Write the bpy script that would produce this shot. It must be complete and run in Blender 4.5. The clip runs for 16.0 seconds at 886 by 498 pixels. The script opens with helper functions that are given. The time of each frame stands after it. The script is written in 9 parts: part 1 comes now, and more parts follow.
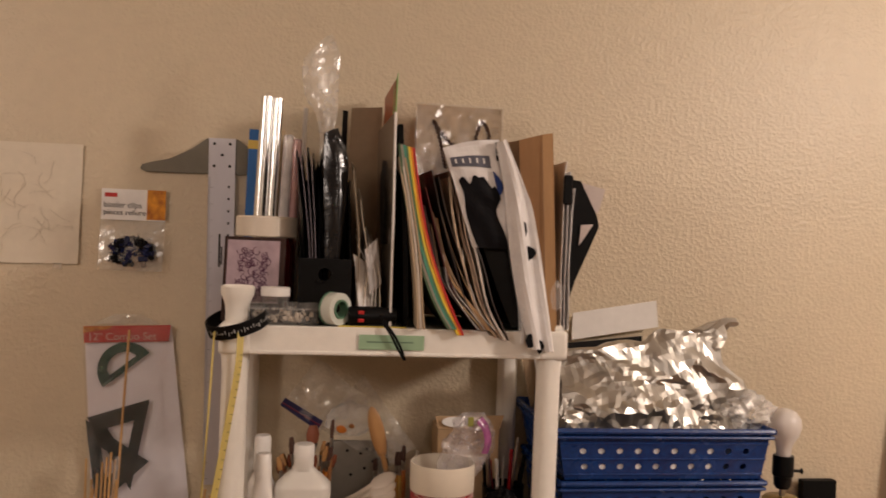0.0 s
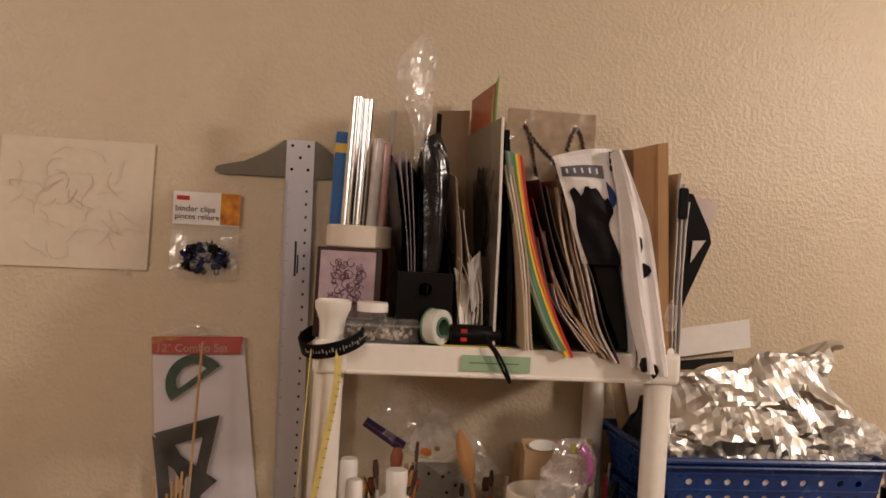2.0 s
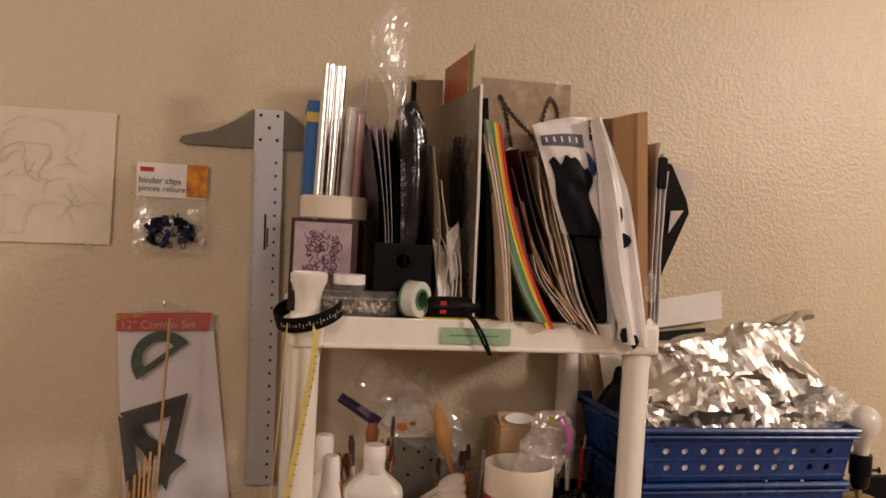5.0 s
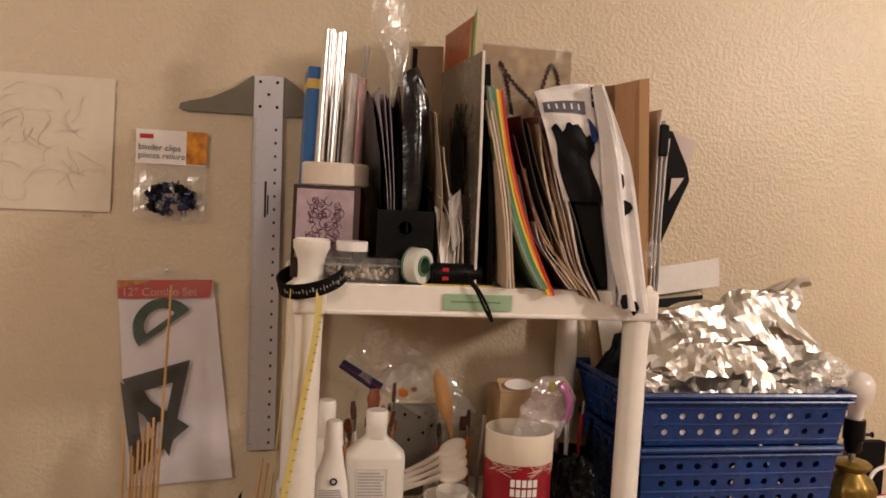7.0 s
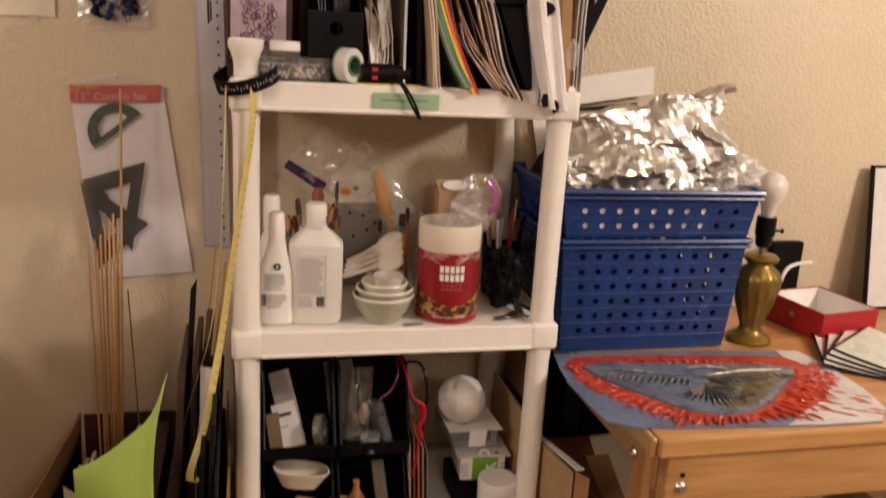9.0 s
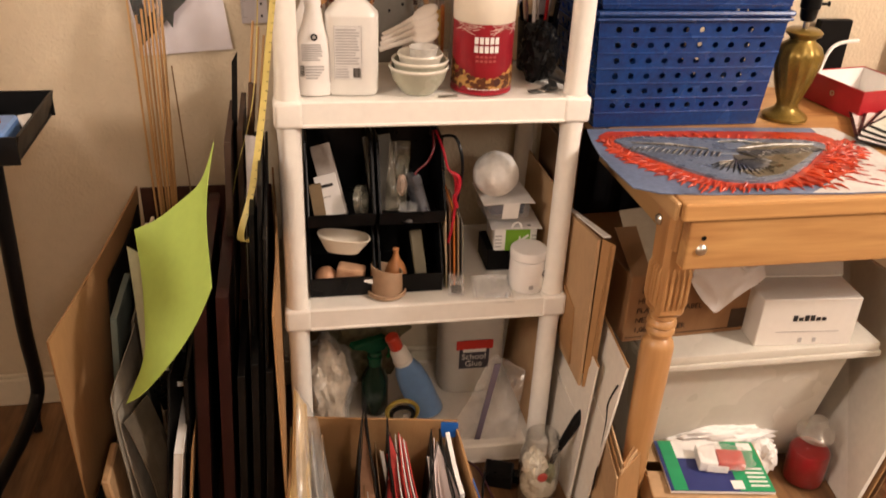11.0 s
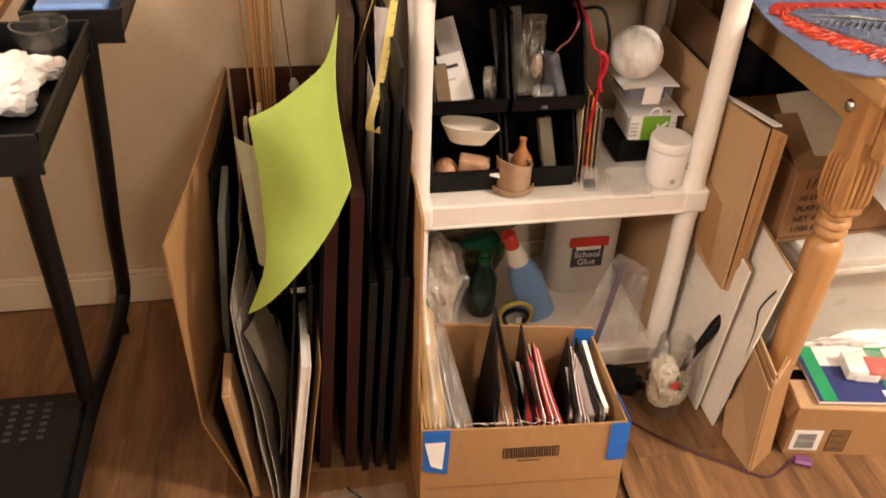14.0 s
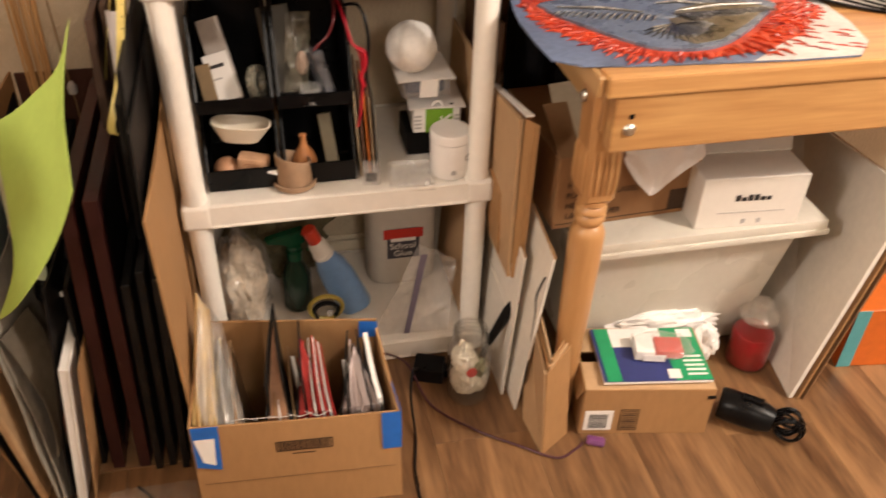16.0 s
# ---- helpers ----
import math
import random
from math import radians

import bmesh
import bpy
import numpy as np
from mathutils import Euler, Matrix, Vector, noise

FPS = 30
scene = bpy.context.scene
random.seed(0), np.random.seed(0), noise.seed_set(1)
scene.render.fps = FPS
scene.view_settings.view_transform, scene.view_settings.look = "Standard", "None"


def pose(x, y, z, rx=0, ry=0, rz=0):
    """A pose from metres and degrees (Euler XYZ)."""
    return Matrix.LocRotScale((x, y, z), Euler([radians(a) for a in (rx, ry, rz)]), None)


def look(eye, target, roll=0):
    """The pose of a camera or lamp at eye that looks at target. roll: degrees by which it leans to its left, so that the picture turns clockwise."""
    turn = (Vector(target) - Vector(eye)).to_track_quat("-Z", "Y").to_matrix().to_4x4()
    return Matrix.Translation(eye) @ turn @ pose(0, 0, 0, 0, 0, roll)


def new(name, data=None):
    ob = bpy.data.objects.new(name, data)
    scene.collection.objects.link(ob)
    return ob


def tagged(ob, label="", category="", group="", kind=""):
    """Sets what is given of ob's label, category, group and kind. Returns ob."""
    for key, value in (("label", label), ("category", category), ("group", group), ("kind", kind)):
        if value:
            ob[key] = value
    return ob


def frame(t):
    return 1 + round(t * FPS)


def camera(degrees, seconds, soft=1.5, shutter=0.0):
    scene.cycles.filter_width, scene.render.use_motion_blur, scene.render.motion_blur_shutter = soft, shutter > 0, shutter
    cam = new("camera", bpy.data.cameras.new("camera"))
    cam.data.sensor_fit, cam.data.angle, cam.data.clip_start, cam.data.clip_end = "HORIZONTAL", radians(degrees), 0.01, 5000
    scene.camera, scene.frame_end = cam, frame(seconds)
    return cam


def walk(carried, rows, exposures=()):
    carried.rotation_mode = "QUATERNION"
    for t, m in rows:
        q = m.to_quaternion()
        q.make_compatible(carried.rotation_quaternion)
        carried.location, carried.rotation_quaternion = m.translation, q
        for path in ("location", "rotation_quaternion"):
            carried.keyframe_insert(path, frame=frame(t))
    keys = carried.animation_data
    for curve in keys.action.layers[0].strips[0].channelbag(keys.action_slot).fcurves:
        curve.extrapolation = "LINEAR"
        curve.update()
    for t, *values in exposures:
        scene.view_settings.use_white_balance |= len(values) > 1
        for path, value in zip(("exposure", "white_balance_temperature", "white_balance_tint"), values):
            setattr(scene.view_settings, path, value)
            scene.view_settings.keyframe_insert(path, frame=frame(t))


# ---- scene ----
cam = camera(55.9, 16.0, soft=1.6, shutter=0.5)
PATH = [
    (0, (-0.053, 0.123, 1.408), (0.252, 2.099, 1.39), 2.3),
    (0.5, (-0.076, 0.146, 1.417), (0.172, 2.13, 1.396), 2.4),
    (1, (-0.133, 0.176, 1.428), (0.131, 2.158, 1.411), 2.6),
    (1.5, (-0.16, 0.217, 1.422), (0.112, 2.198, 1.402), 3.0),
    (2, (-0.205, 0.238, 1.421), (0.101, 2.215, 1.403), 3.4),
    (2.5, (-0.243, 0.24, 1.419), (0.113, 2.209, 1.41), 3.4),
    (3, (-0.248, 0.247, 1.417), (0.15, 2.206, 1.405), 3.6),
    (3.5, (-0.238, 0.257, 1.411), (0.18, 2.212, 1.377), 3.5),
    (5.8, (-0.234, 0.271, 1.4), (0.182, 2.225, 1.301), 3.0),
    (6, (-0.244, 0.269, 1.397), (0.176, 2.221, 1.273), 3.0),
    (6.5, (-0.243, 0.279, 1.396), (0.178, 2.229, 1.257), 3.1),
    (7, (-0.249, 0.269, 1.4), (0.186, 2.217, 1.269), 3.2),
    (7.5, (-0.251, 0.253, 1.396), (0.219, 2.19, 1.239), 3.4),
    (8, (-0.236, 0.233, 1.383), (0.228, 2.161, 1.12), 2.9),
    (8.5, (-0.197, 0.211, 1.372), (0.271, 2.103, 0.923), 2.9),
    (9, (-0.175, 0.149, 1.36), (0.288, 2.025, 0.844), 3.3),
    (9.5, (-0.168, 0.108, 1.335), (0.266, 1.922, 0.613), 3.9),
    (10, (-0.171, 0.084, 1.325), (0.239, 1.877, 0.54), 3.8),
    (10.2, (-0.173, 0.082, 1.321), (0.221, 1.868, 0.511), 3.4),
    (12.3, (-0.164, 0.075, 1.289), (0.144, 1.736, 0.218), 2.5),
    (12.5, (-0.169, 0.085, 1.271), (0.132, 1.759, 0.218), 2.3),
    (13, (-0.221, 0.159, 1.27), (0.069, 1.835, 0.217), 1.9),
    (13.5, (-0.319, 0.234, 1.243), (-0.001, 1.881, 0.155), 2.5),
    (14, (-0.364, 0.271, 1.241), (-0.051, 1.854, 0.06), 2.5),
    (14.5, (-0.352, 0.28, 1.233), (0.021, 1.819, 0.011), 3.2),
    (15, (-0.328, 0.294, 1.234), (0.093, 1.814, 0.005), 3.9),
    (15.5, (-0.218, 0.257, 1.24), (0.204, 1.78, 0.014), 3.7),
    (16, (-0.027, 0.196, 1.273), (0.347, 1.75, 0.07), 1.9),
]
walk(cam, [(t, look(eye, target, roll)) for t, eye, target, roll in PATH],
     [(0, -0.58, 6850, 15), (3.5, -0.55, 6850, 15), (7.0, -0.33, 6850, 14), (9.0, -0.08, 6750, 12), (9.5, 0.00, 6900, 14), (10.0, 0.20, 6900, 14), (12.5, 0.67, 6800, 12), (13.0, 0.60, 6800, 12), (13.5, 0.72, 6800, 12), (14.0, 0.95, 6800, 12), (15.0, 0.94, 6800, 12), (16.0, 0.74, 6700, 10)])

# ---- world and light ----
world = bpy.data.worlds.new("world")
scene.world = world
world.use_nodes = True
world.node_tree.nodes["Background"].inputs[0].default_value = (1.0, 0.85, 0.65, 1)
world.node_tree.nodes["Background"].inputs[1].default_value = 0.02


def point_light(place, power, radius, colour=(1.0, 0.888, 0.80)):
    data = bpy.data.lights.new("room_lamp", "POINT")
    data.shadow_soft_size, data.energy, data.color = radius, power, colour
    ob = new("room_lamp", data)
    ob.matrix_world = pose(*place)
    return ob


point_light((2.06, 0.16, 2.09), 122, 0.11)
# two added fills with no real lamp: left wall, then the shelf fronts
point_light((-1.9, -0.1, 1.95), 60, 0.2)
point_light((0.4, -1.8, 2.2), 36, 0.2)


# ---- materials ----
def material(name, base, rough=0.6, metal=0.0, vary=0.12, scale=6.0, fine=60.0, bump=0.0, bump_scale=80.0,
             alpha=1.0, transmit=0.0, ior=1.45, tint=None, stretch=(1, 1, 1), coat=0.0, rough_vary=0.1, spec=0.5):
    m = bpy.data.materials.new(name)
    m.use_nodes = True
    t = m.node_tree
    b = t.nodes["Principled BSDF"]
    L = t.links.new
    co = t.nodes.new("ShaderNodeTexCoord")
    mp = t.nodes.new("ShaderNodeMapping")
    mp.inputs["Scale"].default_value = stretch
    L(co.outputs["Object"], mp.inputs["Vector"])
    n1 = t.nodes.new("ShaderNodeTexNoise")
    n1.inputs["Scale"].default_value, n1.inputs["Detail"].default_value = scale, 3
    n2 = t.nodes.new("ShaderNodeTexNoise")
    n2.inputs["Scale"].default_value, n2.inputs["Detail"].default_value = fine, 4
    L(mp.outputs[0], n1.inputs["Vector"]), L(mp.outputs[0], n2.inputs["Vector"])
    add = t.nodes.new("ShaderNodeMath")
    add.operation = "ADD"
    L(n1.outputs["Fac"], add.inputs[0]), L(n2.outputs["Fac"], add.inputs[1])
    ramp = t.nodes.new("ShaderNodeMapRange")
    ramp.inputs["From Min"].default_value, ramp.inputs["From Max"].default_value = 0.65, 1.35
    L(add.outputs[0], ramp.inputs["Value"])
    mix = t.nodes.new("ShaderNodeMix")
    mix.data_type = "RGBA"
    low = tint or tuple(c * (1 - vary) for c in base)
    mix.inputs["A"].default_value = (*low, 1)
    mix.inputs["B"].default_value = (*[min(1, c * (1 + vary * 0.7)) for c in base], 1)
    L(ramp.outputs[0], mix.inputs["Factor"])
    L(mix.outputs["Result"], b.inputs["Base Color"])
    rr = t.nodes.new("ShaderNodeMapRange")
    rr.inputs["To Min"].default_value, rr.inputs["To Max"].default_value = max(0.02, rough - rough_vary), min(1, rough + rough_vary)
    L(n1.outputs["Fac"], rr.inputs["Value"])
    L(rr.outputs[0], b.inputs["Roughness"])
    b.inputs["Metallic"].default_value, b.inputs["IOR"].default_value = metal, ior
    b.inputs["Alpha"].default_value, b.inputs["Transmission Weight"].default_value = alpha, transmit
    b.inputs["Coat Weight"].default_value, b.inputs["Specular IOR Level"].default_value = coat, spec
    if bump:
        n3 = t.nodes.new("ShaderNodeTexNoise")
        n3.inputs["Scale"].default_value, n3.inputs["Detail"].default_value = bump_scale, 3
        L(mp.outputs[0], n3.inputs["Vector"])
        bp = t.nodes.new("ShaderNodeBump")
        bp.inputs["Strength"].default_value, bp.inputs["Distance"].default_value = 1.0, bump
        L(n3.outputs["Fac"], bp.inputs["Height"])
        L(bp.outputs[0], b.inputs["Normal"])
    return m


def wall_paint(name, base):
    """Semi-gloss paint on a hand-textured plaster: flattened blobs over a fine orange peel."""
    m = material(name, base, 0.35, vary=0.05, scale=1.5, fine=40, rough_vary=0.05, spec=0.42)
    t = m.node_tree
    b, L = t.nodes["Principled BSDF"], t.links.new
    co = t.nodes.new("ShaderNodeTexCoord")
    n = t.nodes.new("ShaderNodeTexNoise")
    n.inputs["Scale"].default_value, n.inputs["Detail"].default_value = 118, 2.0
    f = t.nodes.new("ShaderNodeTexNoise")
    f.inputs["Scale"].default_value, f.inputs["Detail"].default_value = 260, 1
    r = t.nodes.new("ShaderNodeMapRange")
    r.interpolation_type = "SMOOTHSTEP"
    r.inputs["From Min"].default_value, r.inputs["From Max"].default_value = 0.34, 0.72
    L(co.outputs["Object"], n.inputs["Vector"]), L(co.outputs["Object"], f.inputs["Vector"])
    L(n.outputs["Fac"], r.inputs["Value"])
    s = t.nodes.new("ShaderNodeMath")
    s.operation, s.inputs[1].default_value = "MULTIPLY_ADD", 0.12
    L(f.outputs["Fac"], s.inputs[0]), L(r.outputs[0], s.inputs[2])
    bp = t.nodes.new("ShaderNodeBump")
    bp.inputs["Strength"].default_value, bp.inputs["Distance"].default_value = 1.0, 0.00076
    L(s.outputs[0], bp.inputs["Height"]), L(bp.outputs[0], b.inputs["Normal"])
    return m


def wood(name, light, dark, axis=0, rough=0.4, grain=14.0, island=True, squeeze=0.07):
    """Grain along one axis of the object, with a shade of its own for each piece."""
    m = bpy.data.materials.new(name)
    m.use_nodes = True
    t = m.node_tree
    b, L = t.nodes["Principled BSDF"], t.links.new
    co, oi = t.nodes.new("ShaderNodeTexCoord"), t.nodes.new("ShaderNodeObjectInfo")
    off = t.nodes.new("ShaderNodeVectorMath")
    off.operation = "MULTIPLY_ADD"
    comb = t.nodes.new("ShaderNodeCombineXYZ")
    for k in range(3):
        L(oi.outputs["Random"], comb.inputs[k])
    off.inputs[1].default_value = (7.0, 5.0, 9.0)
    L(comb.outputs[0], off.inputs[0]), L(co.outputs["Object"], off.inputs[2])
    mp = t.nodes.new("ShaderNodeMapping")
    sc = [1.0, 1.0, 1.0]
    sc[axis] = squeeze
    mp.inputs["Scale"].default_value = sc
    L(off.outputs[0], mp.inputs["Vector"])
    n1, n2 = t.nodes.new("ShaderNodeTexNoise"), t.nodes.new("ShaderNodeTexNoise")
    n1.inputs["Scale"].default_value, n1.inputs["Detail"].default_value, n1.inputs["Distortion"].default_value = grain, 5, 1.2
    n2.inputs["Scale"].default_value, n2.inputs["Detail"].default_value = grain * 9, 4
    L(mp.outputs[0], n1.inputs["Vector"]), L(mp.outputs[0], n2.inputs["Vector"])
    add = t.nodes.new("ShaderNodeMath")
    add.operation, add.inputs[1].default_value = "MULTIPLY_ADD", 0.35
    L(n2.outputs["Fac"], add.inputs[0]), L(n1.outputs["Fac"], add.inputs[2])
    ramp = t.nodes.new("ShaderNodeMapRange")
    ramp.inputs["From Min"].default_value, ramp.inputs["From Max"].default_value = 0.45, 0.95
    L(add.outputs[0], ramp.inputs["Value"])
    mix = t.nodes.new("ShaderNodeMix")
    mix.data_type = "RGBA"
    mix.inputs["A"].default_value, mix.inputs["B"].default_value = (*dark, 1), (*light, 1)
    L(ramp.outputs[0], mix.inputs["Factor"])
    hsv = t.nodes.new("ShaderNodeHueSaturation")
    v = t.nodes.new("ShaderNodeMapRange")
    v.inputs["To Min"].default_value, v.inputs["To Max"].default_value = 0.86, 1.12
    L(oi.outputs["Random"], v.inputs["Value"])
    L(v.outputs[0], hsv.inputs["Value"]), L(mix.outputs["Result"], hsv.inputs["Color"])
    L(hsv.outputs[0], b.inputs["Base Color"])
    b.inputs["Roughness"].default_value = rough
    bp = t.nodes.new("ShaderNodeBump")
    bp.inputs["Strength"].default_value, bp.inputs["Distance"].default_value = 0.5, 0.0006
    L(add.outputs[0], bp.inputs["Height"]), L(bp.outputs[0], b.inputs["Normal"])
    return m


def card_board(name, base):
    """Corrugated board: fine flutes, faint stains."""
    m = material(name, base, 0.72, vary=0.10, scale=5, fine=90, bump=0.0004, bump_scale=150, stretch=(1, 1, 0.35))
    return m


def clear(name, colour=(1, 1, 1), rough=0.12, show=0.22, bump=0.002, bump_scale=30, gloss=(0.04, 0.36)):
    """Thin clear film: see-through, a little milky (show), with a glossy crinkled skin."""
    m = bpy.data.materials.new(name)
    m.use_nodes = True
    t = m.node_tree
    L = t.links.new
    t.nodes.remove(t.nodes["Principled BSDF"])
    co, n = t.nodes.new("ShaderNodeTexCoord"), t.nodes.new("ShaderNodeTexNoise")
    n.inputs["Scale"].default_value, n.inputs["Detail"].default_value = bump_scale, 3
    L(co.outputs["Object"], n.inputs["Vector"])
    bp = t.nodes.new("ShaderNodeBump")
    bp.inputs["Strength"].default_value, bp.inputs["Distance"].default_value = 0.7, bump
    L(n.outputs["Fac"], bp.inputs["Height"])
    see, milk, shine = t.nodes.new("ShaderNodeBsdfTransparent"), t.nodes.new("ShaderNodeBsdfDiffuse"), t.nodes.new("ShaderNodeBsdfGlossy")
    see.inputs["Color"].default_value = (*[0.92 + 0.08 * c for c in colour], 1)
    milk.inputs["Color"].default_value = (*colour, 1)
    shine.inputs["Roughness"].default_value = rough
    L(bp.outputs[0], shine.inputs["Normal"]), L(bp.outputs[0], milk.inputs["Normal"])
    vary = t.nodes.new("ShaderNodeMapRange")
    vary.inputs["From Min"].default_value, vary.inputs["From Max"].default_value = 0.3, 0.7
    vary.inputs["To Min"].default_value, vary.inputs["To Max"].default_value = show * 0.5, min(1, show * 1.5)
    L(n.outputs["Fac"], vary.inputs["Value"])
    one, two = t.nodes.new("ShaderNodeMixShader"), t.nodes.new("ShaderNodeMixShader")
    L(vary.outputs[0], one.inputs[0]), L(see.outputs[0], one.inputs[1]), L(milk.outputs[0], one.inputs[2])
    fr, pw, rg = t.nodes.new("ShaderNodeLayerWeight"), t.nodes.new("ShaderNodeMath"), t.nodes.new("ShaderNodeMapRange")
    fr.inputs["Blend"].default_value = 0.5
    pw.operation, pw.inputs[1].default_value = "POWER", 3.0
    rg.inputs["To Min"].default_value, rg.inputs["To Max"].default_value = gloss
    L(fr.outputs["Facing"], pw.inputs[0]), L(pw.outputs[0], rg.inputs["Value"])
    L(rg.outputs[0], two.inputs[0]), L(one.outputs[0], two.inputs[1]), L(shine.outputs[0], two.inputs[2])
    L(two.outputs[0], t.nodes["Material Output"].inputs["Surface"])
    return m


M = {}
M["wall"] = wall_paint("wall_paint", (0.61, 0.51, 0.37))
M["ceiling"] = material("ceiling_paint", (0.75, 0.70, 0.62), 0.8, bump=0.001, bump_scale=120)
M["trim"] = material("trim_paint", (0.70, 0.62, 0.48), 0.4, vary=0.06)
M["floor"] = wood("floor_laminate", (0.335, 0.18, 0.082), (0.072, 0.031, 0.013), axis=1, rough=0.33, grain=13, squeeze=0.13)
M["plastic"] = material("white_plastic", (0.85, 0.81, 0.745), 0.36, vary=0.05, scale=9, bump=0.0002, bump_scale=400)
M["pine"] = wood("pine_wood", (0.62, 0.365, 0.145), (0.29, 0.115, 0.036), axis=0, rough=0.33, grain=12)
M["pine_up"] = wood("pine_wood_upright", (0.58, 0.33, 0.14), (0.34, 0.155, 0.055), axis=2, rough=0.36, grain=11)
M["pine_y"] = wood("pine_wood_crosswise", (0.58, 0.36, 0.17), (0.42, 0.23, 0.09), axis=1, rough=0.36, grain=9)
M["blue"] = material("blue_plastic", (0.006, 0.045, 0.19), 0.26, vary=0.2, tint=(0.010, 0.024, 0.105), scale=12, fine=120, bump=0.0003, bump_scale=60)
M["board"] = card_board("brown_cardboard", (0.36, 0.195, 0.082))
M["board_dark"] = card_board("dark_cardboard", (0.22, 0.12, 0.055))
M["board_light"] = card_board("light_cardboard", (0.48, 0.31, 0.17))
M["white"] = material("white_paper", (0.80, 0.77, 0.74), 0.6, vary=0.06, scale=14)
M["black"] = material("black_plastic", (0.005, 0.005, 0.0055), 0.30, vary=0.3, scale=20, spec=0.18)
M["black_matte"] = material("black_matte", (0.006, 0.0055, 0.0055), 0.6, vary=0.3, scale=20, spec=0.12)
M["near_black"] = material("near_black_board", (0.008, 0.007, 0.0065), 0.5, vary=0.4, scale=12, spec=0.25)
M["steel"] = material("bolt_steel", (0.62, 0.60, 0.56), 0.3, metal=1.0, vary=0.15, scale=80)


# ---- building helpers ----
def part(name, bm, mat, parent=None, label="", smooth=False, m=None):
    bmesh.ops.recalc_face_normals(bm, faces=bm.faces)
    me = bpy.data.meshes.new(name)
    bm.to_mesh(me)
    bm.free()
    mats = mat if isinstance(mat, (list, tuple)) else [mat]
    for x in mats:
        me.materials.append(x)
    if smooth:
        me.shade_smooth()
        me.set_sharp_from_angle(angle=radians(40))
    ob = new(name, me)
    ob.parent = parent
    if m is not None:
        ob.matrix_basis = m
    if label:
        tagged(ob, label)
    return ob


def thing(name, label, category, m=None, group="", kind=""):
    ob = new(name)
    ob.empty_display_size = 0.03
    if m is not None:
        ob.matrix_basis = m
    return tagged(ob, label, category, group, kind)


def solo(name, bm, mat, label, category, m=None, group="", kind="", smooth=False):
    return tagged(part(name, bm, mat, None, "", smooth, m), label, category, group, kind)


def box(x0, x1, y0, y1, z0, z1, bevel=0.0, bm=None, seg=1):
    own = bmesh.new()
    bmesh.ops.create_cube(own, size=1)
    for v in own.verts:
        v.co = Vector(((x0 + x1) / 2 + v.co.x * (x1 - x0), (y0 + y1) / 2 + v.co.y * (y1 - y0), (z0 + z1) / 2 + v.co.z * (z1 - z0)))
    if bevel:
        bmesh.ops.bevel(own, geom=own.edges[:], offset=bevel, segments=seg, affect="EDGES", profile=0.6)
    return join(bm, own)


def join(bm, own):
    """Adds the mesh own to bm (or is bm, where there is none)."""
    if bm is None:
        return own
    made = {v: bm.verts.new(v.co) for v in own.verts}
    for f in own.faces:
        g = bm.faces.new([made[v] for v in f.verts])
        g.smooth, g.material_index = f.smooth, f.material_index
    own.free()
    return bm


def moved(bm, m):
    bmesh.ops.transform(bm, matrix=m, verts=bm.verts)
    return bm


def lathe(profile, seg=24, bm=None, ripple=None):
    """A body of revolution round z from (radius, z) pairs; ripple(angle, z) scales the radius."""
    own = bmesh.new()
    rings = []
    for r, z in profile:
        if r < 1e-5:
            rings.append([own.verts.new((0, 0, z))])
        else:
            ring = []
            for k in range(seg):
                a = 2 * math.pi * k / seg
                q = r * (ripple(a, z) if ripple else 1)
                ring.append(own.verts.new((q * math.cos(a), q * math.sin(a), z)))
            rings.append(ring)
    for a, b in zip(rings, rings[1:]):
        for k in range(seg):
            if len(a) == 1 and len(b) == 1:
                continue
            if len(a) == 1:
                own.faces.new((a[0], b[(k + 1) % seg], b[k]))
            elif len(b) == 1:
                own.faces.new((a[k], a[(k + 1) % seg], b[0]))
            else:
                own.faces.new((a[k], a[(k + 1) % seg], b[(k + 1) % seg], b[k]))
    return join(bm, own)


def tube(points, radius, seg=8, bm=None, flat=1.0, closed=True):
    """A rod along points; radius is one number or one for each point."""
    own = bmesh.new()
    pts = [Vector(p) for p in points]
    radii = radius if isinstance(radius, (list, tuple)) else [radius] * len(pts)
    rings, side = [], None
    for k, p in enumerate(pts):
        way = (pts[min(k + 1, len(pts) - 1)] - pts[max(k - 1, 0)]).normalized()
        if side is None:
            side = way.orthogonal().normalized()
        side = (side - way * side.dot(way)).normalized()
        up = way.cross(side)
        rings.append([own.verts.new(p + radii[k] * (math.cos(2 * math.pi * j / seg) * side + flat * math.sin(2 * math.pi * j / seg) * up)) for j in range(seg)])
    for a, b in zip(rings, rings[1:]):
        for j in range(seg):
            own.faces.new((a[j], a[(j + 1) % seg], b[(j + 1) % seg], b[j]))
    own.faces.new(rings[0]), own.faces.new(rings[-1])
    return join(bm, own)


def spline(points, steps=6):
    """Points of a smooth curve through the given ones."""
    p = [Vector(q) for q in points]
    out = []
    for k in range(len(p) - 1):
        a, b, c, d = p[max(k - 1, 0)], p[k], p[k + 1], p[min(k + 2, len(p) - 1)]
        for j in range(steps):
            t = j / steps
            out.append(0.5 * ((2 * b) + (c - a) * t + (2 * a - 5 * b + 4 * c - d) * t * t + (3 * b - a - 3 * c + d) * t ** 3))
    out.append(p[-1])
    return out


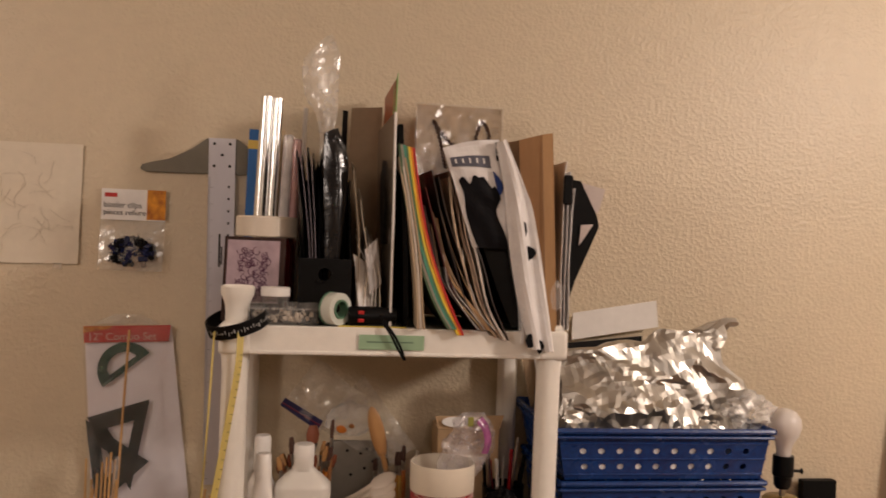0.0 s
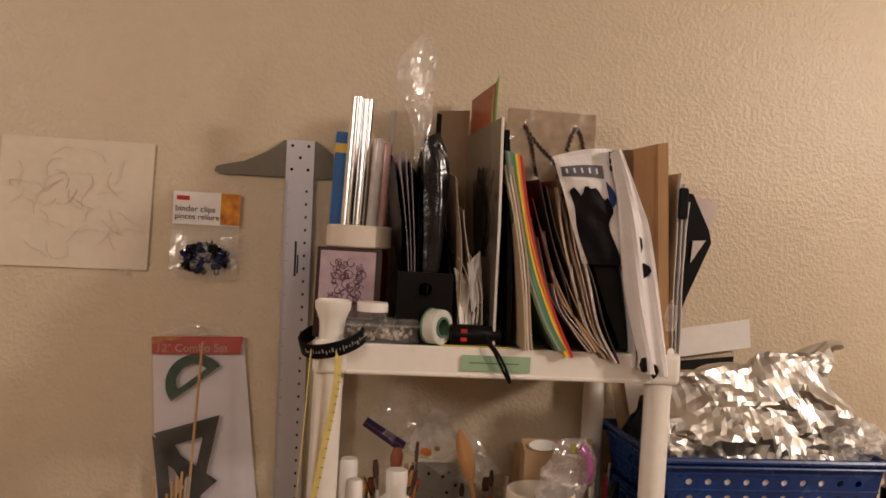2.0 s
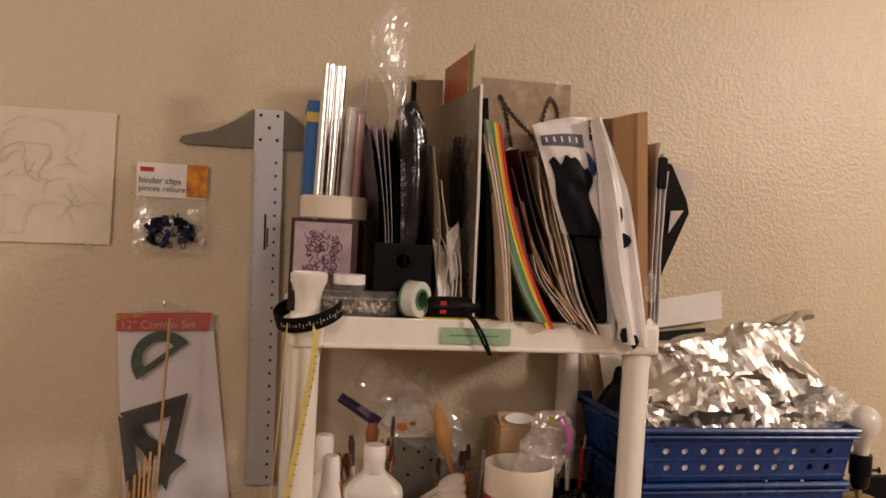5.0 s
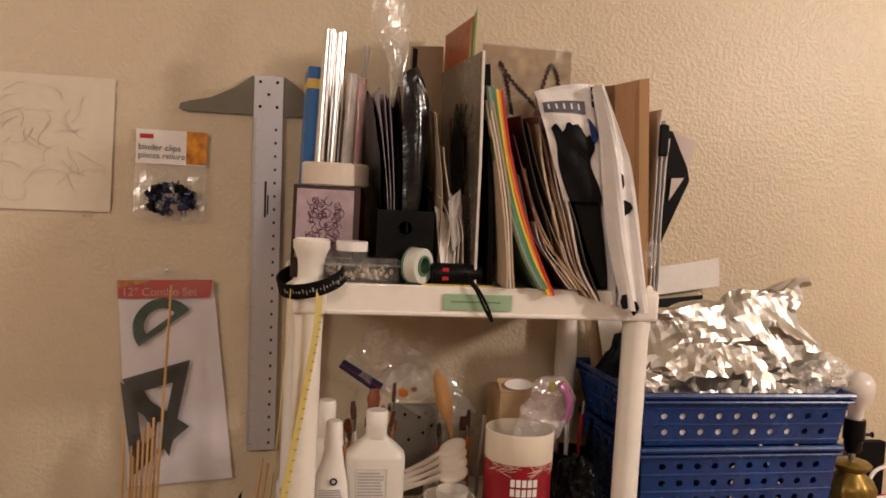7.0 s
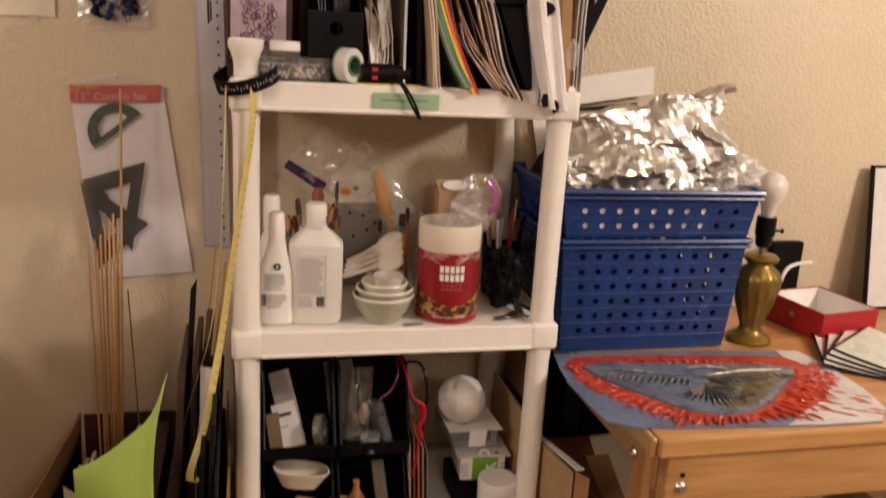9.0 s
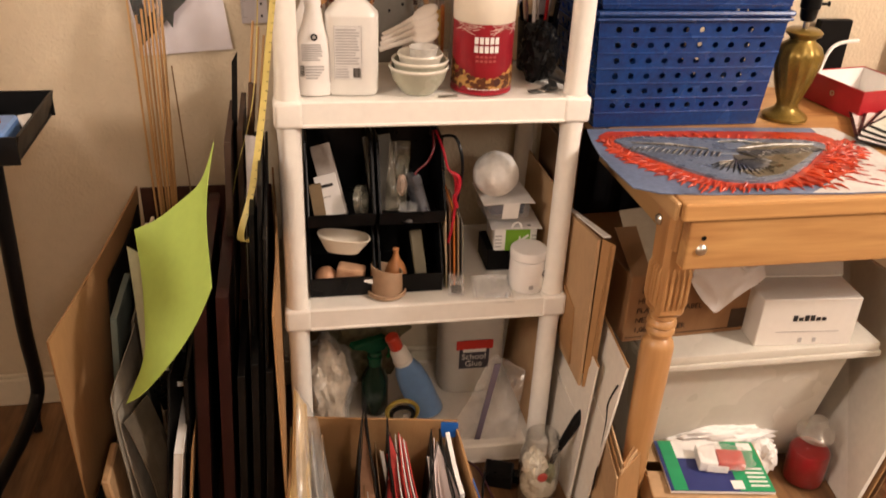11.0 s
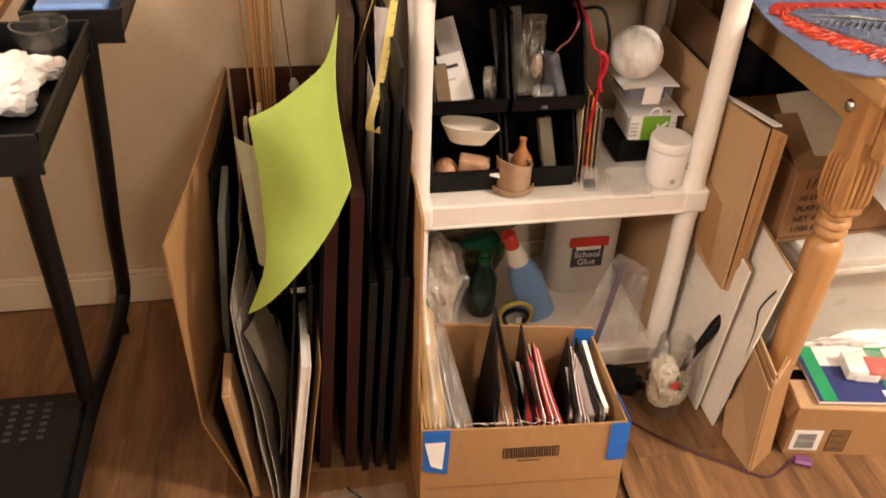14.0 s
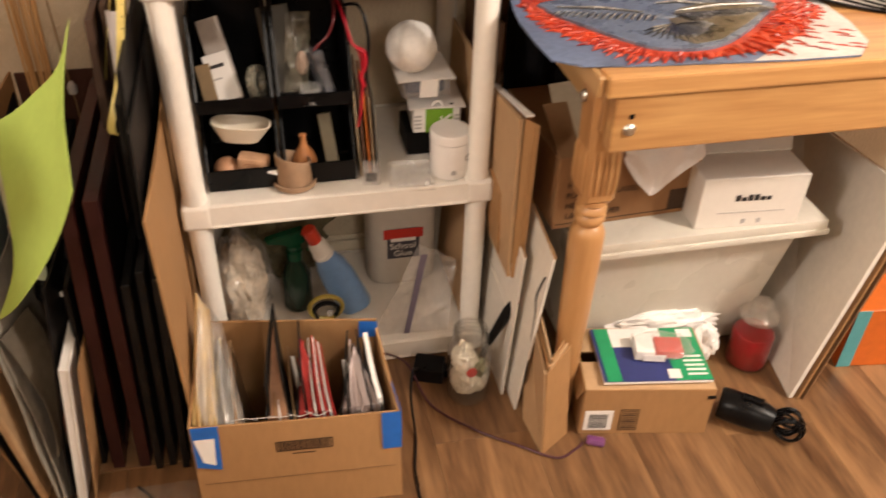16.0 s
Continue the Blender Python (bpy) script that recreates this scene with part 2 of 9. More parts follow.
def sheet(fn, nu, nv, thick=0.001, bm=None):
    """A surface fn(u, v) -> place, given a thickness."""
    own = bmesh.new()
    grid = [[own.verts.new(fn(i / nu, j / nv)) for j in range(nv + 1)] for i in range(nu + 1)]
    for i in range(nu):
        for j in range(nv):
            own.faces.new((grid[i][j], grid[i + 1][j], grid[i + 1][j + 1], grid[i][j + 1]))
    if thick:
        own.normal_update()
        bmesh.ops.solidify(own, geom=own.faces[:], thickness=thick)
    return join(bm, own)


def prism(outline, y0, y1, bm=None, bevel=0.0):
    """An outline of (x, z) pairs drawn out from y0 to y1."""
    own = bmesh.new()
    a = [own.verts.new((x, y0, z)) for x, z in outline]
    b = [own.verts.new((x, y1, z)) for x, z in outline]
    n = len(a)
    own.faces.new(a), own.faces.new(b[::-1])
    for k in range(n):
        own.faces.new((a[k], b[k], b[(k + 1) % n], a[(k + 1) % n]))
    if bevel:
        bmesh.ops.bevel(own, geom=own.edges[:], offset=bevel, segments=1, affect="EDGES")
    return join(bm, own)


def quad(a, b, c, d, thick=0.002, bm=None, nu=1, nv=1, sag=None):
    """A board on four corners a b c d (round its edge), with an optional bulge sag(u, v) along its normal."""
    a, b, c, d = (Vector(p) for p in (a, b, c, d))
    n = (b - a).cross(d - a).normalized()

    def fn(u, v):
        p = (a * (1 - u) + b * u) * (1 - v) + (d * (1 - u) + c * u) * v
        return p + n * sag(u, v) if sag else p
    return sheet(fn, nu, nv, thick, bm)


def written(name, text, size, mat, m, parent, label="", align="LEFT"):
    """Raised lettering in the built-in font, as a mesh."""
    c = bpy.data.curves.new(name, "FONT")
    c.body, c.size, c.align_x, c.extrude = text, size, align, 0.0003
    tmp = new(name, c)
    me = bpy.data.meshes.new_from_object(tmp.evaluated_get(bpy.context.evaluated_depsgraph_get()))
    bpy.data.objects.remove(tmp)
    bpy.data.curves.remove(c)
    me.materials.append(mat)
    ob = new(name, me)
    ob.parent, ob.matrix_basis = parent, m
    if label:
        tagged(ob, label)
    return ob


# ---- the room ----
X0, X1, Y0, YW, H = -3.4, 4.6, -4.6, 1.83, 2.44
solo("wall_north", box(X0 - 0.1, X1 + 0.1, YW, YW + 0.1, 0, H), M["wall"], "cream hand-textured semi-gloss wall", "wall", kind="structure")
solo("wall_south", box(X0 - 0.1, X1 + 0.1, Y0 - 0.1, Y0, 0, H), M["wall"], "cream textured wall", "wall", kind="structure")
solo("wall_west", box(X0 - 0.1, X0, Y0, YW, 0, H), M["wall"], "cream textured wall", "wall", kind="structure")
solo("wall_east", box(X1, X1 + 0.1, Y0, YW, 0, H), M["wall"], "cream textured wall", "wall", kind="structure")
solo("ceiling", box(X0 - 0.1, X1 + 0.1, Y0 - 0.1, YW + 0.1, H, H + 0.1), M["ceiling"], "plain off-white ceiling", "ceiling", kind="structure")
base = box(X0, X1, YW - 0.013, YW - 0.002, 0.0, 0.075, 0.003)
box(X0, X1, YW - 0.009, YW - 0.002, 0.076, 0.088, 0.002, base)
solo("baseboard", base, M["trim"], "low cream-painted wooden baseboard", "baseboard", kind="structure")
solo("floor", box(X0 - 0.1, X1 + 0.1, Y0 - 0.1, YW + 0.1, -0.1, -0.004), M["board_dark"], "brown wood-look laminate floor", "floor", kind="structure")

# ---- shelf unit ----
shelf = thing("shelf_unit", "white four-tier plastic shelf unit against the wall", "shelf")
SX0, SX1, SY0, SY1 = -0.195, 0.372, 1.472, 1.815
TIERS = (1.262, 0.852, 0.432, 0.048)


for z in TIERS:
    deck = part("shelf_board", box(SX0 + 0.012, SX1 - 0.012, SY0 + 0.007, SY1 - 0.007, z - 0.010, z, 0.003), M["plastic"], shelf)
    for x0, x1, y0, y1 in ((SX0 + 0.046, SX1 - 0.046, SY0, SY0 + 0.006), (SX0 + 0.046, SX1 - 0.046, SY1 - 0.006, SY1),
                           (SX0, SX0 + 0.006, SY0 + 0.046, SY1 - 0.046), (SX1 - 0.006, SX1, SY0 + 0.046, SY1 - 0.046)):
        lip = box(x0, x1, y0, y1, z - 0.042, z + 0.002, 0.002)
        part("lip", box(x0, x1, y0 - 0.002, y1 + 0.002, z - 0.044, z - 0.037, 0.002, lip), M["plastic"], deck)
    for x in (SX0 + 0.024, SX1 - 0.024):
        for y in (SY0 + 0.024, SY1 - 0.024):
            part("corner_collar", box(x - 0.026, x + 0.026, y - 0.026, y + 0.026, z - 0.046, z + 0.004, 0.009, None, 3), M["plastic"], deck, smooth=True)
LEVELS = (0.0, 0.432, 0.852, 1.262)
for x in (SX0 + 0.024, SX1 - 0.024):
    for y in (SY0 + 0.024, SY1 - 0.024):
        for a, b in zip(LEVELS, LEVELS[1:]):
            flute = lambda ang, zz: 1 + 0.018 * math.cos(ang * 12)
            lo = a + (0.05 if a == 0 else 0.004)
            hi = b - 0.044
            part("post", moved(lathe([(0.0, lo), (0.0225, lo), (0.0205, lo + 0.02), (0.0205, hi - 0.03), (0.0225, hi), (0.0, hi)], 24, None, flute), pose(x, y, 0)),
                 M["plastic"], shelf, smooth=True)
        if y < 1.6 and x > 0:
            part("post_cap", moved(lathe([(0.0, 1.264), (0.0225, 1.264), (0.0225, 1.270), (0.019, 1.274), (0.0, 1.274)], 28), pose(x, y, 0)), M["plastic"], shelf, smooth=True)
        elif y < 1.6:
            part("post_cap", moved(lathe([(0.0, 1.264), (0.019, 1.264), (0.0185, 1.280), (0.0195, 1.293), (0.0225, 1.303), (0.0265, 1.311), (0.027, 1.322), (0.0235, 1.325), (0.021, 1.318), (0.0, 1.312)], 28), pose(x, y, 0)),
                 M["plastic"], shelf, smooth=True)

# ---- table ----
TX0, TX1, TY0, TY1, TZ = 0.435, 1.75, 1.195, 1.80, 0.765
table = thing("work_table", "pine work table with turned legs and steel bolts", "table")
part("tabletop", box(TX0 + 0.012, TX1, TY0, TY1, TZ - 0.032, TZ, 0.005, seg=2), M["pine"], table)
part("end_board", box(TX0, TX0 + 0.0105, TY0 + 0.01, TY1, TZ - 0.034, TZ - 0.001, 0.003), M["pine_y"], table)
part("front_apron", box(TX0 + 0.03, TX1 - 0.02, TY0 + 0.006, TY0 + 0.034, TZ - 0.125, TZ - 0.0335, 0.004, seg=2), M["pine"], table)
part("side_apron", box(TX0 + 0.048, TX0 + 0.072, TY0 + 0.115, TY1 - 0.03, TZ - 0.118, TZ - 0.0345, 0.003), M["pine_y"], table)
part("back_apron", box(TX0 + 0.03, TX1 - 0.02, TY1 - 0.03, TY1 - 0.006, TZ - 0.118, TZ - 0.0335, 0.003), M["pine"], table)


def turned_leg(x, y):
    """Square at the top with chamfered foot to the block, then turned beads and a long tapering shaft."""
    block = box(x - 0.033, x + 0.033, y - 0.033, y + 0.033, 0.51, TZ - 0.0345, 0.009, seg=1)
    for v in block.verts:
        if v.co.z < 0.54:
            v.co.x, v.co.y = x + (v.co.x - x) * 0.86, y + (v.co.y - y) * 0.86
    leg = part("leg", block, M["pine_up"], table)
    for k in range(5):
        d = -0.021 + 0.0105 * k
        for p, q in (((x + d, y - 0.0318), (x + d * 0.9, y - 0.0285)), ((x - 0.0318, y + d), (x - 0.0285, y + d * 0.9))):
            part("flute", tube([(*q, 0.531), (*p, 0.545), (*p, 0.605), (*q, 0.622)], [0.0020, 0.0034, 0.0034, 0.0006], 8), M["pine_up"], leg, smooth=True)
    prof = [(0.0, 0.512), (0.024, 0.512), (0.0255, 0.505), (0.0215, 0.500), (0.027, 0.494), (0.0275, 0.488), (0.022, 0.482), (0.0265, 0.476), (0.0265, 0.470), (0.021, 0.465),
            (0.020, 0.459), (0.027, 0.452), (0.031, 0.440), (0.031, 0.42), (0.0305, 0.36), (0.028, 0.25), (0.0245, 0.15), (0.022, 0.06), (0.0205, 0.0), (0.0, 0.0)]
    part("turned_shaft", moved(lathe(prof, 28), pose(x, y, 0)), M["pine_up"], leg, smooth=True)


for x in (0.487, TX1 - 0.06):
    for y in (1.277, TY1 - 0.06):
        turned_leg(x, y)


def bolt(m, parent):
    part("bolt", moved(lathe([(0.0, 0.0065), (0.004, 0.006), (0.0085, 0.0035), (0.0105, 0.0), (0.0, 0.0)], 18), m), M["steel"], parent, "domed steel bolt head", smooth=True)


bolt(pose(0.4525, 1.29, 0.694, 0, -90, 0), table)
bolt(pose(0.492, TY0 + 0.0055, 0.678, 90, 0, 0), table)
part("bolt_hole", moved(lathe([(0.0, 0.0006), (0.0045, 0.0006), (0.0045, 0.0), (0.0, 0.0)], 12), pose(0.4925, TY0 + 0.0055, 0.70, 90, 0, 0)), M["black_matte"], table)
cleat = box(0.462, 0.482, TY0 + 0.036, TY0 + 0.079, 0.655, TZ - 0.035, 0.003)
part("corner_cleat", cleat, M["pine_up"], table)


# ---- pierced baskets ----
def pierced(p00, p10, p11, p01, cols, rows, mx, mz, hole, thick, bm):
    """A wall on four corners with a field of round holes: margins mx, mz as shares of the wall."""
    own = bmesh.new()
    a, b, c, d = (Vector(p) for p in (p00, p10, p11, p01))
    at = lambda u, v: (a * (1 - u) + b * u) * (1 - v) + (d * (1 - u) + c * u) * v
    us = [0] + [mx + (1 - 2 * mx) * k / cols for k in range(cols + 1)] + [1]
    vs = [0] + [mz[0] + (1 - mz[0] - mz[1]) * k / rows for k in range(rows + 1)] + [1]
    grid = [[own.verts.new(at(u, v)) for v in vs] for u in us]
    w, h = (b - a).length, (d - a).length
    for i in range(len(us) - 1):
        for j in range(len(vs) - 1):
            q = [grid[i][j], grid[i + 1][j], grid[i + 1][j + 1], grid[i][j + 1]]
            if 0 < i < len(us) - 2 and 0 < j < len(vs) - 2:
                cu, cv = (us[i] + us[i + 1]) / 2, (vs[j] + vs[j + 1]) / 2
                ring = [own.verts.new(at(cu + hole / w * math.cos(radians(225 + 45 * k)), cv + hole / h * math.sin(radians(225 + 45 * k)))) for k in range(8)]
                for k in range(4):
                    own.faces.new((q[k], q[(k + 1) % 4], ring[(2 * k + 2) % 8], ring[2 * k + 1], ring[2 * k]))
            else:
                own.faces.new(q)
    own.normal_update()
    bmesh.ops.solidify(own, geom=own.faces[:], thickness=thick)
    return join(bm, own)


def basket(label, lo, hi, z0, z1, rows, mz):
    """lo and hi: x0, x1, y0, y1 at the foot and at the rim."""
    t = thing("plastic_basket", label, "basket", group="stacked blue baskets")
    corner = lambda q, z: [(q[0], q[2], z), (q[1], q[2], z), (q[1], q[3], z), (q[0], q[3], z)]
    A, B = corner(lo, z0), corner(hi, z1)
    for k, (cols, nm) in enumerate(((10, "front_wall"), (6, "side_wall"), (10, "back_wall"), (6, "side_wall"))):
        n = (k + 1) % 4
        part(nm, pierced(A[k], A[n], B[n], B[k], cols, rows, 0.06, mz, 0.0062, 0.0025, None), M["blue"], t)
        rib = None
        for j in range(rows + 1):
            v = mz[0] + (1 - mz[0] - mz[1]) * j / rows
            p = [Vector(A[i]).lerp(Vector(B[i]), v) for i in (k, n)]
            rib = tube([p[0], p[1]], 0.0022, 6, rib)
        tagged(part("rib", rib, M["blue"], t), kind="stuff")
    part("bottom", box(lo[0], lo[1], lo[2], lo[3], z0, z0 + 0.003), M["blue"], t)
    rim = None
    for dz, grow, r in ((0.0, 0.004, 0.0055), (-0.011, 0.004, 0.003)):
        c = [Vector(p) for p in corner((hi[0] - grow, hi[1] + grow, hi[2] - grow, hi[3] + grow), z1 + dz)]
        for k in range(4):
            rim = tube([c[k], c[(k + 1) % 4]], r, 8, rim)
    part("rim", rim, M["blue"], t, "rolled blue rim", smooth=True)
    return t


basket("deep blue plastic basket pierced with rows of holes, paint-smeared", (0.414, 0.760, 1.553, 1.775), (0.392, 0.770, 1.533, 1.79), TZ + 0.002, 0.992, 6, (0.13, 0.07))
basket("blue pierced plastic basket nested on another, holding crumpled foil", (0.397, 0.768, 1.535, 1.788), (0.378, 0.776, 1.52, 1.80), 0.9985, 1.088, 2, (0.10, 0.26))

# crumpled foil heaped in the upper basket
M["foil"] = material("aluminium_foil", (0.50, 0.475, 0.44), 0.36, metal=1.0, vary=0.08, scale=30, rough_vary=0.06)


def crease(s, t, seed):
    """Random offsets on a lattice, joined by flat facets."""
    i, j = math.floor(s), math.floor(t)
    f, g = s - i, t - j
    at = lambda a, b: noise.cell_vector((i + a + 0.5, j + b + 0.5, seed * 7.3)) - Vector((0.5, 0.5, 0.5))
    if f + g < 1:
        return at(0, 0) * (1 - f - g) + at(1, 0) * f + at(0, 1) * g
    return at(1, 1) * (f + g - 1) + at(1, 0) * (1 - g) + at(0, 1) * (1 - f)


FOIL_EDGE = [(1.03, 0.735), (1.075, 0.738), (1.12, 0.757), (1.145, 0.769), (1.17, 0.760), (1.195, 0.722), (1.225, 0.722), (1.26, 0.742), (1.30, 0.728)]


def foil_right(z):
    """How far the heap reaches at a height: a bulge below, a notch, then the pulled-up corner."""
    for (z0, x0), (z1, x1) in zip(FOIL_EDGE, FOIL_EDGE[1:]):
        if z < z1:
            return x0 + (x1 - x0) * max(0, z - z0) / (z1 - z0)
    return FOIL_EDGE[-1][1]


def foil_at(u, v):
    top = 1.200 + 0.082 * u - (0.03 if u < 0.05 else 0)
    if v < 0.6:
        k = v / 0.6
        y, z = 1.548 + 0.085 * k ** 1.3, 1.03 + (top - 1.03) * k ** 0.85
    else:
        k = (v - 0.6) / 0.4
        y, z = 1.633 + 0.13 * k, top - (top - 1.05) * k ** 1.6
    x = 0.388 + (foil_right(z) - 0.388) * u
    w = noise.noise_vector((u * 3, v * 3, 1.0))
    s, t = u + 0.06 * w.x, v + 0.06 * w.y
    low = min(1, max(0.0, 1.25 - v / 0.26))
    chip = noise.cell_vector((round(u * 40) * 1.7 + 0.3, round(v * 36) * 1.3 + 0.4, 2.5)) - Vector((0.5, 0.5, 0.5))
    q = crease(s * 5.5 + t * 2, t * 5, 1) * 0.046 + crease(s * 11 + t * 5, t * 10 - s * 3, 2) * 0.016 + chip * (0.0028 + 0.010 * low)
    e = min(1, v * 6, (1 - v) * 6 + 0.2)
    out = Vector((x, y, z)) + Vector((q.x * 0.6, q.y, q.z * 0.55)) * e
    out.x = min(max(out.x, 0.388), 0.772)
    out.y = max(out.y, 1.534) if out.z < 1.10 else out.y
    return out


foil = sheet(foil_at, 40, 36, 0.0)
bmesh.ops.triangulate(foil, faces=foil.faces[:])
fx = [((0.700, 1.650, 1.236), 0.030), ((0.728, 1.655, 1.258), 0.019), ((0.752, 1.655, 1.272), 0.011), ((0.768, 1.655, 1.272), 0.010), ((0.776, 1.655, 1.268), 0.004)]
tube([p for p, r in fx], [r for p, r in fx], 6, foil)
heap = thing("crumpled_foil", "crumpled sheet of silver kitchen foil heaped in a basket", "foil")
part("foil_sheet", foil, M["foil"], heap)


def foot_at(u, v):
    """A second, tightly crushed layer along the basket's rim."""
    x, z = 0.395 + 0.33 * u, 1.06 + (0.060 + 0.025 * math.sin(5 * u + 1)) * v
    y = 1.548 + 0.030 * v
    chip = noise.cell_vector((round(u * 42) * 1.7 + 0.3, round(v * 9) * 1.3 + 0.4, 7.5)) - Vector((0.5, 0.5, 0.5))
    q = crease(u * 17 + v * 2, v * 4.5, 5) * 0.030 + chip * 0.015
    return Vector((min(max(x + q.x * 0.6, 0.392), 0.76), max(y + q.y * 0.8, 1.536), z + q.z * 0.7))


crushed = sheet(foot_at, 42, 9, 0.0)
bmesh.ops.triangulate(crushed, faces=crushed.faces[:])
part("crushed_edge", crushed, M["foil"], heap, "tightly crushed foil edge")

M["film"] = clear("clear_film", (0.95, 0.94, 0.92), 0.16, 0.10, 0.0015, 45)
M["film_white"] = clear("milky_film", (0.92, 0.90, 0.88), 0.2, 0.20, 0.002, 50)


def crumple(name, centre, size, mat, label, category, seed=0, rough=0.35, flat=1.0, seg=18, parent=None):
    """A crumpled bag: a ball of creased film."""
    bm = bmesh.new()
    bmesh.ops.create_icosphere(bm, subdivisions=4, radius=1)
    for v in bm.verts:
        d = v.co.normalized()
        p = d * 2.1 + Vector((seed * 3.1, seed, 0))
        k = 1 + rough * (noise.noise(p) * 0.9 + abs(noise.noise(p * 2.3)) * 0.8 - 0.2) + rough * 0.35 * noise.noise(p * 6)
        v.co = Vector(centre) + Vector((d.x * size[0], d.y * size[1], d.z * size[2])) * k
    soft = "film" in mat.name or "fibre" in mat.name
    if parent is not None:
        return part(name, bm, mat, parent, label, soft)
    return solo(name, bm, mat, label, category, smooth=soft)


crumple("plastic_bag", (0.755, 1.575, 1.112), (0.048, 0.040, 0.038), clear("white_bag_film", (0.92, 0.9, 0.88), 0.15, 0.4, 0.002, 60), "crumpled milky plastic bag tucked into the basket", "bag", 3)

lining = sheet(lambda u, v: Vector((0.408 + 0.27 * u, 1.5375 - 0.0105 * v + 0.0008 * math.sin(23 * u + 3 * v), 1.004 + 0.062 * v)), 30, 6, 0.0)
solo("plastic_bag", lining, material("white_bag_plastic", (0.88, 0.86, 0.84), 0.3, vary=0.15, scale=30), "white plastic bag lining the upper basket", "bag", smooth=True)

# paper card standing behind the foil
pc = thing("paper_card", "white paper card on a black backing against the wall", "card")
part("card", quad((0.485, 1.800, 1.214), (0.674, 1.800, 1.245), (0.667, 1.800, 1.301), (0.485, 1.800, 1.270), 0.001), M["white"], pc)
part("black_backing", quad((0.46, 1.803, 1.003), (0.64, 1.803, 1.003), (0.64, 1.803, 1.225), (0.46, 1.803, 1.205), 0.002), M["near_black"], pc)

# ---- lamp ----
M["gold"] = material("antique_gold_glaze", (0.24, 0.155, 0.033), 0.32, metal=0.55, vary=0.3, scale=30, fine=200)
M["bulb"] = material("frosted_bulb", (0.90, 0.84, 0.80), 0.25, vary=0.03, transmit=0.35, rough_vary=0.05)
lamp = thing("table_lamp", "shadeless lamp with fluted gold ceramic body and bare bulb", "lamp", pose(0.842, 1.585, TZ + 0.002))
flut = lambda a, z: 1 + (0.05 * math.cos(a * 14 + z * 26) if 0.035 < z < 0.15 else 0)
part("body", lathe([(0, 0), (0.044, 0), (0.045, 0.006), (0.041, 0.010), (0.036, 0.012), (0.024, 0.022), (0.021, 0.032), (0.026, 0.048), (0.036, 0.08), (0.044, 0.115), (0.0455, 0.135), (0.040, 0.150),
                    (0.026, 0.160), (0.024, 0.165), (0.034, 0.172), (0.036, 0.178), (0.030, 0.183), (0.0, 0.185)], 56, None, flut), M["gold"], lamp, smooth=True)
part("neck", lathe([(0, 0.185), (0.006, 0.185), (0.006, 0.20), (0, 0.20)], 12), M["steel"], lamp, smooth=True)
sock = part("socket", lathe([(0, 0.199), (0.012, 0.199), (0.016, 0.206), (0.017, 0.222), (0.0195, 0.224), (0.0195, 0.258), (0.0185, 0.262), (0, 0.262)], 24), M["black"], lamp, smooth=True)
part("switch_key", tube([(0.016, 0, 0.232), (0.034, -0.003, 0.232), (0.037, -0.003, 0.232)], [0.003, 0.003, 0.006], 8), M["black"], sock)
part("bulb", lathe([(0, 0.258), (0.013, 0.258), (0.0135, 0.272), (0.017, 0.286), (0.026, 0.300), (0.0305, 0.318), (0.029, 0.332), (0.020, 0.345), (0.009, 0.350), (0, 0.351)], 32), M["bulb"], lamp, "frosted white light bulb", smooth=True)

# ---- things on the table ----
M["red_card"] = material("red_card", (0.36, 0.012, 0.018), 0.42, vary=0.12, scale=10)


def open_box(name, label, category, m, w, d, h, t, outer, inner, group=""):
    """A box with no lid: four walls and a bottom; the inner faces are lined."""
    ob = thing(name, label, category, m, group)
    part("bottom", box(-w / 2 + t, w / 2 - t, -d / 2 + t, d / 2 - t, 0, t), inner, ob)
    for nm, a in (("front_wall", (-w / 2, w / 2, -d / 2, -d / 2 + t)), ("back_wall", (-w / 2, w / 2, d / 2 - t, d / 2)),
                  ("side_wall", (-w / 2, -w / 2 + t, -d / 2 + t, d / 2 - t)), ("side_wall", (w / 2 - t, w / 2, -d / 2 + t, d / 2 - t))):
        wall = part(nm, box(*a, 0, h, 0.0006), outer, ob)
        ins = 0.0008
        x0, x1, y0, y1 = a
        if nm == "front_wall":
            ib = box(x0 + t, x1 - t, y1, y1 + ins, t, h - 0.002)
        elif nm == "back_wall":
            ib = box(x0 + t, x1 - t, y0 - ins, y0, t, h - 0.002)
        elif x0 < 0:
            ib = box(x1, x1 + ins, y0, y1, t, h - 0.002)
        else:
            ib = box(x0 - ins, x0, y0, y1, t, h - 0.002)
        part("lining", ib, inner, wall)
    return ob


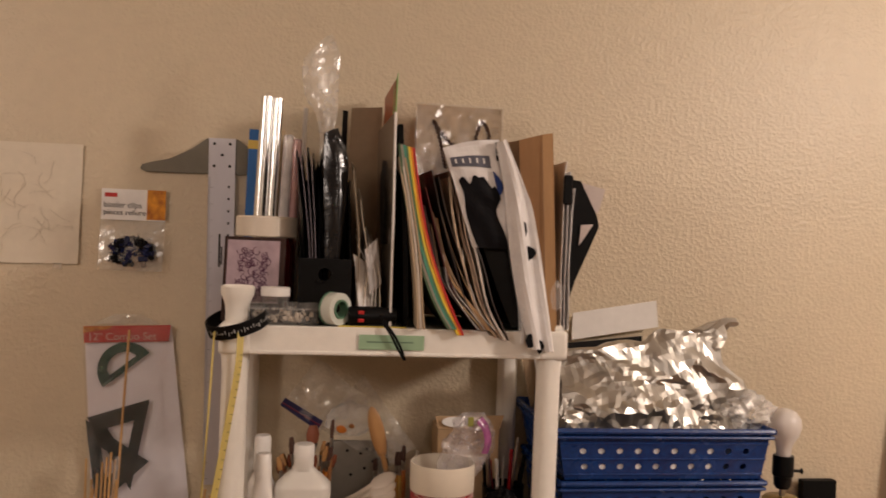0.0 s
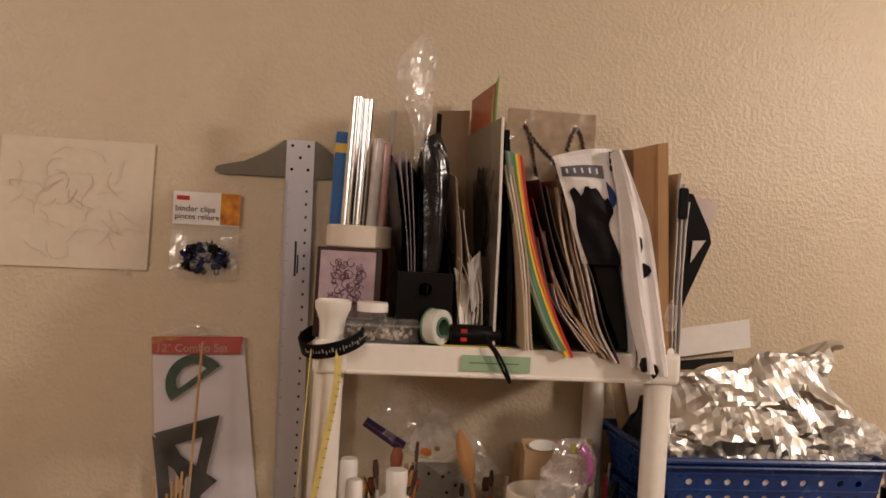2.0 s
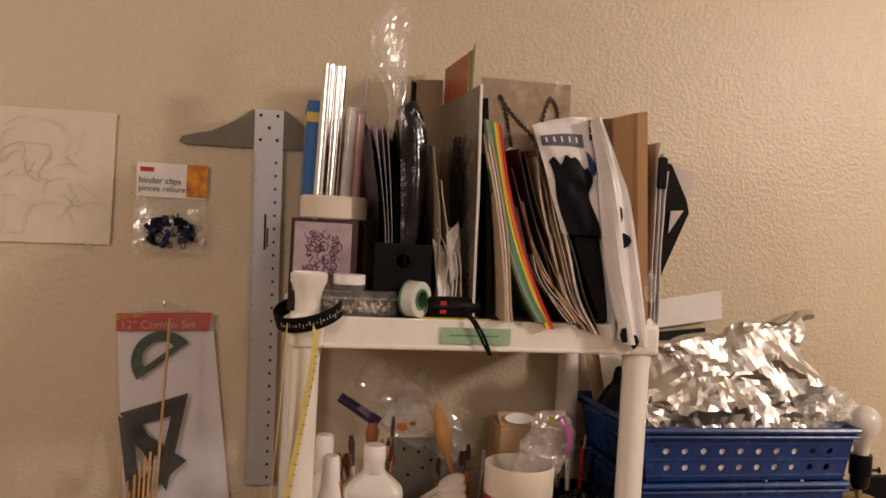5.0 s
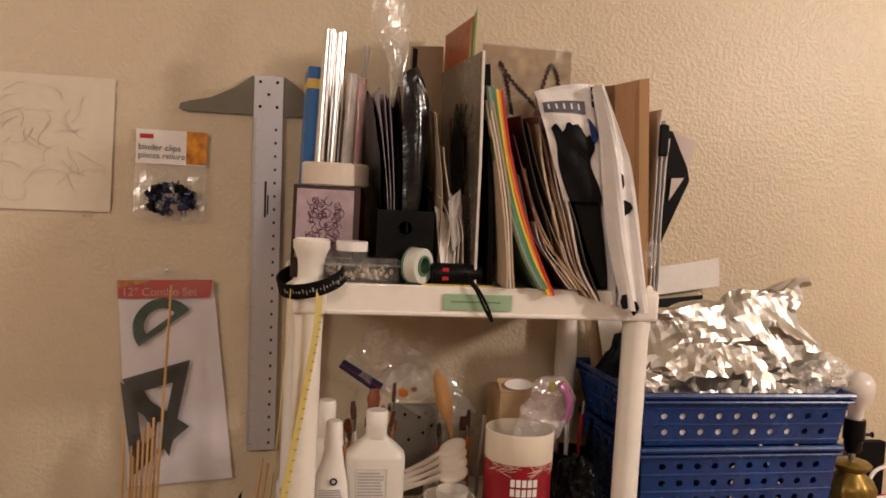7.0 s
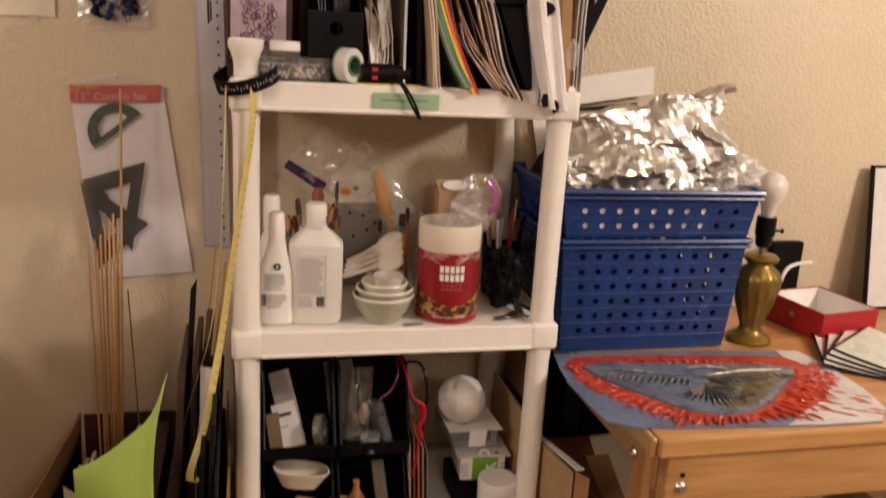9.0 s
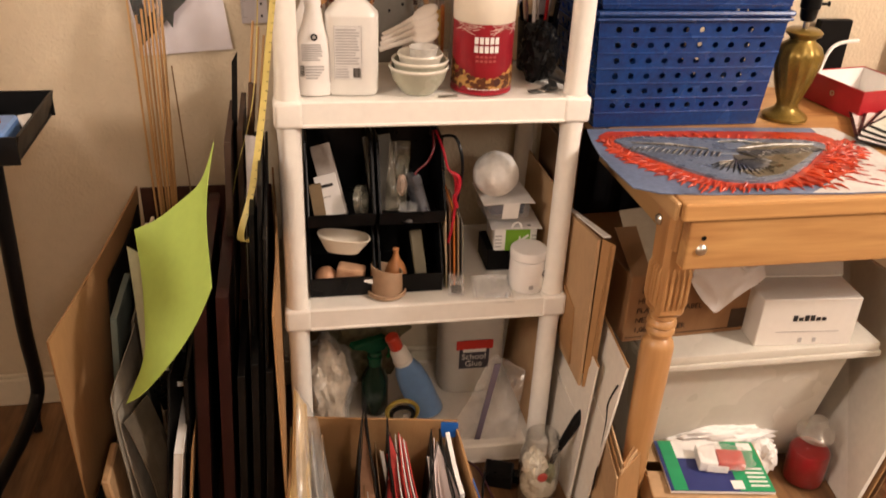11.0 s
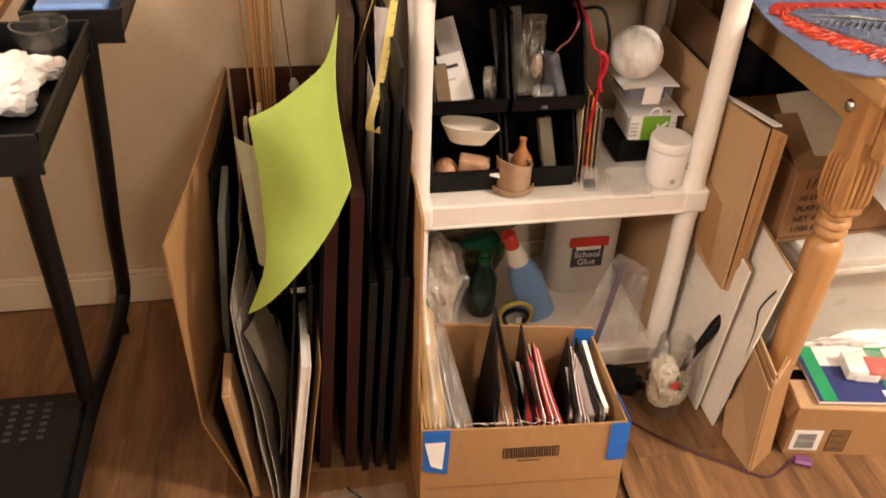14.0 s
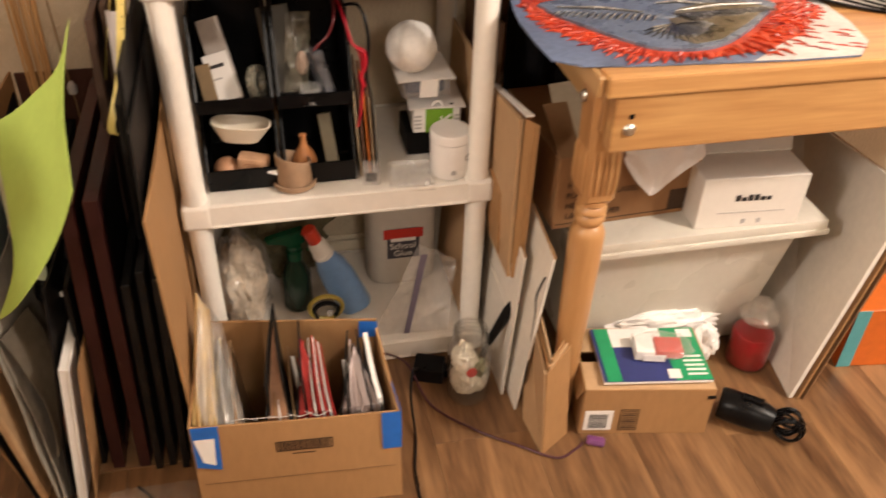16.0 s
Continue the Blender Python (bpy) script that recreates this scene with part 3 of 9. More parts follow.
rb = open_box("gift_box", "small open red card box with white inside", "box", pose(1.052, 1.645, TZ + 0.002, 0, 0, 9), 0.155, 0.165, 0.062, 0.003, M["red_card"], M["white"])
for s in (-1, 1):
    part("eyelet", moved(lathe([(0.0035, 0.001), (0.006, 0.001), (0.006, 0), (0.0035, 0)], 12), pose(-0.0785, 0.0 + s * 0.0, 0.035, 0, -90, 0) if s < 0 else pose(0.0785, 0, 0.035, 0, 90, 0)), M["steel"], rb)
solo("black_box", box(1.02, 1.10, 1.795, 1.815, TZ + 0.001, 0.918, 0.001), M["black_matte"], "flat black card box standing against the wall", "box")
solo("white_cable", tube(spline([(0.97, 1.70, TZ + 0.005), (1.0, 1.72, 0.857), (1.03, 1.73, 0.882), (1.074, 1.725, 0.890)]), 0.004, 8), M["white"], "stiff white cable sticking up behind the lamp", "cable", smooth=True)
M["poster"] = material("grey_poster", (0.62, 0.60, 0.58), 0.3, vary=0.08, scale=4)
fb = thing("framed_board", "pale board in a thin black frame leaning on the wall", "picture frame", pose(1.255, 1.742, TZ + 0.002, -10, 0, 0))
part("panel", box(0.006, 0.40, 0.003, 0.008, 0.006, 0.334), M["poster"], fb)
for nm, a in (("frame_side", (0, 0.0058, 0, 0.34)), ("frame_side", (0.4002, 0.406, 0, 0.34)), ("frame_rail", (0.0058, 0.4002, 0, 0.0058)), ("frame_rail", (0.0058, 0.4002, 0.3342, 0.34))):
    part(nm, box(a[0], a[1], 0, 0.012, a[2], a[3], 0.0008), M["black"], fb)
pr = thing("print_stack", "loose stack of curling pale art prints on the table", "prints", None)
for k in range(4):
    a = 8 - 9 * k
    m = pose(1.075 + 0.014 * k, 1.435 - 0.012 * k, TZ + 0.003 + 0.0035 * k, 0, 0, -38 + a)
    f = lambda u, v: Vector(((u - 0.5) * 0.30, (v - 0.5) * 0.21, 0.012 * (2 * u - 1) ** 2 * (1 if u < 0.5 else 0.3)))
    pg = part("print", sheet(f, 10, 4, 0.0012), M["black"], pr, m=m)
    g = lambda u, v: Vector(((u - 0.5) * 0.288, (v - 0.5) * 0.198, 0.012 * (2 * (0.02 + 0.96 * u) - 1) ** 2 * (1 if u < 0.5 else 0.3) + 0.0012))
    M["print%d" % k] = material("print_face", (0.66 - 0.03 * k, 0.60, 0.58 - 0.02 * k), 0.3, vary=0.25, scale=12)
    part("printed_face", sheet(g, 10, 4, 0.0004), M["print%d" % k], pg, m=Matrix())

# ---- relief painting lying on the table ----
M["canvas"] = material("blue_grey_canvas", (0.13, 0.17, 0.27), 0.45, vary=0.35, scale=14, fine=90, bump=0.0008, bump_scale=140)
M["canvas_pale"] = material("pale_canvas", (0.56, 0.54, 0.52), 0.45, vary=0.2, scale=14, fine=90, bump=0.0008, bump_scale=140)
M["flame"] = material("red_acrylic_relief", (0.50, 0.055, 0.014), 0.38, vary=0.35, scale=22, tint=(0.24, 0.012, 0.01))
M["wing"] = material("silver_blue_relief", (0.20, 0.24, 0.32), 0.28, metal=0.35, vary=0.45, scale=22, fine=150, bump=0.0012, bump_scale=120)
M["wing_gold"] = material("tarnished_silver", (0.20, 0.165, 0.11), 0.3, metal=0.4, vary=0.7, scale=30, bump=0.0012, bump_scale=90)
M["wing_silver"] = material("worn_silver_paint", (0.42, 0.41, 0.40), 0.25, metal=0.7, vary=0.4, scale=60)
art = thing("relief_painting", "relief painting of a dark wing ringed by red flames, on canvas", "painting")
edge = [(0.397, 1.540), (0.384, 1.47), (0.377, 1.41), (0.378, 1.33), (0.383, 1.264), (0.420, 1.238), (0.50, 1.226), (0.594, 1.220), (0.742, 1.208), (0.852, 1.207), (0.896, 1.253), (0.915, 1.33), (0.920, 1.43), (0.907, 1.510), (0.78, 1.522), (0.60, 1.535), (0.48, 1.540)]


def flat_shape(pts, z0, z1, bm=None):
    own = bmesh.new()
    a = [own.verts.new((x, y, z1)) for x, y in pts]
    b = [own.verts.new((x, y, z0)) for x, y in pts]
    own.faces.new(a), own.faces.new(b[::-1])
    for k in range(len(pts)):
        own.faces.new((a[k], b[k], b[(k + 1) % len(pts)], a[(k + 1) % len(pts)]))
    return join(bm, own)


part("canvas", flat_shape(edge, TZ + 0.001, TZ + 0.0035), M["canvas"], art)
part("bare_canvas", flat_shape([(0.68, 1.2135), (0.742, 1.2085), (0.852, 1.2075), (0.8955, 1.253), (0.9145, 1.33), (0.9195, 1.43), (0.9065, 1.5095), (0.86, 1.514), (0.84, 1.40), (0.76, 1.27)], TZ + 0.0036, TZ + 0.0041), M["canvas_pale"], art, "pale unpainted canvas corner")
rim_pts = [(0.424, 1.466), (0.438, 1.424), (0.474, 1.363), (0.520, 1.297), (0.551, 1.268), (0.608, 1.257), (0.664, 1.271), (0.733, 1.321), (0.782, 1.366), (0.810, 1.391), (0.826, 1.416), (0.790, 1.438), (0.732, 1.447), (0.66, 1.455), (0.576, 1.467), (0.471, 1.480)]
WINGZ = TZ + 0.0095
wing_bm = flat_shape([(p.x, p.y) for p in spline([(x, y, 0) for x, y in rim_pts + rim_pts[:1]], 4)[:-1]], TZ + 0.0046, WINGZ)
bmesh.ops.bevel(wing_bm, geom=[e for e in wing_bm.edges if e.verts[0].co.z > TZ + 0.008 and e.verts[1].co.z > TZ + 0.008], offset=0.0018, segments=2, affect="EDGES")
wing = part("wing_panel", wing_bm, M["wing"], art, "raised silver-blue wing panel", smooth=True)
part("feather_field", flat_shape([(0.615, 1.372), (0.590, 1.30), (0.612, 1.272), (0.660, 1.282), (0.72, 1.325), (0.775, 1.372), (0.800, 1.398), (0.775, 1.422), (0.70, 1.428), (0.650, 1.412)], WINGZ - 0.0004, WINGZ + 0.0007), M["wing_gold"], wing)
rnd = random.Random(4)
BODY = Vector((0.612, 1.384, WINGZ + 0.0006))
veins, ridges = None, None
# feathers of the two spread wings and of the tail, each a raised shaft with barbs beside it
fans = [(Vector((0.600, 1.392)), Vector((0.440, 1.430)), 0.030, 15), (Vector((0.632, 1.390)), Vector((0.795, 1.398)), 0.034, 16)]
for root, tip, drop, n in fans:
    for k in range(n):
        p = root.lerp(tip, k / n)
        out = Vector((tip.x - root.x, 0)).normalized() * 0.022 + Vector((0, -drop * (1 - 0.45 * k / n)))
        q = p + out * rnd.uniform(0.85, 1.1)
        veins = tube([(p.x, p.y, BODY.z), (*p.lerp(q, 0.5), BODY.z + 0.0012), (q.x, q.y, BODY.z - 0.0004)], [0.0008, 0.0015, 0.0005], 5, veins)
        p2, q2 = p + Vector((0.004, 0.0)), q + Vector((0.004, 0.001))
        ridges = tube([(p2.x, p2.y, BODY.z), (*p2.lerp(q2, 0.5), BODY.z + 0.0016), (q2.x, q2.y, BODY.z)], [0.0006, 0.0018, 0.0006], 5, ridges)
for k in range(17):
    a = radians(200 + 9.5 * k)
    p = Vector((0.613, 1.352)) + Vector((math.cos(a) * 0.010, math.sin(a) * 0.006))
    q = p + Vector((math.cos(a) * 0.062, math.sin(a) * 0.066)) * rnd.uniform(0.85, 1.05)
    if q.y > 1.352:
        q.y = 1.352 - 0.01 * rnd.random()
    veins = tube([(p.x, p.y, BODY.z), (*p.lerp(q, 0.6), BODY.z + 0.0012), (q.x, q.y, BODY.z - 0.0004)], [0.0007, 0.0017, 0.0009], 5, veins)
    m_ = p.lerp(q, 0.75) + Vector((0.004, 0))
    ridges = tube([(p.x + 0.002, p.y, BODY.z), (m_.x, m_.y, BODY.z + 0.0016)], [0.0005, 0.0022], 5, ridges)
for x0, y0, x1, y1 in ((0.45, 1.447, 0.585, 1.404), (0.64, 1.402, 0.80, 1.412), (0.62, 1.44, 0.70, 1.425)):
    ridges = tube([(x0, y0, BODY.z), ((x0 + x1) / 2, (y0 + y1) / 2 + 0.006, BODY.z + 0.001), (x1, y1, BODY.z)], [0.001, 0.0024, 0.0016], 6, ridges)
    veins = tube([(x0, y0 - 0.004, BODY.z - 0.0004), ((x0 + x1) / 2, (y0 + y1) / 2 + 0.002, BODY.z), (x1, y1 - 0.004, BODY.z - 0.0004)], 0.0009, 5, veins)
tagged(part("feather_vein", veins, M["black"], wing, "black raised feather lines"), kind="stuff")
tagged(part("feather_ridge", ridges, M["wing_silver"], wing, "worn silver feather ridges", smooth=True), kind="stuff")
bird = bmesh.new()
bmesh.ops.create_uvsphere(bird, u_segments=18, v_segments=10, radius=1)
part("bird_body", moved(bird, pose(0.606, 1.392, WINGZ, 0, 0, -35) @ Matrix.Diagonal((0.030, 0.013, 0.004, 1))), M["wing"], wing, smooth=True)
GROUND = [(0.405, 1.498), (0.402, 1.44), (0.418, 1.375), (0.445, 1.320), (0.49, 1.272), (0.54, 1.246), (0.637, 1.234), (0.72, 1.246), (0.79, 1.285), (0.843, 1.330), (0.868, 1.39), (0.868, 1.455), (0.850, 1.486), (0.74, 1.500), (0.59, 1.514), (0.43, 1.521)]
part("flame_ground", flat_shape(GROUND, TZ + 0.0042, TZ + 0.0046), M["flame"], art)
fl = None
for ring in range(4):
    for k in range(84):
        s = k / 84 * len(rim_pts)
        i = int(s) % len(rim_pts)
        p = Vector(rim_pts[i]).lerp(Vector(rim_pts[(i + 1) % len(rim_pts)]), s - int(s))
        out = (p - Vector((0.61, 1.40))).normalized()
        reach = 0.45 if out.y > 0.15 else 1.0 + 0.5 * max(0, out.x)
        q = p + out * (0.004 + 0.0125 * ring + 0.007 * rnd.random()) * reach
        a = math.atan2(out.y, out.x) + rnd.uniform(-0.35, 0.35) - 0.35 * (out.y < -0.1 and out.x < 0.2)
        L = rnd.uniform(0.012, 0.030) * (0.55 if out.y > 0.15 else 1)
        e = q + Vector((math.cos(a), math.sin(a))) * L
        if not (0.388 < e.x < 0.905 and 1.218 < e.y < 1.528):
            continue
        z, w = TZ + 0.0046, rnd.uniform(0.0016, 0.0036)
        fl = tube([(q.x, q.y, z), (*q.lerp(e, 0.45), z + w * 0.9), (e.x, e.y, z)], [w * 0.6, w, 0.0005], 6, fl)
for k in range(14):
    q = Vector((rnd.uniform(0.76, 0.88), rnd.uniform(1.225, 1.33)))
    fl = tube([(q.x, q.y, TZ + 0.0044), (q.x + 0.012, q.y - 0.006, TZ + 0.0055), (q.x + 0.024, q.y - 0.011, TZ + 0.0044)], [0.0006, 0.0014, 0.0004], 5, fl)
tagged(part("flame_stroke", fl, M["flame"], art, "red raised flame strokes", smooth=True), kind="stuff")

# ---- pinned to the wall ----
M["thin_paper"] = material("thin_cream_paper", (0.70, 0.62, 0.50), 0.7, vary=0.05, scale=8, bump=0.001, bump_scale=18)
M["pencil"] = material("pencil_grey", (0.62, 0.545, 0.438), 0.8, vary=0.2)
WALLY = YW - 0.002
paper = thing("paper_sketch", "thin cream sheet with faint pencil lines taped to the wall", "drawing")
part("sheet", quad((-0.765, WALLY - 0.001, 1.333), (-0.503, WALLY - 0.001, 1.336), (-0.500, WALLY - 0.001, 1.567), (-0.762, WALLY - 0.001, 1.565), 0.0006, None, 14, 12,
                   lambda u, v: 0.0012 * math.sin(u * 9) * math.sin(v * 7) + 0.002), M["thin_paper"], paper)
rnd = random.Random(11)
lines = None
for k in range(40):
    x, z = rnd.uniform(-0.735, -0.53), rnd.uniform(1.37, 1.535)
    a = rnd.uniform(0, 6.28)
    pts = []
    for j in range(4):
        pts.append((min(max(x, -0.745), -0.515), WALLY - 0.0050, min(max(z, 1.35), 1.55)))
        a += rnd.uniform(-0.9, 0.9)
        x, z = x + 0.016 * math.cos(a), z + 0.016 * math.sin(a)
    lines = tube(spline(pts, 3), 0.0005, 4, lines)
tagged(part("pencil_line", lines, M["pencil"], paper, "faint grey pencil lines"), kind="stuff")
part("tape", box(-0.548, -0.533, WALLY - 0.0035, WALLY - 0.0005, 1.325, 1.338), M["film"], paper)

M["ink"] = material("black_ink", (0.02, 0.018, 0.018), 0.6, vary=0.1)
M["orange_print"] = material("orange_print", (0.62, 0.26, 0.02), 0.4, vary=0.4, scale=30, tint=(0.28, 0.05, 0.01))
M["red_print"] = material("red_print", (0.48, 0.03, 0.025), 0.42, vary=0.12, scale=20)
M["navy"] = material("navy_enamel", (0.012, 0.018, 0.07), 0.25, vary=0.4, scale=60)
clips = thing("binder_clip_packet", "clear hanging packet of small dark binder clips with printed header", "packet")
y = WALLY - 0.004
part("header", box(-0.463, -0.343, y - 0.0012, y, 1.425, 1.485), M["white"], clips, "white and orange printed card header")
part("orange_panel", box(-0.378, -0.343, y - 0.0018, y - 0.0013, 1.427, 1.485), M["orange_print"], clips)
part("red_mark", box(-0.457, -0.434, y - 0.0018, y - 0.0013, 1.469, 1.477), M["red_print"], clips)
written("lettering", "binder clips", 0.0155, M["ink"], pose(-0.459, y - 0.0016, 1.449, 90, 0, 0), clips)
written("lettering", "pinces reliure", 0.0145, M["ink"], pose(-0.459, y - 0.0016, 1.435, 90, 0, 0), clips)
part("pouch", quad((-0.464, y - 0.012, 1.327), (-0.344, y - 0.012, 1.327), (-0.343, y - 0.004, 1.425), (-0.463, y - 0.004, 1.425), 0.0006, None, 12, 10,
                   lambda u, v: 0.010 * math.sin(math.pi * u) * math.sin(math.pi * v) + 0.002 * noise.noise((u * 7, v * 7, 1))), M["film"], clips)
rnd = random.Random(5)
for k in range(38):
    c = box(-0.009, 0.009, -0.004, 0.004, -0.005, 0.005, 0.0008)
    for s in (-1, 1):
        tube([(-0.004, s * 0.003, 0.005), (-0.003, s * 0.005, 0.015), (0.003, s * 0.005, 0.015), (0.004, s * 0.003, 0.005)], 0.0007, 4, c)
    a, r = rnd.uniform(0, 6.28), math.sqrt(rnd.random())
    part("binder_clip", c, M["navy"] if k % 2 else M["black"], clips,
         m=pose(-0.404 + 0.044 * r * math.cos(a), y - 0.010 - 0.006 * rnd.random(), 1.364 + 0.022 * r * math.sin(a), rnd.uniform(0, 360), rnd.uniform(0, 360), rnd.uniform(0, 360)))

M["alu"] = material("brushed_aluminium", (0.60, 0.59, 0.64), 0.42, metal=0.6, vary=0.06, scale=20, stretch=(40, 1, 1))
M["grey_plastic"] = material("grey_green_plastic", (0.17, 0.155, 0.12), 0.45, vary=0.12)
tsq = thing("t_square", "aluminium ruler with grey plastic head hung on the wall", "ruler")
y = WALLY - 0.006
tri = pose(-0.239, 0, 1.56, 0, -1.0, 0)
blade = box(-0.026, 0.026, y - 0.002, y, -0.652, 0.034, 0.0006)
part("blade", moved(blade, tri), M["alu"], tsq)
head = [(-0.155, -0.031), (-0.152, -0.022), (-0.135, -0.017), (-0.10, -0.010), (-0.06, 0.010), (-0.03, 0.033), (0.03, 0.033), (0.06, 0.010), (0.10, -0.010), (0.135, -0.017), (0.152, -0.022), (0.155, -0.031), (0.145, -0.036), (0, -0.037), (-0.145, -0.036)]
part("head", moved(prism(head, y + 0.0005, y + 0.004, None, 0.0006), tri), M["grey_plastic"], tsq, "grey plastic curved head")
for sx in (-0.015, 0.015):
    for sz in (0.023, -0.021):
        part("rivet", moved(lathe([(0, 0.001), (0.0028, 0.0006), (0.003, 0), (0, 0)], 10), tri @ pose(sx, y - 0.002, sz, 90, 0, 0)), M["black"], tsq)
part("rivet", moved(lathe([(0, 0.001), (0.0028, 0.0006), (0.003, 0), (0, 0)], 10), tri @ pose(0, y - 0.002, 0.001, 90, 0, 0)), M["black"], tsq)
ticks = None
for k in range(150):
    z = -0.640 + k * 0.004
    L = 0.009 if k % 8 == 0 else 0.0045
    ticks = box(-0.0255, -0.0255 + L, y - 0.0024, y - 0.0021, z, z + 0.0006, 0, ticks)
    if k % 6 == 0:
        ticks = box(0.012, 0.016, y - 0.0024, y - 0.0021, z, z + 0.005, 0, ticks)
ticks = box(-0.004, 0.000, y - 0.0024, y - 0.0021, -0.22, -0.155, 0, ticks)
ticks = box(0.001, 0.004, y - 0.0024, y - 0.0021, -0.215, -0.18, 0, ticks)
tagged(part("tick_mark", moved(ticks, tri), M["ink"], tsq, "black graduation marks"), kind="stuff")

M["green_clear"] = material("dark_green_clear_plastic", (0.012, 0.062, 0.040), 0.3, vary=0.25, scale=20, alpha=0.92, spec=0.2)
M["lilac_paper"] = material("white_backing_paper", (0.74, 0.70, 0.74), 0.55, vary=0.07, scale=7, bump=0.0015, bump_scale=16)
combo = thing("geometry_set_packet", "hanging clear packet of green protractor and set squares", "packet")
y = WALLY - 0.005
part("backing", quad((-0.459, y, 0.842), (-0.276, y, 0.856), (-0.324, y, 1.222), (-0.486, y, 1.216), 0.001, None, 12, 16,
                     lambda u, v: 0.003 * noise.noise((u * 4, v * 5, 2)) + 0.0035 * math.exp(-((v - 0.58) / 0.012) ** 2)), M["lilac_paper"], combo)
part("header", quad((-0.4845, y - 0.006, 1.185), (-0.3275, y - 0.006, 1.191), (-0.324, y - 0.006, 1.223), (-0.486, y - 0.006, 1.217), 0.001), M["red_print"], combo, "red printed header strip")
part("corner_print", quad((-0.486, y - 0.0072, 1.204), (-0.435, y - 0.0072, 1.214), (-0.435, y - 0.0072, 1.219), (-0.486, y - 0.0072, 1.2165), 0.0004), M["orange_print"], combo)
written("lettering", "12\" Combo Set", 0.0205, material("faded_print", (0.58, 0.36, 0.32), 0.5), pose(-0.478, y - 0.0078, 1.190, 90, -2, 0), combo)
hang = quad((-0.47, y - 0.003, 1.221), (-0.345, y - 0.003, 1.224), (-0.38, y - 0.003, 1.243), (-0.43, y - 0.003, 1.242), 0.0006)
part("hang_tab", hang, M["film"], combo)
part("pin", moved(lathe([(0, 0.006), (0.003, 0.005), (0.0035, 0.0), (0, 0)], 12), pose(-0.405, y - 0.003, 1.237, 90, 0, 0)), M["steel"], combo)
prot = bmesh.new()
n = 26
outer, inner = [], []
for k in range(n + 1):
    a = math.pi * k / n
    outer.append((0.060 * math.cos(a), 0.060 * math.sin(a)))
    inner.append((0.034 * math.cos(a), 0.012 + 0.028 * math.sin(a)))
for k in range(n):
    prot.faces.new([prot.verts.new((p[0], 0, p[1])) for p in (outer[k], outer[k + 1], inner[k + 1], inner[k])])
prot.faces.new([prot.verts.new((p[0], 0, p[1])) for p in (outer[n], (0, -0.001), inner[n])])
prot.faces.new([prot.verts.new((p[0], 0, p[1])) for p in (outer[n], outer[0], inner[0], inner[n])])
bmesh.ops.remove_doubles(prot, verts=prot.verts, dist=1e-5)
bmesh.ops.solidify(prot, geom=prot.faces[:], thickness=0.0015)
part("protractor", moved(prot, pose(-0.404, y - 0.008, 1.134, 0, -39, 0) @ Matrix.Diagonal((0.90, 1, 0.90, 1))), M["green_clear"], combo, "dark green clear protractor")


def set_square(pts, hole, dy):
    bm = bmesh.new()
    o = [bm.verts.new((x, dy, z)) for x, z in pts]
    c = (sum(p[0] for p in pts) / 3, sum(p[1] for p in pts) / 3)
    i = [bm.verts.new((c[0] + (x - c[0]) * hole, dy, c[1] + (z - c[1]) * hole)) for x, z in pts]
    for k in range(3):
        bm.faces.new((o[k], o[(k + 1) % 3], i[(k + 1) % 3], i[k]))
    bmesh.ops.solidify(bm, geom=bm.faces[:], thickness=0.0015)
    return bm


part("set_square", set_square([(-0.473, 1.041), (-0.358, 1.078), (-0.388, 0.900)], 0.42, y - 0.009), M["green_clear"], combo, "dark green clear set square")
part("set_square", set_square([(-0.475, 1.038), (-0.355, 0.957), (-0.450, 0.866)], 0.36, y - 0.012), M["green_clear"], combo, "dark green clear set square")
part("sleeve", quad((-0.460, y - 0.014, 0.842), (-0.276, y - 0.014, 0.856), (-0.324, y - 0.012, 1.222), (-0.487, y - 0.012, 1.216), 0.0005, None, 10, 14,
                    lambda u, v: 0.002 * noise.noise((u * 6, v * 6, 5))), clear("packet_film", (1, 1, 1), 0.12, 0.03, 0.002, 25), combo)

# ---- top of the shelf unit ----
S1 = 1.2645


def standing(name, label, category, mat, front, shift, thick=0.0012, wave=0.0, group="", nv=6, steps=4, seed=0.0):
    """A sheet that stands on the shelf: its front edge runs through the points front, and it reaches back along shift."""
    e = spline(front, steps)
    sh = Vector(shift)
    n = len(e) - 1

    def fn(u, v):
        p = e[round(u * n)] + sh * v
        return p + Vector((wave * noise.noise((u * 3 + seed, v * 3, seed)), 0, 0))
    return solo(name, sheet(fn, n, nv, thick), mat, label, category, group=group)


def colour(name, base, rough=0.5, **k):
    if name not in M:
        M[name] = material(name, base, rough, **k)
    return M[name]


bb = thing("blue_book", "slim blue book with a yellow band, standing behind the jar", "book", pose(-0.172, 1.735, S1, 0, 1, 0))
part("block", box(-0.011, 0.011, -0.055, 0.055, 0, 0.334, 0.001), colour("book_blue", (0.02, 0.14, 0.42), 0.4), bb)
part("band", box(-0.0115, 0.0115, -0.0558, 0.0558, 0.298, 0.314), colour("band_yellow", (0.72, 0.52, 0.12), 0.5), bb)
M["mirror_foil"] = material("silver_film_roll", (0.88, 0.87, 0.85), 0.24, metal=1.0, vary=0.05, scale=5, rough_vary=0.04)


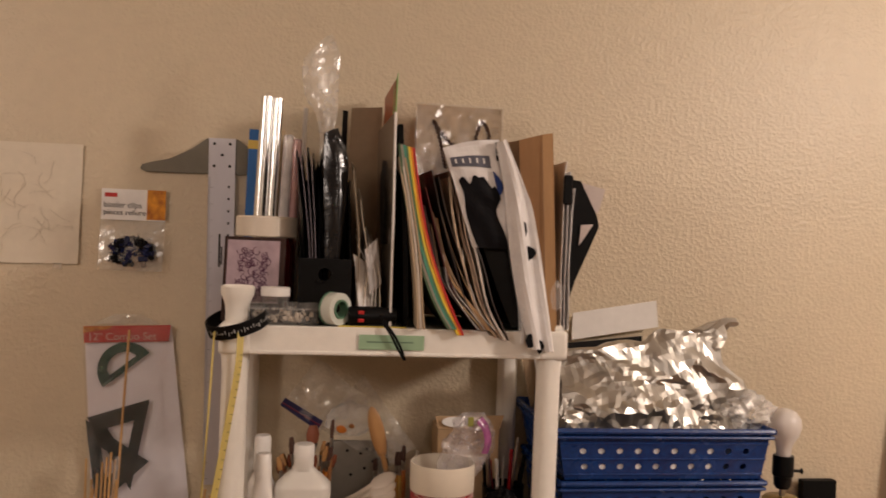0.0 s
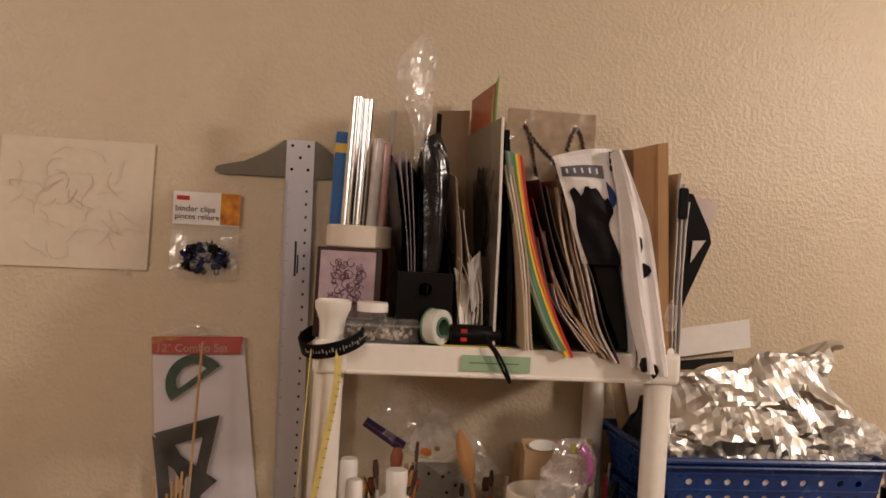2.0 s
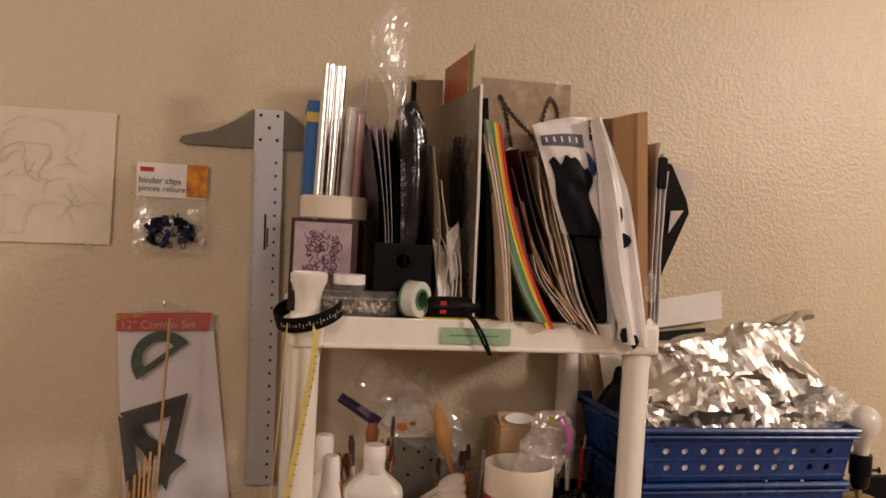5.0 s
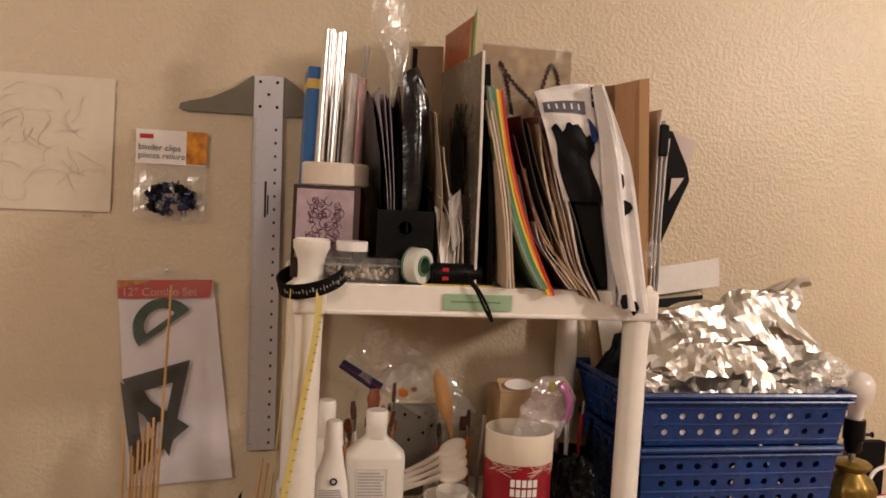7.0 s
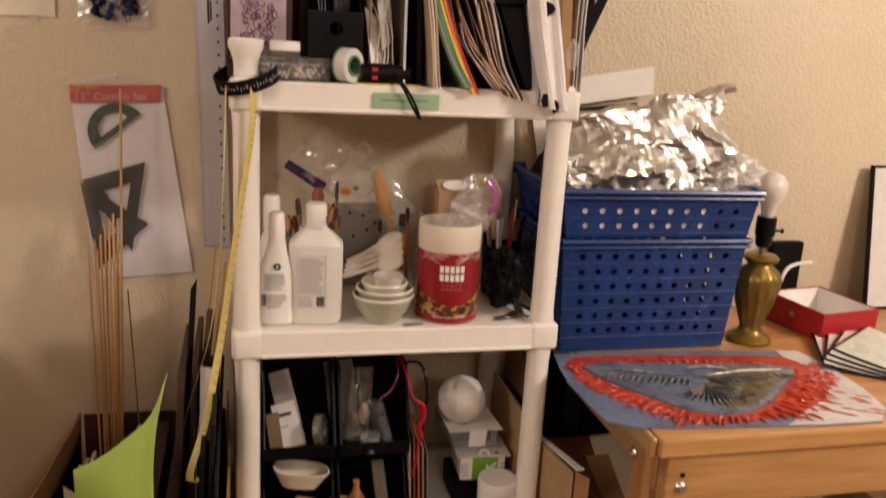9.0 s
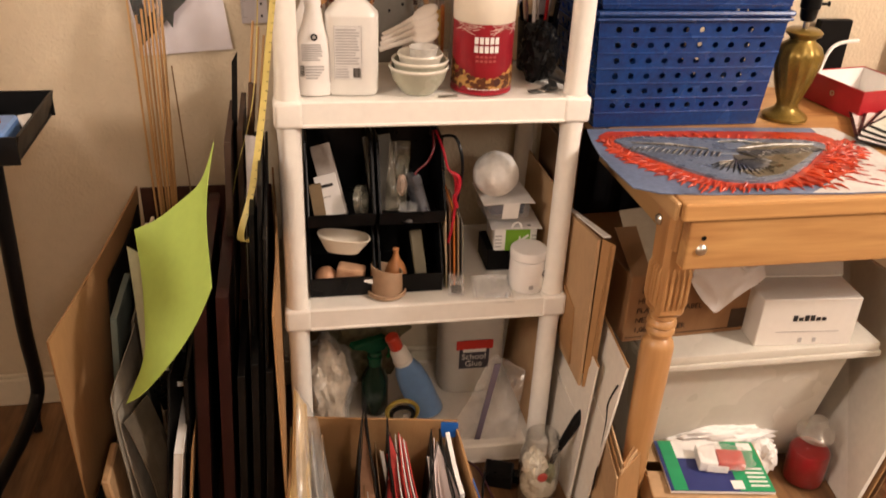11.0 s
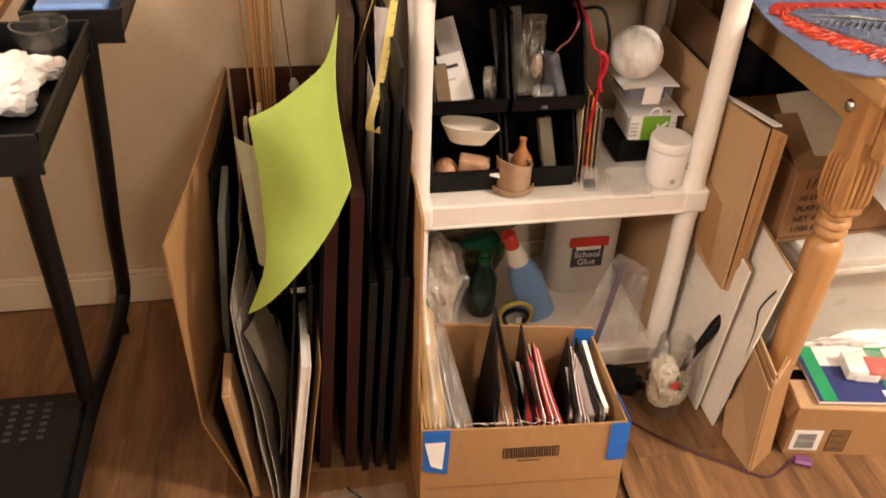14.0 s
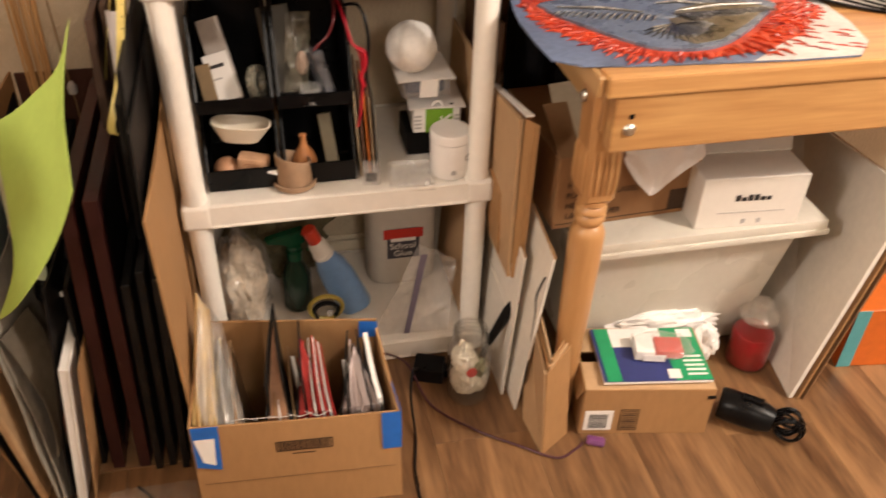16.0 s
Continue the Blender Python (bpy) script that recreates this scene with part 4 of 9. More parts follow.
def roll(name, label, x0, x1, y, z1, r, mat, category="roll", y0=None):
    way = [(x0, y0 or y, S1), (x1, y, z1)]
    bm = tube(way, r, 20)
    for k in (0.7, 0.45):
        tube([Vector(way[1]) + Vector((0, 0, 0.0002)), Vector(way[1]) + Vector((0, 0, 0.0012))], r * k, 14, bm)
    return solo(name, bm, mat, label, category, group="rolls standing on the shelf", smooth=True)


roll("foil_roll", "tall roll of mirror-silver film", -0.156, -0.1455, 1.66, 1.655, 0.0120, M["mirror_foil"])
roll("foil_roll", "tall roll of mirror-silver film", -0.1370, -0.1255, 1.66, 1.653, 0.0085, M["mirror_foil"])
roll("cream_roll", "slim cream paper roll between silver rolls", -0.130, -0.119, 1.69, 1.60, 0.006, colour("cream_roll", (0.62, 0.48, 0.30), 0.6))
roll("clear_tube", "clear plastic tube standing by silver rolls", -0.116, -0.105, 1.66, 1.588, 0.0095, clear("tube_film", (0.9, 0.86, 0.86), 0.1, 0.45, 0.0005, 20))
roll("clear_tube", "clear plastic tube with a red core", -0.098, -0.090, 1.665, 1.582, 0.0085, clear("tube_film_red", (0.75, 0.45, 0.45), 0.1, 0.5, 0.0005, 20))
roll("white_rod", "thin white rod standing by the rolls", -0.088, -0.078, 1.72, 1.648, 0.0045, M["white"])
sl = spline([(-0.050, 1.60, S1), (-0.050, 1.61, 1.45), (-0.050, 1.62, 1.571), (-0.059, 1.625, 1.625), (-0.077, 1.63, 1.652), (-0.084, 1.63, 1.685), (-0.083, 1.63, 1.72), (-0.058, 1.635, 1.752), (-0.045, 1.64, 1.768)], 4)
sr = spline([(-0.030, 1.60, S1), (-0.030, 1.61, 1.45), (-0.029, 1.62, 1.573), (-0.021, 1.625, 1.628), (-0.021, 1.63, 1.66), (-0.020, 1.63, 1.70), (-0.020, 1.63, 1.731), (-0.028, 1.635, 1.756), (-0.035, 1.64, 1.772)], 4)


def sleeve_at(u, v):
    """A tall flat bag, creased across its middle where it folds to one side."""
    k = round(v * 32)
    fold = math.exp(-((v - 0.74 - 0.10 * (u - 0.5)) / 0.05) ** 2)
    ruck = crease(u * 5 + v * 3, v * 26 - u * 4, 3)
    return sl[k].lerp(sr[k], u) + Vector((0, 0.005 * math.sin(6 * u + 5 * v) + 0.005 * ruck.y * (0.3 + 1.5 * fold + max(0, v - 0.85) * 4), 0.003 * ruck.z * fold))


solo("film_sleeve", sheet(sleeve_at, 12, 32, 0.0), clear("sleeve_film", (0.86, 0.83, 0.82), 0.16, 0.28, 0.001, 50, (0.08, 0.45)),
     "tall milky clear plastic sleeve standing among folders", "plastic sleeve")

jar = thing("preserve_jar", "dark red jar with a white screw lid", "jar", pose(-0.134, 1.585, S1))
part("glass", lathe([(0, 0), (0.046, 0), (0.049, 0.006), (0.049, 0.125), (0.045, 0.138), (0, 0.138)], 40), colour("dark_red_glass", (0.09, 0.008, 0.008), 0.12, vary=0.2, coat=0.5), jar, smooth=True)
part("lid", lathe([(0, 0.174), (0.049, 0.174), (0.052, 0.171), (0.052, 0.141), (0.050, 0.139), (0, 0.139)], 48), colour("lid_cream", (0.72, 0.64, 0.54), 0.45, vary=0.04), jar, "cream-white plastic lid", smooth=True)
pic = thing("framed_card", "small square card with purple line drawing and dark frame", "picture", pose(-0.150, 1.523, S1, -6, 0, -4))
part("backing", box(-0.050, 0.050, 0, 0.004, 0, 0.139, 0.0006), colour("dark_frame", (0.035, 0.015, 0.012), 0.3), pic)
part("print", box(-0.0445, 0.0405, -0.0012, -0.0002, 0.030, 0.1335), colour("lilac_print", (0.40, 0.30, 0.34), 0.35, vary=0.25, scale=18), pic)
rnd = random.Random(8)
curls = None
for k in range(64):
    cx, cz, r = rnd.uniform(-0.026, 0.022), rnd.uniform(0.040, 0.118), rnd.uniform(0.003, 0.010)
    a0 = rnd.uniform(0, 6)
    curls = tube([(cx + r * (1 - j / 14) * math.cos(a0 + j * 0.55), -0.0016, cz + r * (1 - j / 14) * math.sin(a0 + j * 0.55)) for j in range(10)], 0.0007, 4, curls)
tagged(part("drawn_line", curls, colour("purple_ink", (0.10, 0.03, 0.07), 0.5), pic, "dark purple curled lines"), kind="stuff")
pot = thing("small_pot", "small clear pot with a flat white lid", "pot", pose(-0.112, 1.500, S1 + 0.037))
part("lid", lathe([(0, 0.022), (0.0225, 0.022), (0.0235, 0.020), (0.0235, 0.008), (0, 0.008)], 28), M["white"], pot, smooth=True)
part("cup", lathe([(0, 0), (0.022, 0), (0.0235, 0.0075), (0, 0.0075)], 28), M["film"], pot, smooth=True)
tray = thing("clear_case", "flat clear case of small glass beads", "case", pose(-0.098, 1.505, S1, 0, 0, 4))
part("shell", box(-0.055, 0.055, -0.026, 0.026, 0, 0.036, 0.003), M["film"], tray)
part("lid_seam", box(-0.0556, 0.0556, -0.0266, 0.0266, 0.024, 0.0265, 0.0008), M["film_white"], tray)
rnd = random.Random(21)
beads = None
for k in range(120):
    b = bmesh.new()
    bmesh.ops.create_icosphere(b, subdivisions=1, radius=rnd.uniform(0.0025, 0.0045))
    beads = join(beads, moved(b, pose(rnd.uniform(-0.048, 0.048), rnd.uniform(-0.02, 0.02), rnd.uniform(0.005, 0.022))))
tagged(part("bead", beads, colour("bead_glass", (0.55, 0.47, 0.38), 0.15, vary=0.5, scale=120), tray, "pale glass beads"), kind="stuff")
blob = box(-0.052, -0.032, 1.486, 1.512, S1, S1 + 0.024, 0.005)
solo("black_clip", blob, M["black_matte"], "small black clip lying on the shelf", "clip")

holder = thing("magazine_holder", "black plastic magazine holder with a finger hole", "holder", pose(-0.034, 1.495, S1))
front = pierced((-0.043, 0, 0), (0.043, 0, 0), (0.043, 0, 0.108), (-0.043, 0, 0.108), 1, 1, 0.28, (0.58, 0.06), 0.011, 0.003, None)
part("front_wall", front, M["black"], holder)
for s in (-1, 1):
    part("side_wall", moved(prism([(0, 0), (0.24, 0), (0.24, 0.25), (0.19, 0.25), (0.02, 0.108), (0, 0.108)], -0.0015, 0.0015), pose(s * 0.0415, 0.003, 0, 0, 0, 90)), M["black"], holder)
part("back_wall", box(-0.04, 0.04, 0.24, 0.243, 0, 0.25), M["black"], holder)
part("floor_plate", box(-0.04, 0.04, 0.003, 0.24, 0.0, 0.003), M["black"], holder)
gl = colour("black_gloss", (0.012, 0.011, 0.012), 0.18, vary=0.4, scale=18, bump=0.002, bump_scale=30)
def leaf(name, label, mat, x, lean, y, zt, w, depth, group="folders in the holder", seed=0):
    """A pouch with a rounded, pointed upper end: its narrow edge shows a lens shape."""
    def fn(u, v):
        a = 2 * math.pi * u
        k = math.sqrt(max(0, 1 - max(0, (v - 0.55) / 0.45) ** 2.2))
        return Vector((x + lean * v + w * k * math.cos(a) + 0.004 * noise.noise((v * 4, math.sin(a), seed)), y + depth * (0.5 + 0.5 * math.sin(a) * k), S1 + 0.004 + (zt - S1 - 0.004) * v))
    bm = sheet(fn, 16, 16, 0.0)
    bmesh.ops.remove_doubles(bm, verts=bm.verts, dist=0.0001)
    solo(name, bm, mat, label, "folder" if "folder" in name else "bag", group=group, smooth=True)


gk = colour("charcoal_card", (0.010, 0.009, 0.010), 0.3, spec=0.35)
for k, (x, lean, zt, w) in enumerate(((-0.055, -0.034, 1.556, 0.0035), (-0.051, -0.028, 1.548, 0.003), (-0.048, -0.022, 1.562, 0.0035), (-0.044, -0.016, 1.552, 0.003), (-0.041, -0.010, 1.540, 0.0055))):
    leaf("black_folder", "slim black document folder with pointed top", gk if k % 2 else M["black"], x, lean, 1.515, zt, w, 0.16, seed=k)
for k, (xb, xt, zt) in enumerate(((-0.053, -0.082, 1.545), (-0.0495, -0.074, 1.557), (-0.046, -0.064, 1.540))):
    standing("pale_leaf", "thin pale card edge between black folders", "paper", colour("lilac_edge", (0.42, 0.36, 0.42), 0.4), [(xb, 1.513, S1 + 0.006), (xb + 0.3 * (xt - xb), 1.513, 1.40), (xt, 1.52, zt)], (0, 0.15, 0), 0.0006)
bl_, br_ = spline([(-0.036, 1.522, S1 + 0.004), (-0.036, 1.522, 1.367), (-0.041, 1.525, 1.494), (-0.043, 1.528, 1.55), (-0.044, 1.53, 1.580)], 6), spline([(-0.012, 1.522, S1 + 0.004), (-0.010, 1.522, 1.368), (-0.003, 1.525, 1.473), (-0.003, 1.528, 1.540), (-0.021, 1.53, 1.591)], 6)


def black_bag_at(u, v):
    """A flat glossy bag facing the room, rucked along one edge."""
    k = round(v * 24)
    q = crease(u * 3 + v * 2, v * 11, 8)
    return bl_[k].lerp(br_[k], u) + Vector((0.002 * q.x, 0.006 * q.y * (0.3 + u) - 0.006 * math.sin(math.pi * u) - 0.004 * max(0, u - 0.7) * math.sin(19 * v), 0))


solo("black_film_bag", sheet(black_bag_at, 14, 24, 0.001), gl, "glossy black film bag with a rucked edge, standing in the holder", "bag", group="folders in the holder", smooth=True)
leaf("black_film_bag", "glossy black film bag standing in the holder", gl, -0.040, -0.002, 1.53, 1.565, 0.009, 0.10, seed=7)
standing("black_strip", "narrow black strip standing upright", "strip", M["black_matte"], [(-0.012, 1.645, S1), (-0.012, 1.645, 1.50), (-0.011, 1.645, 1.638)], (0.009, 0.012, 0.0), 0.0015)
standing("brown_sheet", "brown backing sheet leaning on the wall", "sheet", colour("kraft_brown", (0.30, 0.21, 0.13), 0.6), [(0.0, 1.74, S1), (0.006, 1.765, 1.50), (0.010, 1.79, 1.665)], (0.062, 0.008, 0.006), 0.0015)
for k, (xb, xt, zt, base) in enumerate(((0.016, 0.006, 1.52, (0.36, 0.28, 0.20)), (0.030, 0.020, 1.47, (0.55, 0.47, 0.38)), (0.040, 0.018, 1.395, (0.78, 0.74, 0.70)), (0.046, 0.036, 1.40, (0.72, 0.66, 0.60)), (0.054, 0.046, 1.385, (0.66, 0.58, 0.47)))):
    standing("loose_paper", "loose curled paper among the folders", "paper", colour("loose%d" % k, base, 0.6),
             [(xb, 1.50, S1), (xb + 0.004, 1.50, S1 + (zt - S1) * 0.5), (xt, 1.51, zt)], (0.004, 0.18, 0.03), 0.0012, 0.006, "loose papers", seed=k + 9)
solo("loose_paper", sheet(lambda u, v: Vector((0.024 + 0.034 * u - 0.012 * v, 1.492 + 0.02 * v + 0.02 * u, S1 + 0.022 + 0.095 * v - 0.02 * u)) + Vector((0, 0.008, 0)) * noise.noise((u * 3, v * 4, 3)), 8, 10, 0.001), M["white"], "crumpled white paper between folders", "paper", group="loose papers")
solo("loose_paper", sheet(lambda u, v: Vector((0.040 + 0.020 * u - 0.010 * v, 1.498 + 0.012 * u, S1 + 0.05 + 0.075 * v + 0.02 * u)) + Vector((0, 0.006, 0)) * noise.noise((u * 3, v * 4, 8)), 8, 10, 0.001), colour("grey_note", (0.45, 0.42, 0.40), 0.5), "crumpled grey note between folders", "paper", group="loose papers")
standing("orange_card", "orange and green card sticking up", "card", colour("orange_card", (0.36, 0.085, 0.03), 0.4, vary=0.5, scale=25), [(0.079, 1.60, S1), (0.0785, 1.60, 1.50), (0.078, 1.602, 1.690)], (-0.002, 0.20, 0.002), 0.001)
standing("green_card", "pale green card edge", "card", colour("green_card", (0.30, 0.48, 0.18), 0.5), [(0.0765, 1.592, S1), (0.079, 1.592, 1.50), (0.0815, 1.594, 1.702)], (-0.004, 0.022, -0.02), 0.0012)
plate = colour("grey_photo", (0.17, 0.14, 0.11), 0.22, vary=0.55, scale=7, coat=0.4)
pl = standing("photo_board", "grey mounted photograph of bare twigs, white edged", "photograph", plate, [(0.073, 1.485, S1), (0.072, 1.49, 1.45), (0.070, 1.50, 1.618)], (-0.008, 0.25, -0.002), 0.002)
twigs = None
rnd = random.Random(3)
for k in range(22):
    y0, z0 = 1.60 + rnd.uniform(-0.03, 0.03), 1.40
    twigs = tube(spline([(0.0655, y0, z0), (0.0645, y0 + rnd.uniform(-0.03, 0.03), 1.46), (0.0630, y0 + rnd.uniform(-0.05, 0.05), 1.50 + rnd.random() * 0.05)], 3), 0.0012, 4, twigs)
tagged(part("twig_print", twigs, M["ink"], pl, "dark printed twigs"), kind="stuff")
edge = tube([(0.0745, 1.4835, S1 + 0.001), (0.0735, 1.489, 1.45), (0.0715, 1.499, 1.618)], 0.0022, 6)
part("white_edge", edge, M["white"], pl, "white edge binding")
standing("black_portfolio", "thick black portfolio leaning behind folders", "portfolio", M["black_matte"], [(0.098, 1.50, S1), (0.092, 1.50, 1.40), (0.078, 1.51, 1.60)], (0.0, 0.25, 0.0), 0.008)
for k, base in enumerate(((0.50, 0.38, 0.26), (0.62, 0.55, 0.47), (0.42, 0.30, 0.19))):
    standing("tan_folder", "tan card folder leaning to one side", "folder", colour("tan%d" % k, base, 0.6),
             [(0.116 + 0.005 * k, 1.455, S1 + 0.0005), (0.104 + 0.004 * k, 1.465, 1.40), (0.078 + 0.004 * k, 1.50, 1.545 + 0.006 * k)], (0.004, 0.24, 0.01), 0.003, 0.002, "tan folders", seed=k)
RAIN = ((0.07, 0.12, 0.06), (0.30, 0.27, 0.22), (0.06, 0.28, 0.20), (0.10, 0.22, 0.10), (0.78, 0.55, 0.05), (0.72, 0.20, 0.02), (0.48, 0.02, 0.02))
RN = ("dark green", "grey", "teal", "green", "yellow", "orange", "red")
for k, base in enumerate(RAIN):
    d = 0.0040 * k
    standing("paper_folder", RN[k] + " paper folder in a leaning rainbow row", "folder", colour("folder_" + RN[k] + str(k), base, 0.5, vary=0.08),
             [(0.166 + d, 1.455, 1.256 if k > 3 else S1 + 0.001), (0.140 + d, 1.46, 1.31), (0.112 + d, 1.468, 1.385), (0.092 + d, 1.485, 1.47), (0.078 + d, 1.50, 1.567 - 0.001 * k)], (0.004, 0.24, 0.01), 0.0034, 0.001, "rainbow folders", seed=k)
TONES = ((0.03, 0.014, 0.012), (0.10, 0.018, 0.018), (0.46, 0.30, 0.17), (0.03, 0.02, 0.016), (0.44, 0.29, 0.17), (0.40, 0.23, 0.11), (0.05, 0.03, 0.022), (0.42, 0.27, 0.15), (0.46, 0.34, 0.24), (0.16, 0.09, 0.055), (0.42, 0.29, 0.20), (0.36, 0.26, 0.19), (0.56, 0.48, 0.42), (0.05, 0.035, 0.03))
mg = random.Random(5)
for k, base in enumerate(TONES):
    d = 0.0048 * k + mg.uniform(-0.0015, 0.0015)
    top = (1.47, 1.50, 1.44, 1.53, 1.46, 1.45, 1.52, 1.465, 1.52, 1.53, 1.50, 1.535, 1.525, 1.51)[k] - 0.004
    q = (top - 1.25) / 0.27
    bow = mg.uniform(-0.004, 0.006)
    standing("magazine", "worn magazine slumped sideways on the shelf", "magazine", colour("mag%d" % k, base, 0.4, vary=0.35, scale=30),
             [(0.216 + d * 0.80, 1.455 + mg.uniform(0, 0.014), 1.262 - 0.001 * k if k > 5 else S1 + 0.0005), (0.184 + d * 0.85 - bow, 1.462, 1.305), (0.154 + d - bow, 1.470, 1.25 + 0.13 * q), (0.135 + d, 1.485, 1.25 + 0.2 * q), (0.120 + d * 1.02 + bow, 1.50, top)],
             (0.006, 0.24, 0.008), mg.choice((0.0012, 0.002, 0.0034)), 0.004, "slumped magazines", seed=k * 1.7)
    if k in (1, 4, 8):
        standing("magazine_page", "loose white page curling out of the magazines", "paper", M["white"], [(0.212 + d * 0.80, 1.453, S1 + 0.002), (0.182 + d * 0.85, 1.46, 1.302), (0.160 + d, 1.466, 1.25 + 0.10 * q), (0.150 + d, 1.478, 1.25 + 0.15 * q)], (0.006, 0.2, 0.008), 0.0008, 0.003, "slumped magazines", seed=k * 2.3)
bk = thing("black_binder", "thick black binder leaning between magazines and bags", "binder")
part("cover", prism([(0.278, 1.268), (0.296, 1.266), (0.262, 1.42), (0.236, 1.527), (0.184, 1.522), (0.214, 1.43), (0.252, 1.33)], 1.488, 1.74, None, 0.002), M["near_black"], bk)
part("label_strip", prism([(0.186, 1.5285), (0.234, 1.5325), (0.236, 1.548), (0.19, 1.546)], 1.489, 1.60, None), colour("slate_print", (0.10, 0.10, 0.13), 0.4), bk, "slate printed strip with pale stars")
for k in range(5):
    part("star_mark", box(0.191 + 0.0085 * k, 0.195 + 0.0085 * k, 1.4875, 1.4885, 1.534 + 0.0006 * k, 1.542 + 0.0006 * k), M["white"], bk)
M["poly"] = material("white_poly_mailer", (0.78, 0.75, 0.74), 0.35, vary=0.05, scale=12, bump=0.006, bump_scale=20)
for k, (dx, dz, dy) in enumerate(((0.0, 0.0, 0.0), (0.011, -0.05, -0.006), (0.021, -0.10, -0.010), (-0.010, -0.004, 0.008))):
    standing("poly_mailer", "crumpled white plastic mailer bag drooping over the shelf edge", "mailer bag", M["poly"],
             [(0.300 + dx, 1.456 + dy, 1.243), (0.292 + dx, 1.46 + dy, 1.33), (0.276 + dx, 1.47 + dy, 1.42), (0.256 + dx, 1.49 + dy, 1.50 + dz * 0.3), (0.238 + dx, 1.50 + dy, 1.578 + dz)], (0.004, 0.22, 0.01), 0.004, 0.010, "white mailer bags", nv=7, steps=5, seed=k * 3.1)
blk = colour("printed_black", (0.006, 0.0055, 0.007), 0.5, spec=0.12)
fm = thing("mailer_bag", "creased white mailer bag sagging past the shelf, dark printed patches", "mailer bag", None, "white mailer bags")
rnd = random.Random(15)
for k, (x, z, w, h, c) in enumerate(((0.281, 1.43, 0.007, 0.034, "k"), (0.292, 1.395, 0.012, 0.018, "k"), (0.288, 1.355, 0.006, 0.030, "b"), (0.295, 1.315, 0.008, 0.034, "k"), (0.300, 1.252, 0.008, 0.020, "k"), (0.315, 1.243, 0.007, 0.018, "k"))):
    pts = [(x + w * (0.8 + 0.35 * rnd.random()) * math.cos(a), z + h * (0.5 + 0.25 * rnd.random()) * math.sin(a)) for a in [j * 0.785 for j in range(8)]]
    part("printed_patch", prism(pts, 1.4375 if z < 1.27 else 1.446, 1.4385 if z < 1.27 else 1.447), blk if c == "k" else colour("printed_blue", (0.012, 0.04, 0.20), 0.4), fm)
lc, rc = spline([(0.236, 1.470, 1.572), (0.252, 1.464, 1.50), (0.263, 1.460, 1.42), (0.277, 1.456, 1.335), (0.302, 1.447, 1.240)], 5), spline([(0.252, 1.468, 1.580), (0.284, 1.462, 1.505), (0.301, 1.456, 1.455), (0.320, 1.452, 1.35), (0.339, 1.445, 1.234)], 5)
fold = lambda u, v: lc[round(v * 20)].lerp(rc[round(v * 20)], u) + Vector((0, -0.010 * math.sin(math.pi * u) + 0.006 * math.sin(9 * u + 3 * v), 0.004 * noise.noise((u * 5, v * 5, 2))))
part("front_sheet", sheet(fold, 10, 20, 0.0015), M["poly"], fm)
part("side_fold", sheet(lambda u, v: rc[round(v * 20)] + Vector((0.006 * u - 0.012 * u * u, 0.03 * u, -0.004 * u + 0.004 * noise.noise((u * 4, v * 7, 5)))), 6, 20, 0.001), M["poly"], fm)
pm = thing("printed_mailer", "white mailer bag printed with slate band and black blots", "mailer bag")
pl0, pr0 = spline([(0.150, 1.486, 1.562), (0.160, 1.483, 1.535), (0.172, 1.481, 1.50), (0.185, 1.480, 1.46), (0.205, 1.478, 1.40)], 4), spline([(0.243, 1.479, 1.580), (0.248, 1.476, 1.535), (0.256, 1.474, 1.49), (0.264, 1.473, 1.455), (0.274, 1.472, 1.40)], 4)


def mailer_at(u, v, d=0.0):
    k = v * 16
    i = min(15, int(k))
    f = k - i
    a, b = pl0[i].lerp(pl0[i + 1], f), pr0[i].lerp(pr0[i + 1], f)
    p = a.lerp(b, u) + Vector((0, -0.006 * math.sin(math.pi * u) + 0.004 * noise.noise((u * 4, v * 5, 2)) - d, 0))
    return p + Vector((0, 0, 0.004 * math.sin(math.pi * u) * (1 - v)))


part("bag", sheet(mailer_at, 16, 16, 0.0), M["poly"], pm)
part("slate_band", sheet(lambda u, v: mailer_at(0.06 + 0.72 * u, 0.17 + 0.11 * v, 0.0012), 10, 3, 0.0004), colour("slate_print", (0.10, 0.085, 0.11), 0.4), pm, "slate printed band with pale stars")
for k in range(5):
    part("star_mark", sheet(lambda u, v: mailer_at(0.13 + 0.13 * k + 0.03 * u, 0.195 + 0.05 * v, 0.002), 1, 1, 0.0003), M["white"], pm)
part("black_print", sheet(lambda u, v: mailer_at(0.10 + 0.03 * math.sin(7 * v) + (0.70 + 0.06 * math.sin(9 * v)) * u, 0.44 + 0.10 * noise.noise((u * 5, 0, 4)) * (1 - v) - 0.05 * math.sin(math.pi * u) * (1 - v) + 0.56 * v, 0.0014), 14, 12, 0.0004), colour("printed_black", (0.010, 0.009, 0.011), 0.4), pm, "large black printed shape")
part("blue_print", sheet(lambda u, v: mailer_at(0.80 + 0.15 * u * math.sin(math.pi * v) + 0.06 * v, 0.30 + 0.24 * v, 0.0014), 6, 8, 0.0004), colour("printed_blue", (0.012, 0.04, 0.20), 0.4), pm, "blue printed oval")
for k in range(3):
    part("black_print", sheet(lambda u, v: mailer_at(0.93 + 0.06 * u - 0.01 * k, 0.04 + 0.06 * k + 0.045 * v, 0.0016), 2, 2, 0.0004), colour("printed_black", (0.010, 0.009, 0.011), 0.4), pm)

